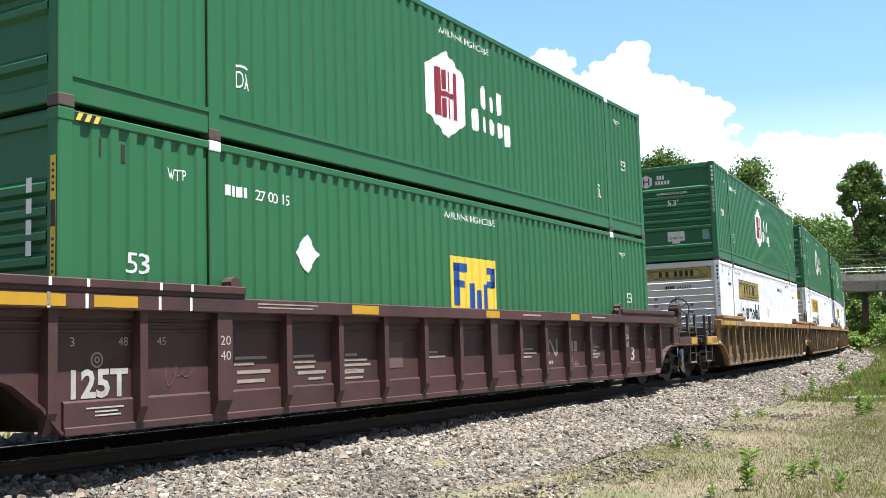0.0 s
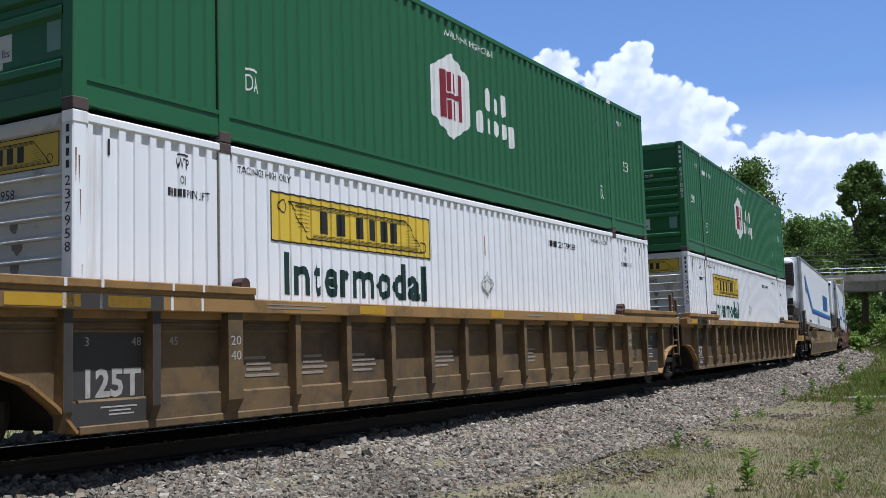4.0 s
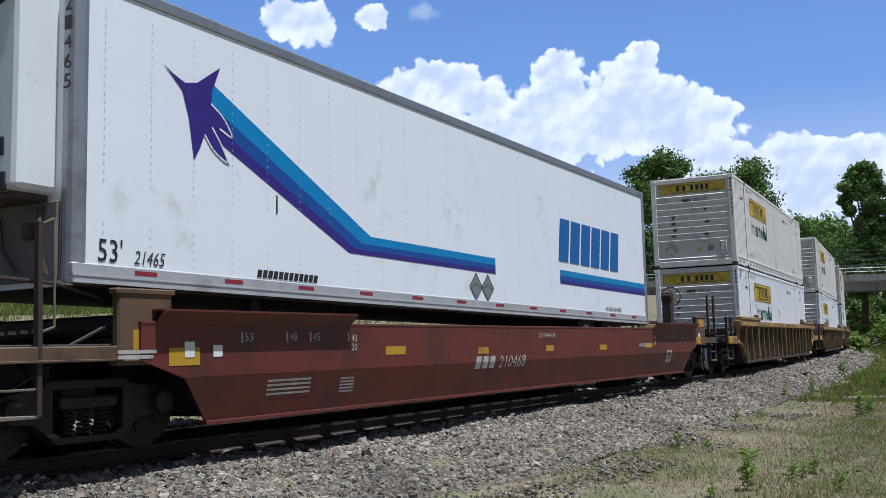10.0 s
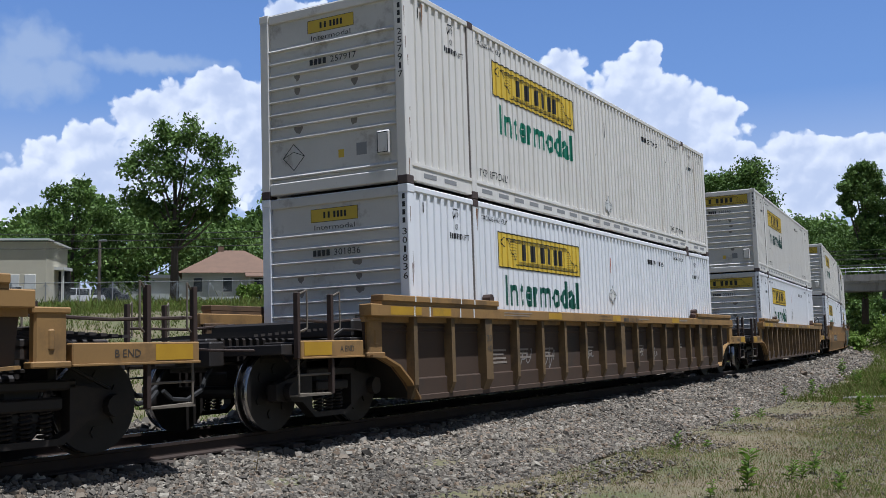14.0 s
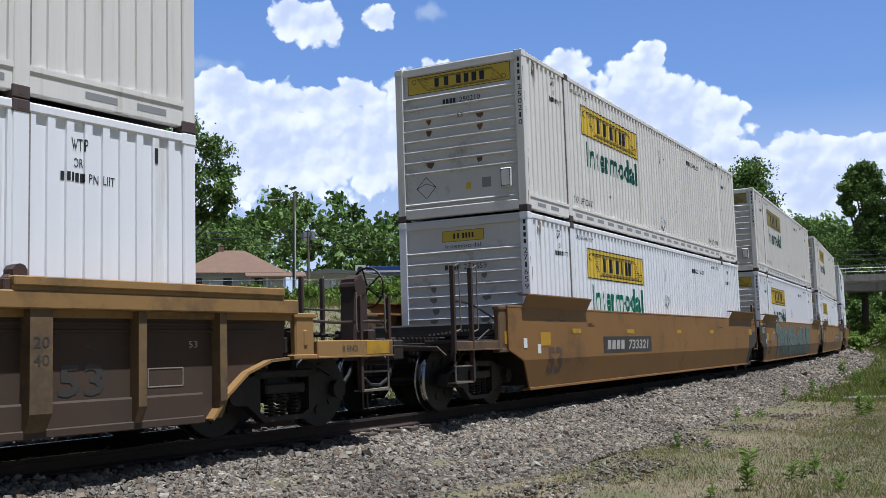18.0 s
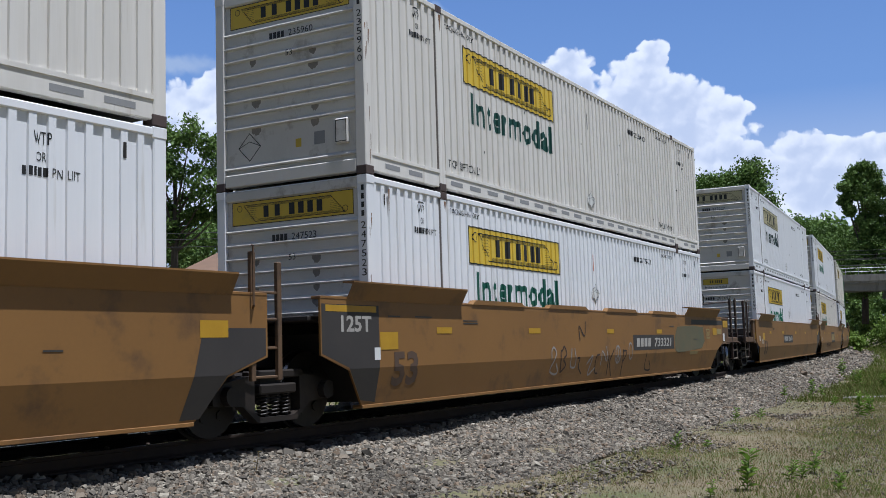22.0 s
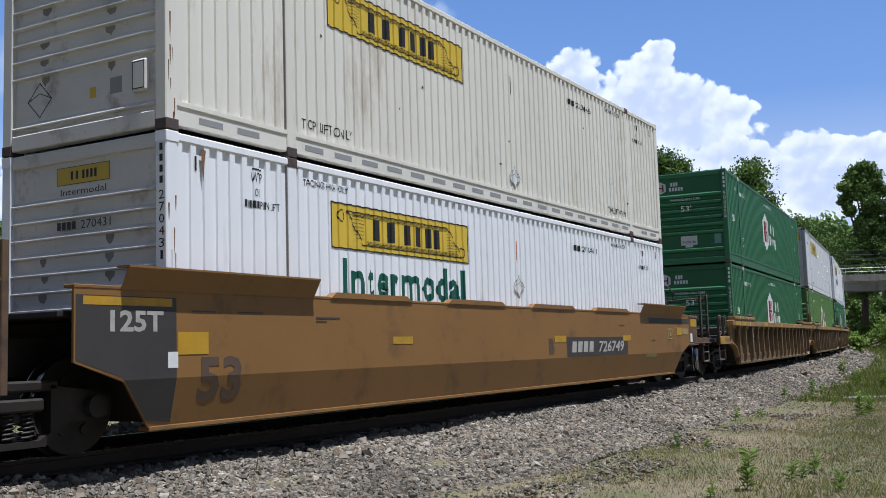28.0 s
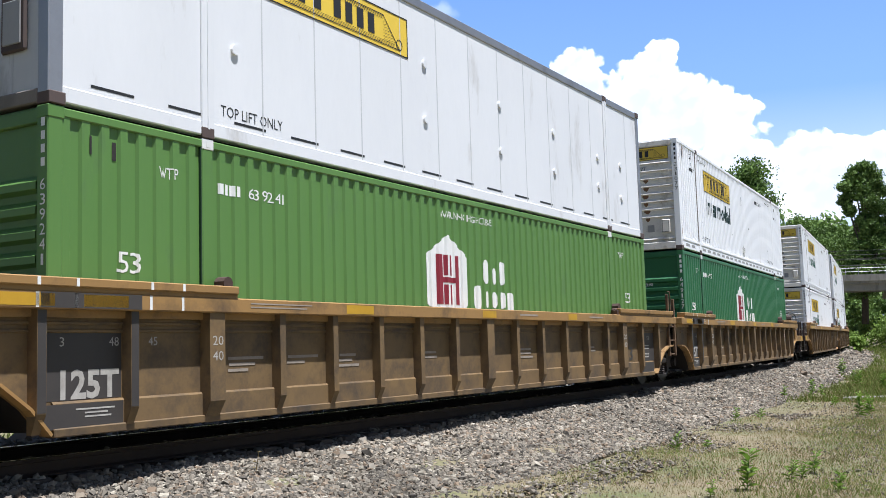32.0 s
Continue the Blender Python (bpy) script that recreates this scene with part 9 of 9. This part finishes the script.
MIDDLE = [(4.28, 12.56, 1.72, 0.94), (1.76, 13.33, 1.94, 1.19), (0.19, 14.19, 1.94, 1.19), (-1.08, 14.69, 1.57, 0.82), (-2.62, 14.01, 1.63, 0.94), (-5.54, 13.7, 1.38, 0.88), (-7.58, 13.16, 2.19, 0.94), (-10.23, 13.17, 2.82, 1.07), (-12.53, 13.46, 2.51, 1.07), (-12.84, 14.35, 1.38, 0.63), (-14.64, 12.97, 2.35, 1.19), (-16.71, 12.34, 1.94, 1.41), (-10.84, 10.73, 7.52, 2.98), (-3.35, 11.09, 7.52, 2.98), (2.66, 10.7, 5.33, 2.19), (-15.35, 9.41, 4.39, 2.98)]
LOW = [(-19.57, 10.73, 1.57, 1.07), (-21.64, 9.61, 1.63, 1.25), (-22.16, 7.85, 3.45, 1.88), (-19.39, 8.39, 3.45, 2.51), (14.19, 9.67, 2.98, 1.13), (18.11, 9.51, 2.19, 1.13), (17.37, 8.82, 1.88, 1.13), (19.12, 9.82, 1.41, 0.69), (21.32, 9.36, 2.07, 1.0), (22.68, 9.48, 1.57, 0.82), (20.01, 7.91, 5.96, 2.19), (15.16, 8.05, 5.02, 1.88), (-8.2, 17.41, 2.35, 1.13), (-4.17, 17.71, 1.07, 0.69), (-9.3, 17.91, 1.25, 0.63)]
VEIL = [(-22.58, 15.27, 2.66, 1.82), (-23.24, 13.95, 2.98, 2.04), (-21.17, 13.97, 1.88, 1.57), (-16.88, 14.98, 5.33, 0.69), (-1.42, 18.01, 0.94, 0.56)]
clouds = cloud_backdrop()
# ---------------- what moves ----------------
def motions():
    for ob, s, off in MOVERS:
        walk(ob, [(t, car_pose(s - run(t)) @ off) for t in TIMES])
    starts = {ob: s for ob, s, off in MOVERS}
    for ws, w in WHEELSETS:
        s = starts[ws.parent.parent] + ws.parent.location.x
        spin = [0.0] + [i / 15 for i in range(1, 480) if -26 < s - run(i / 15) < 95] + [32.0]
        turned = lambda t: -(run(min(max(t, spin[1]), spin[-2])) - run(spin[1])) / 0.472
        walk(ws, [(t, Matrix.Translation((w, 0, 0.47)) @ Matrix.Rotation(turned(t), 4, "Y")) for t in spin])
    for ob, t0, x0 in ((bridge_suv, 24.0, 6.5), (bridge_saloon, 31.2, 6.7)):
        walk(ob, [(t, BR @ Matrix.Translation((x0 + 6.1 * (t - t0), 2.0, 8.0)) @ Matrix.Rotation(math.pi, 4, "Z")) for t in (0.0, 16.0, 32.0)])
    walk(clouds, [(t, Matrix.Rotation(radians(-1.55 * t / 32), 4, "Z")) for t in (0.0, 16.0, 32.0)])


motions()
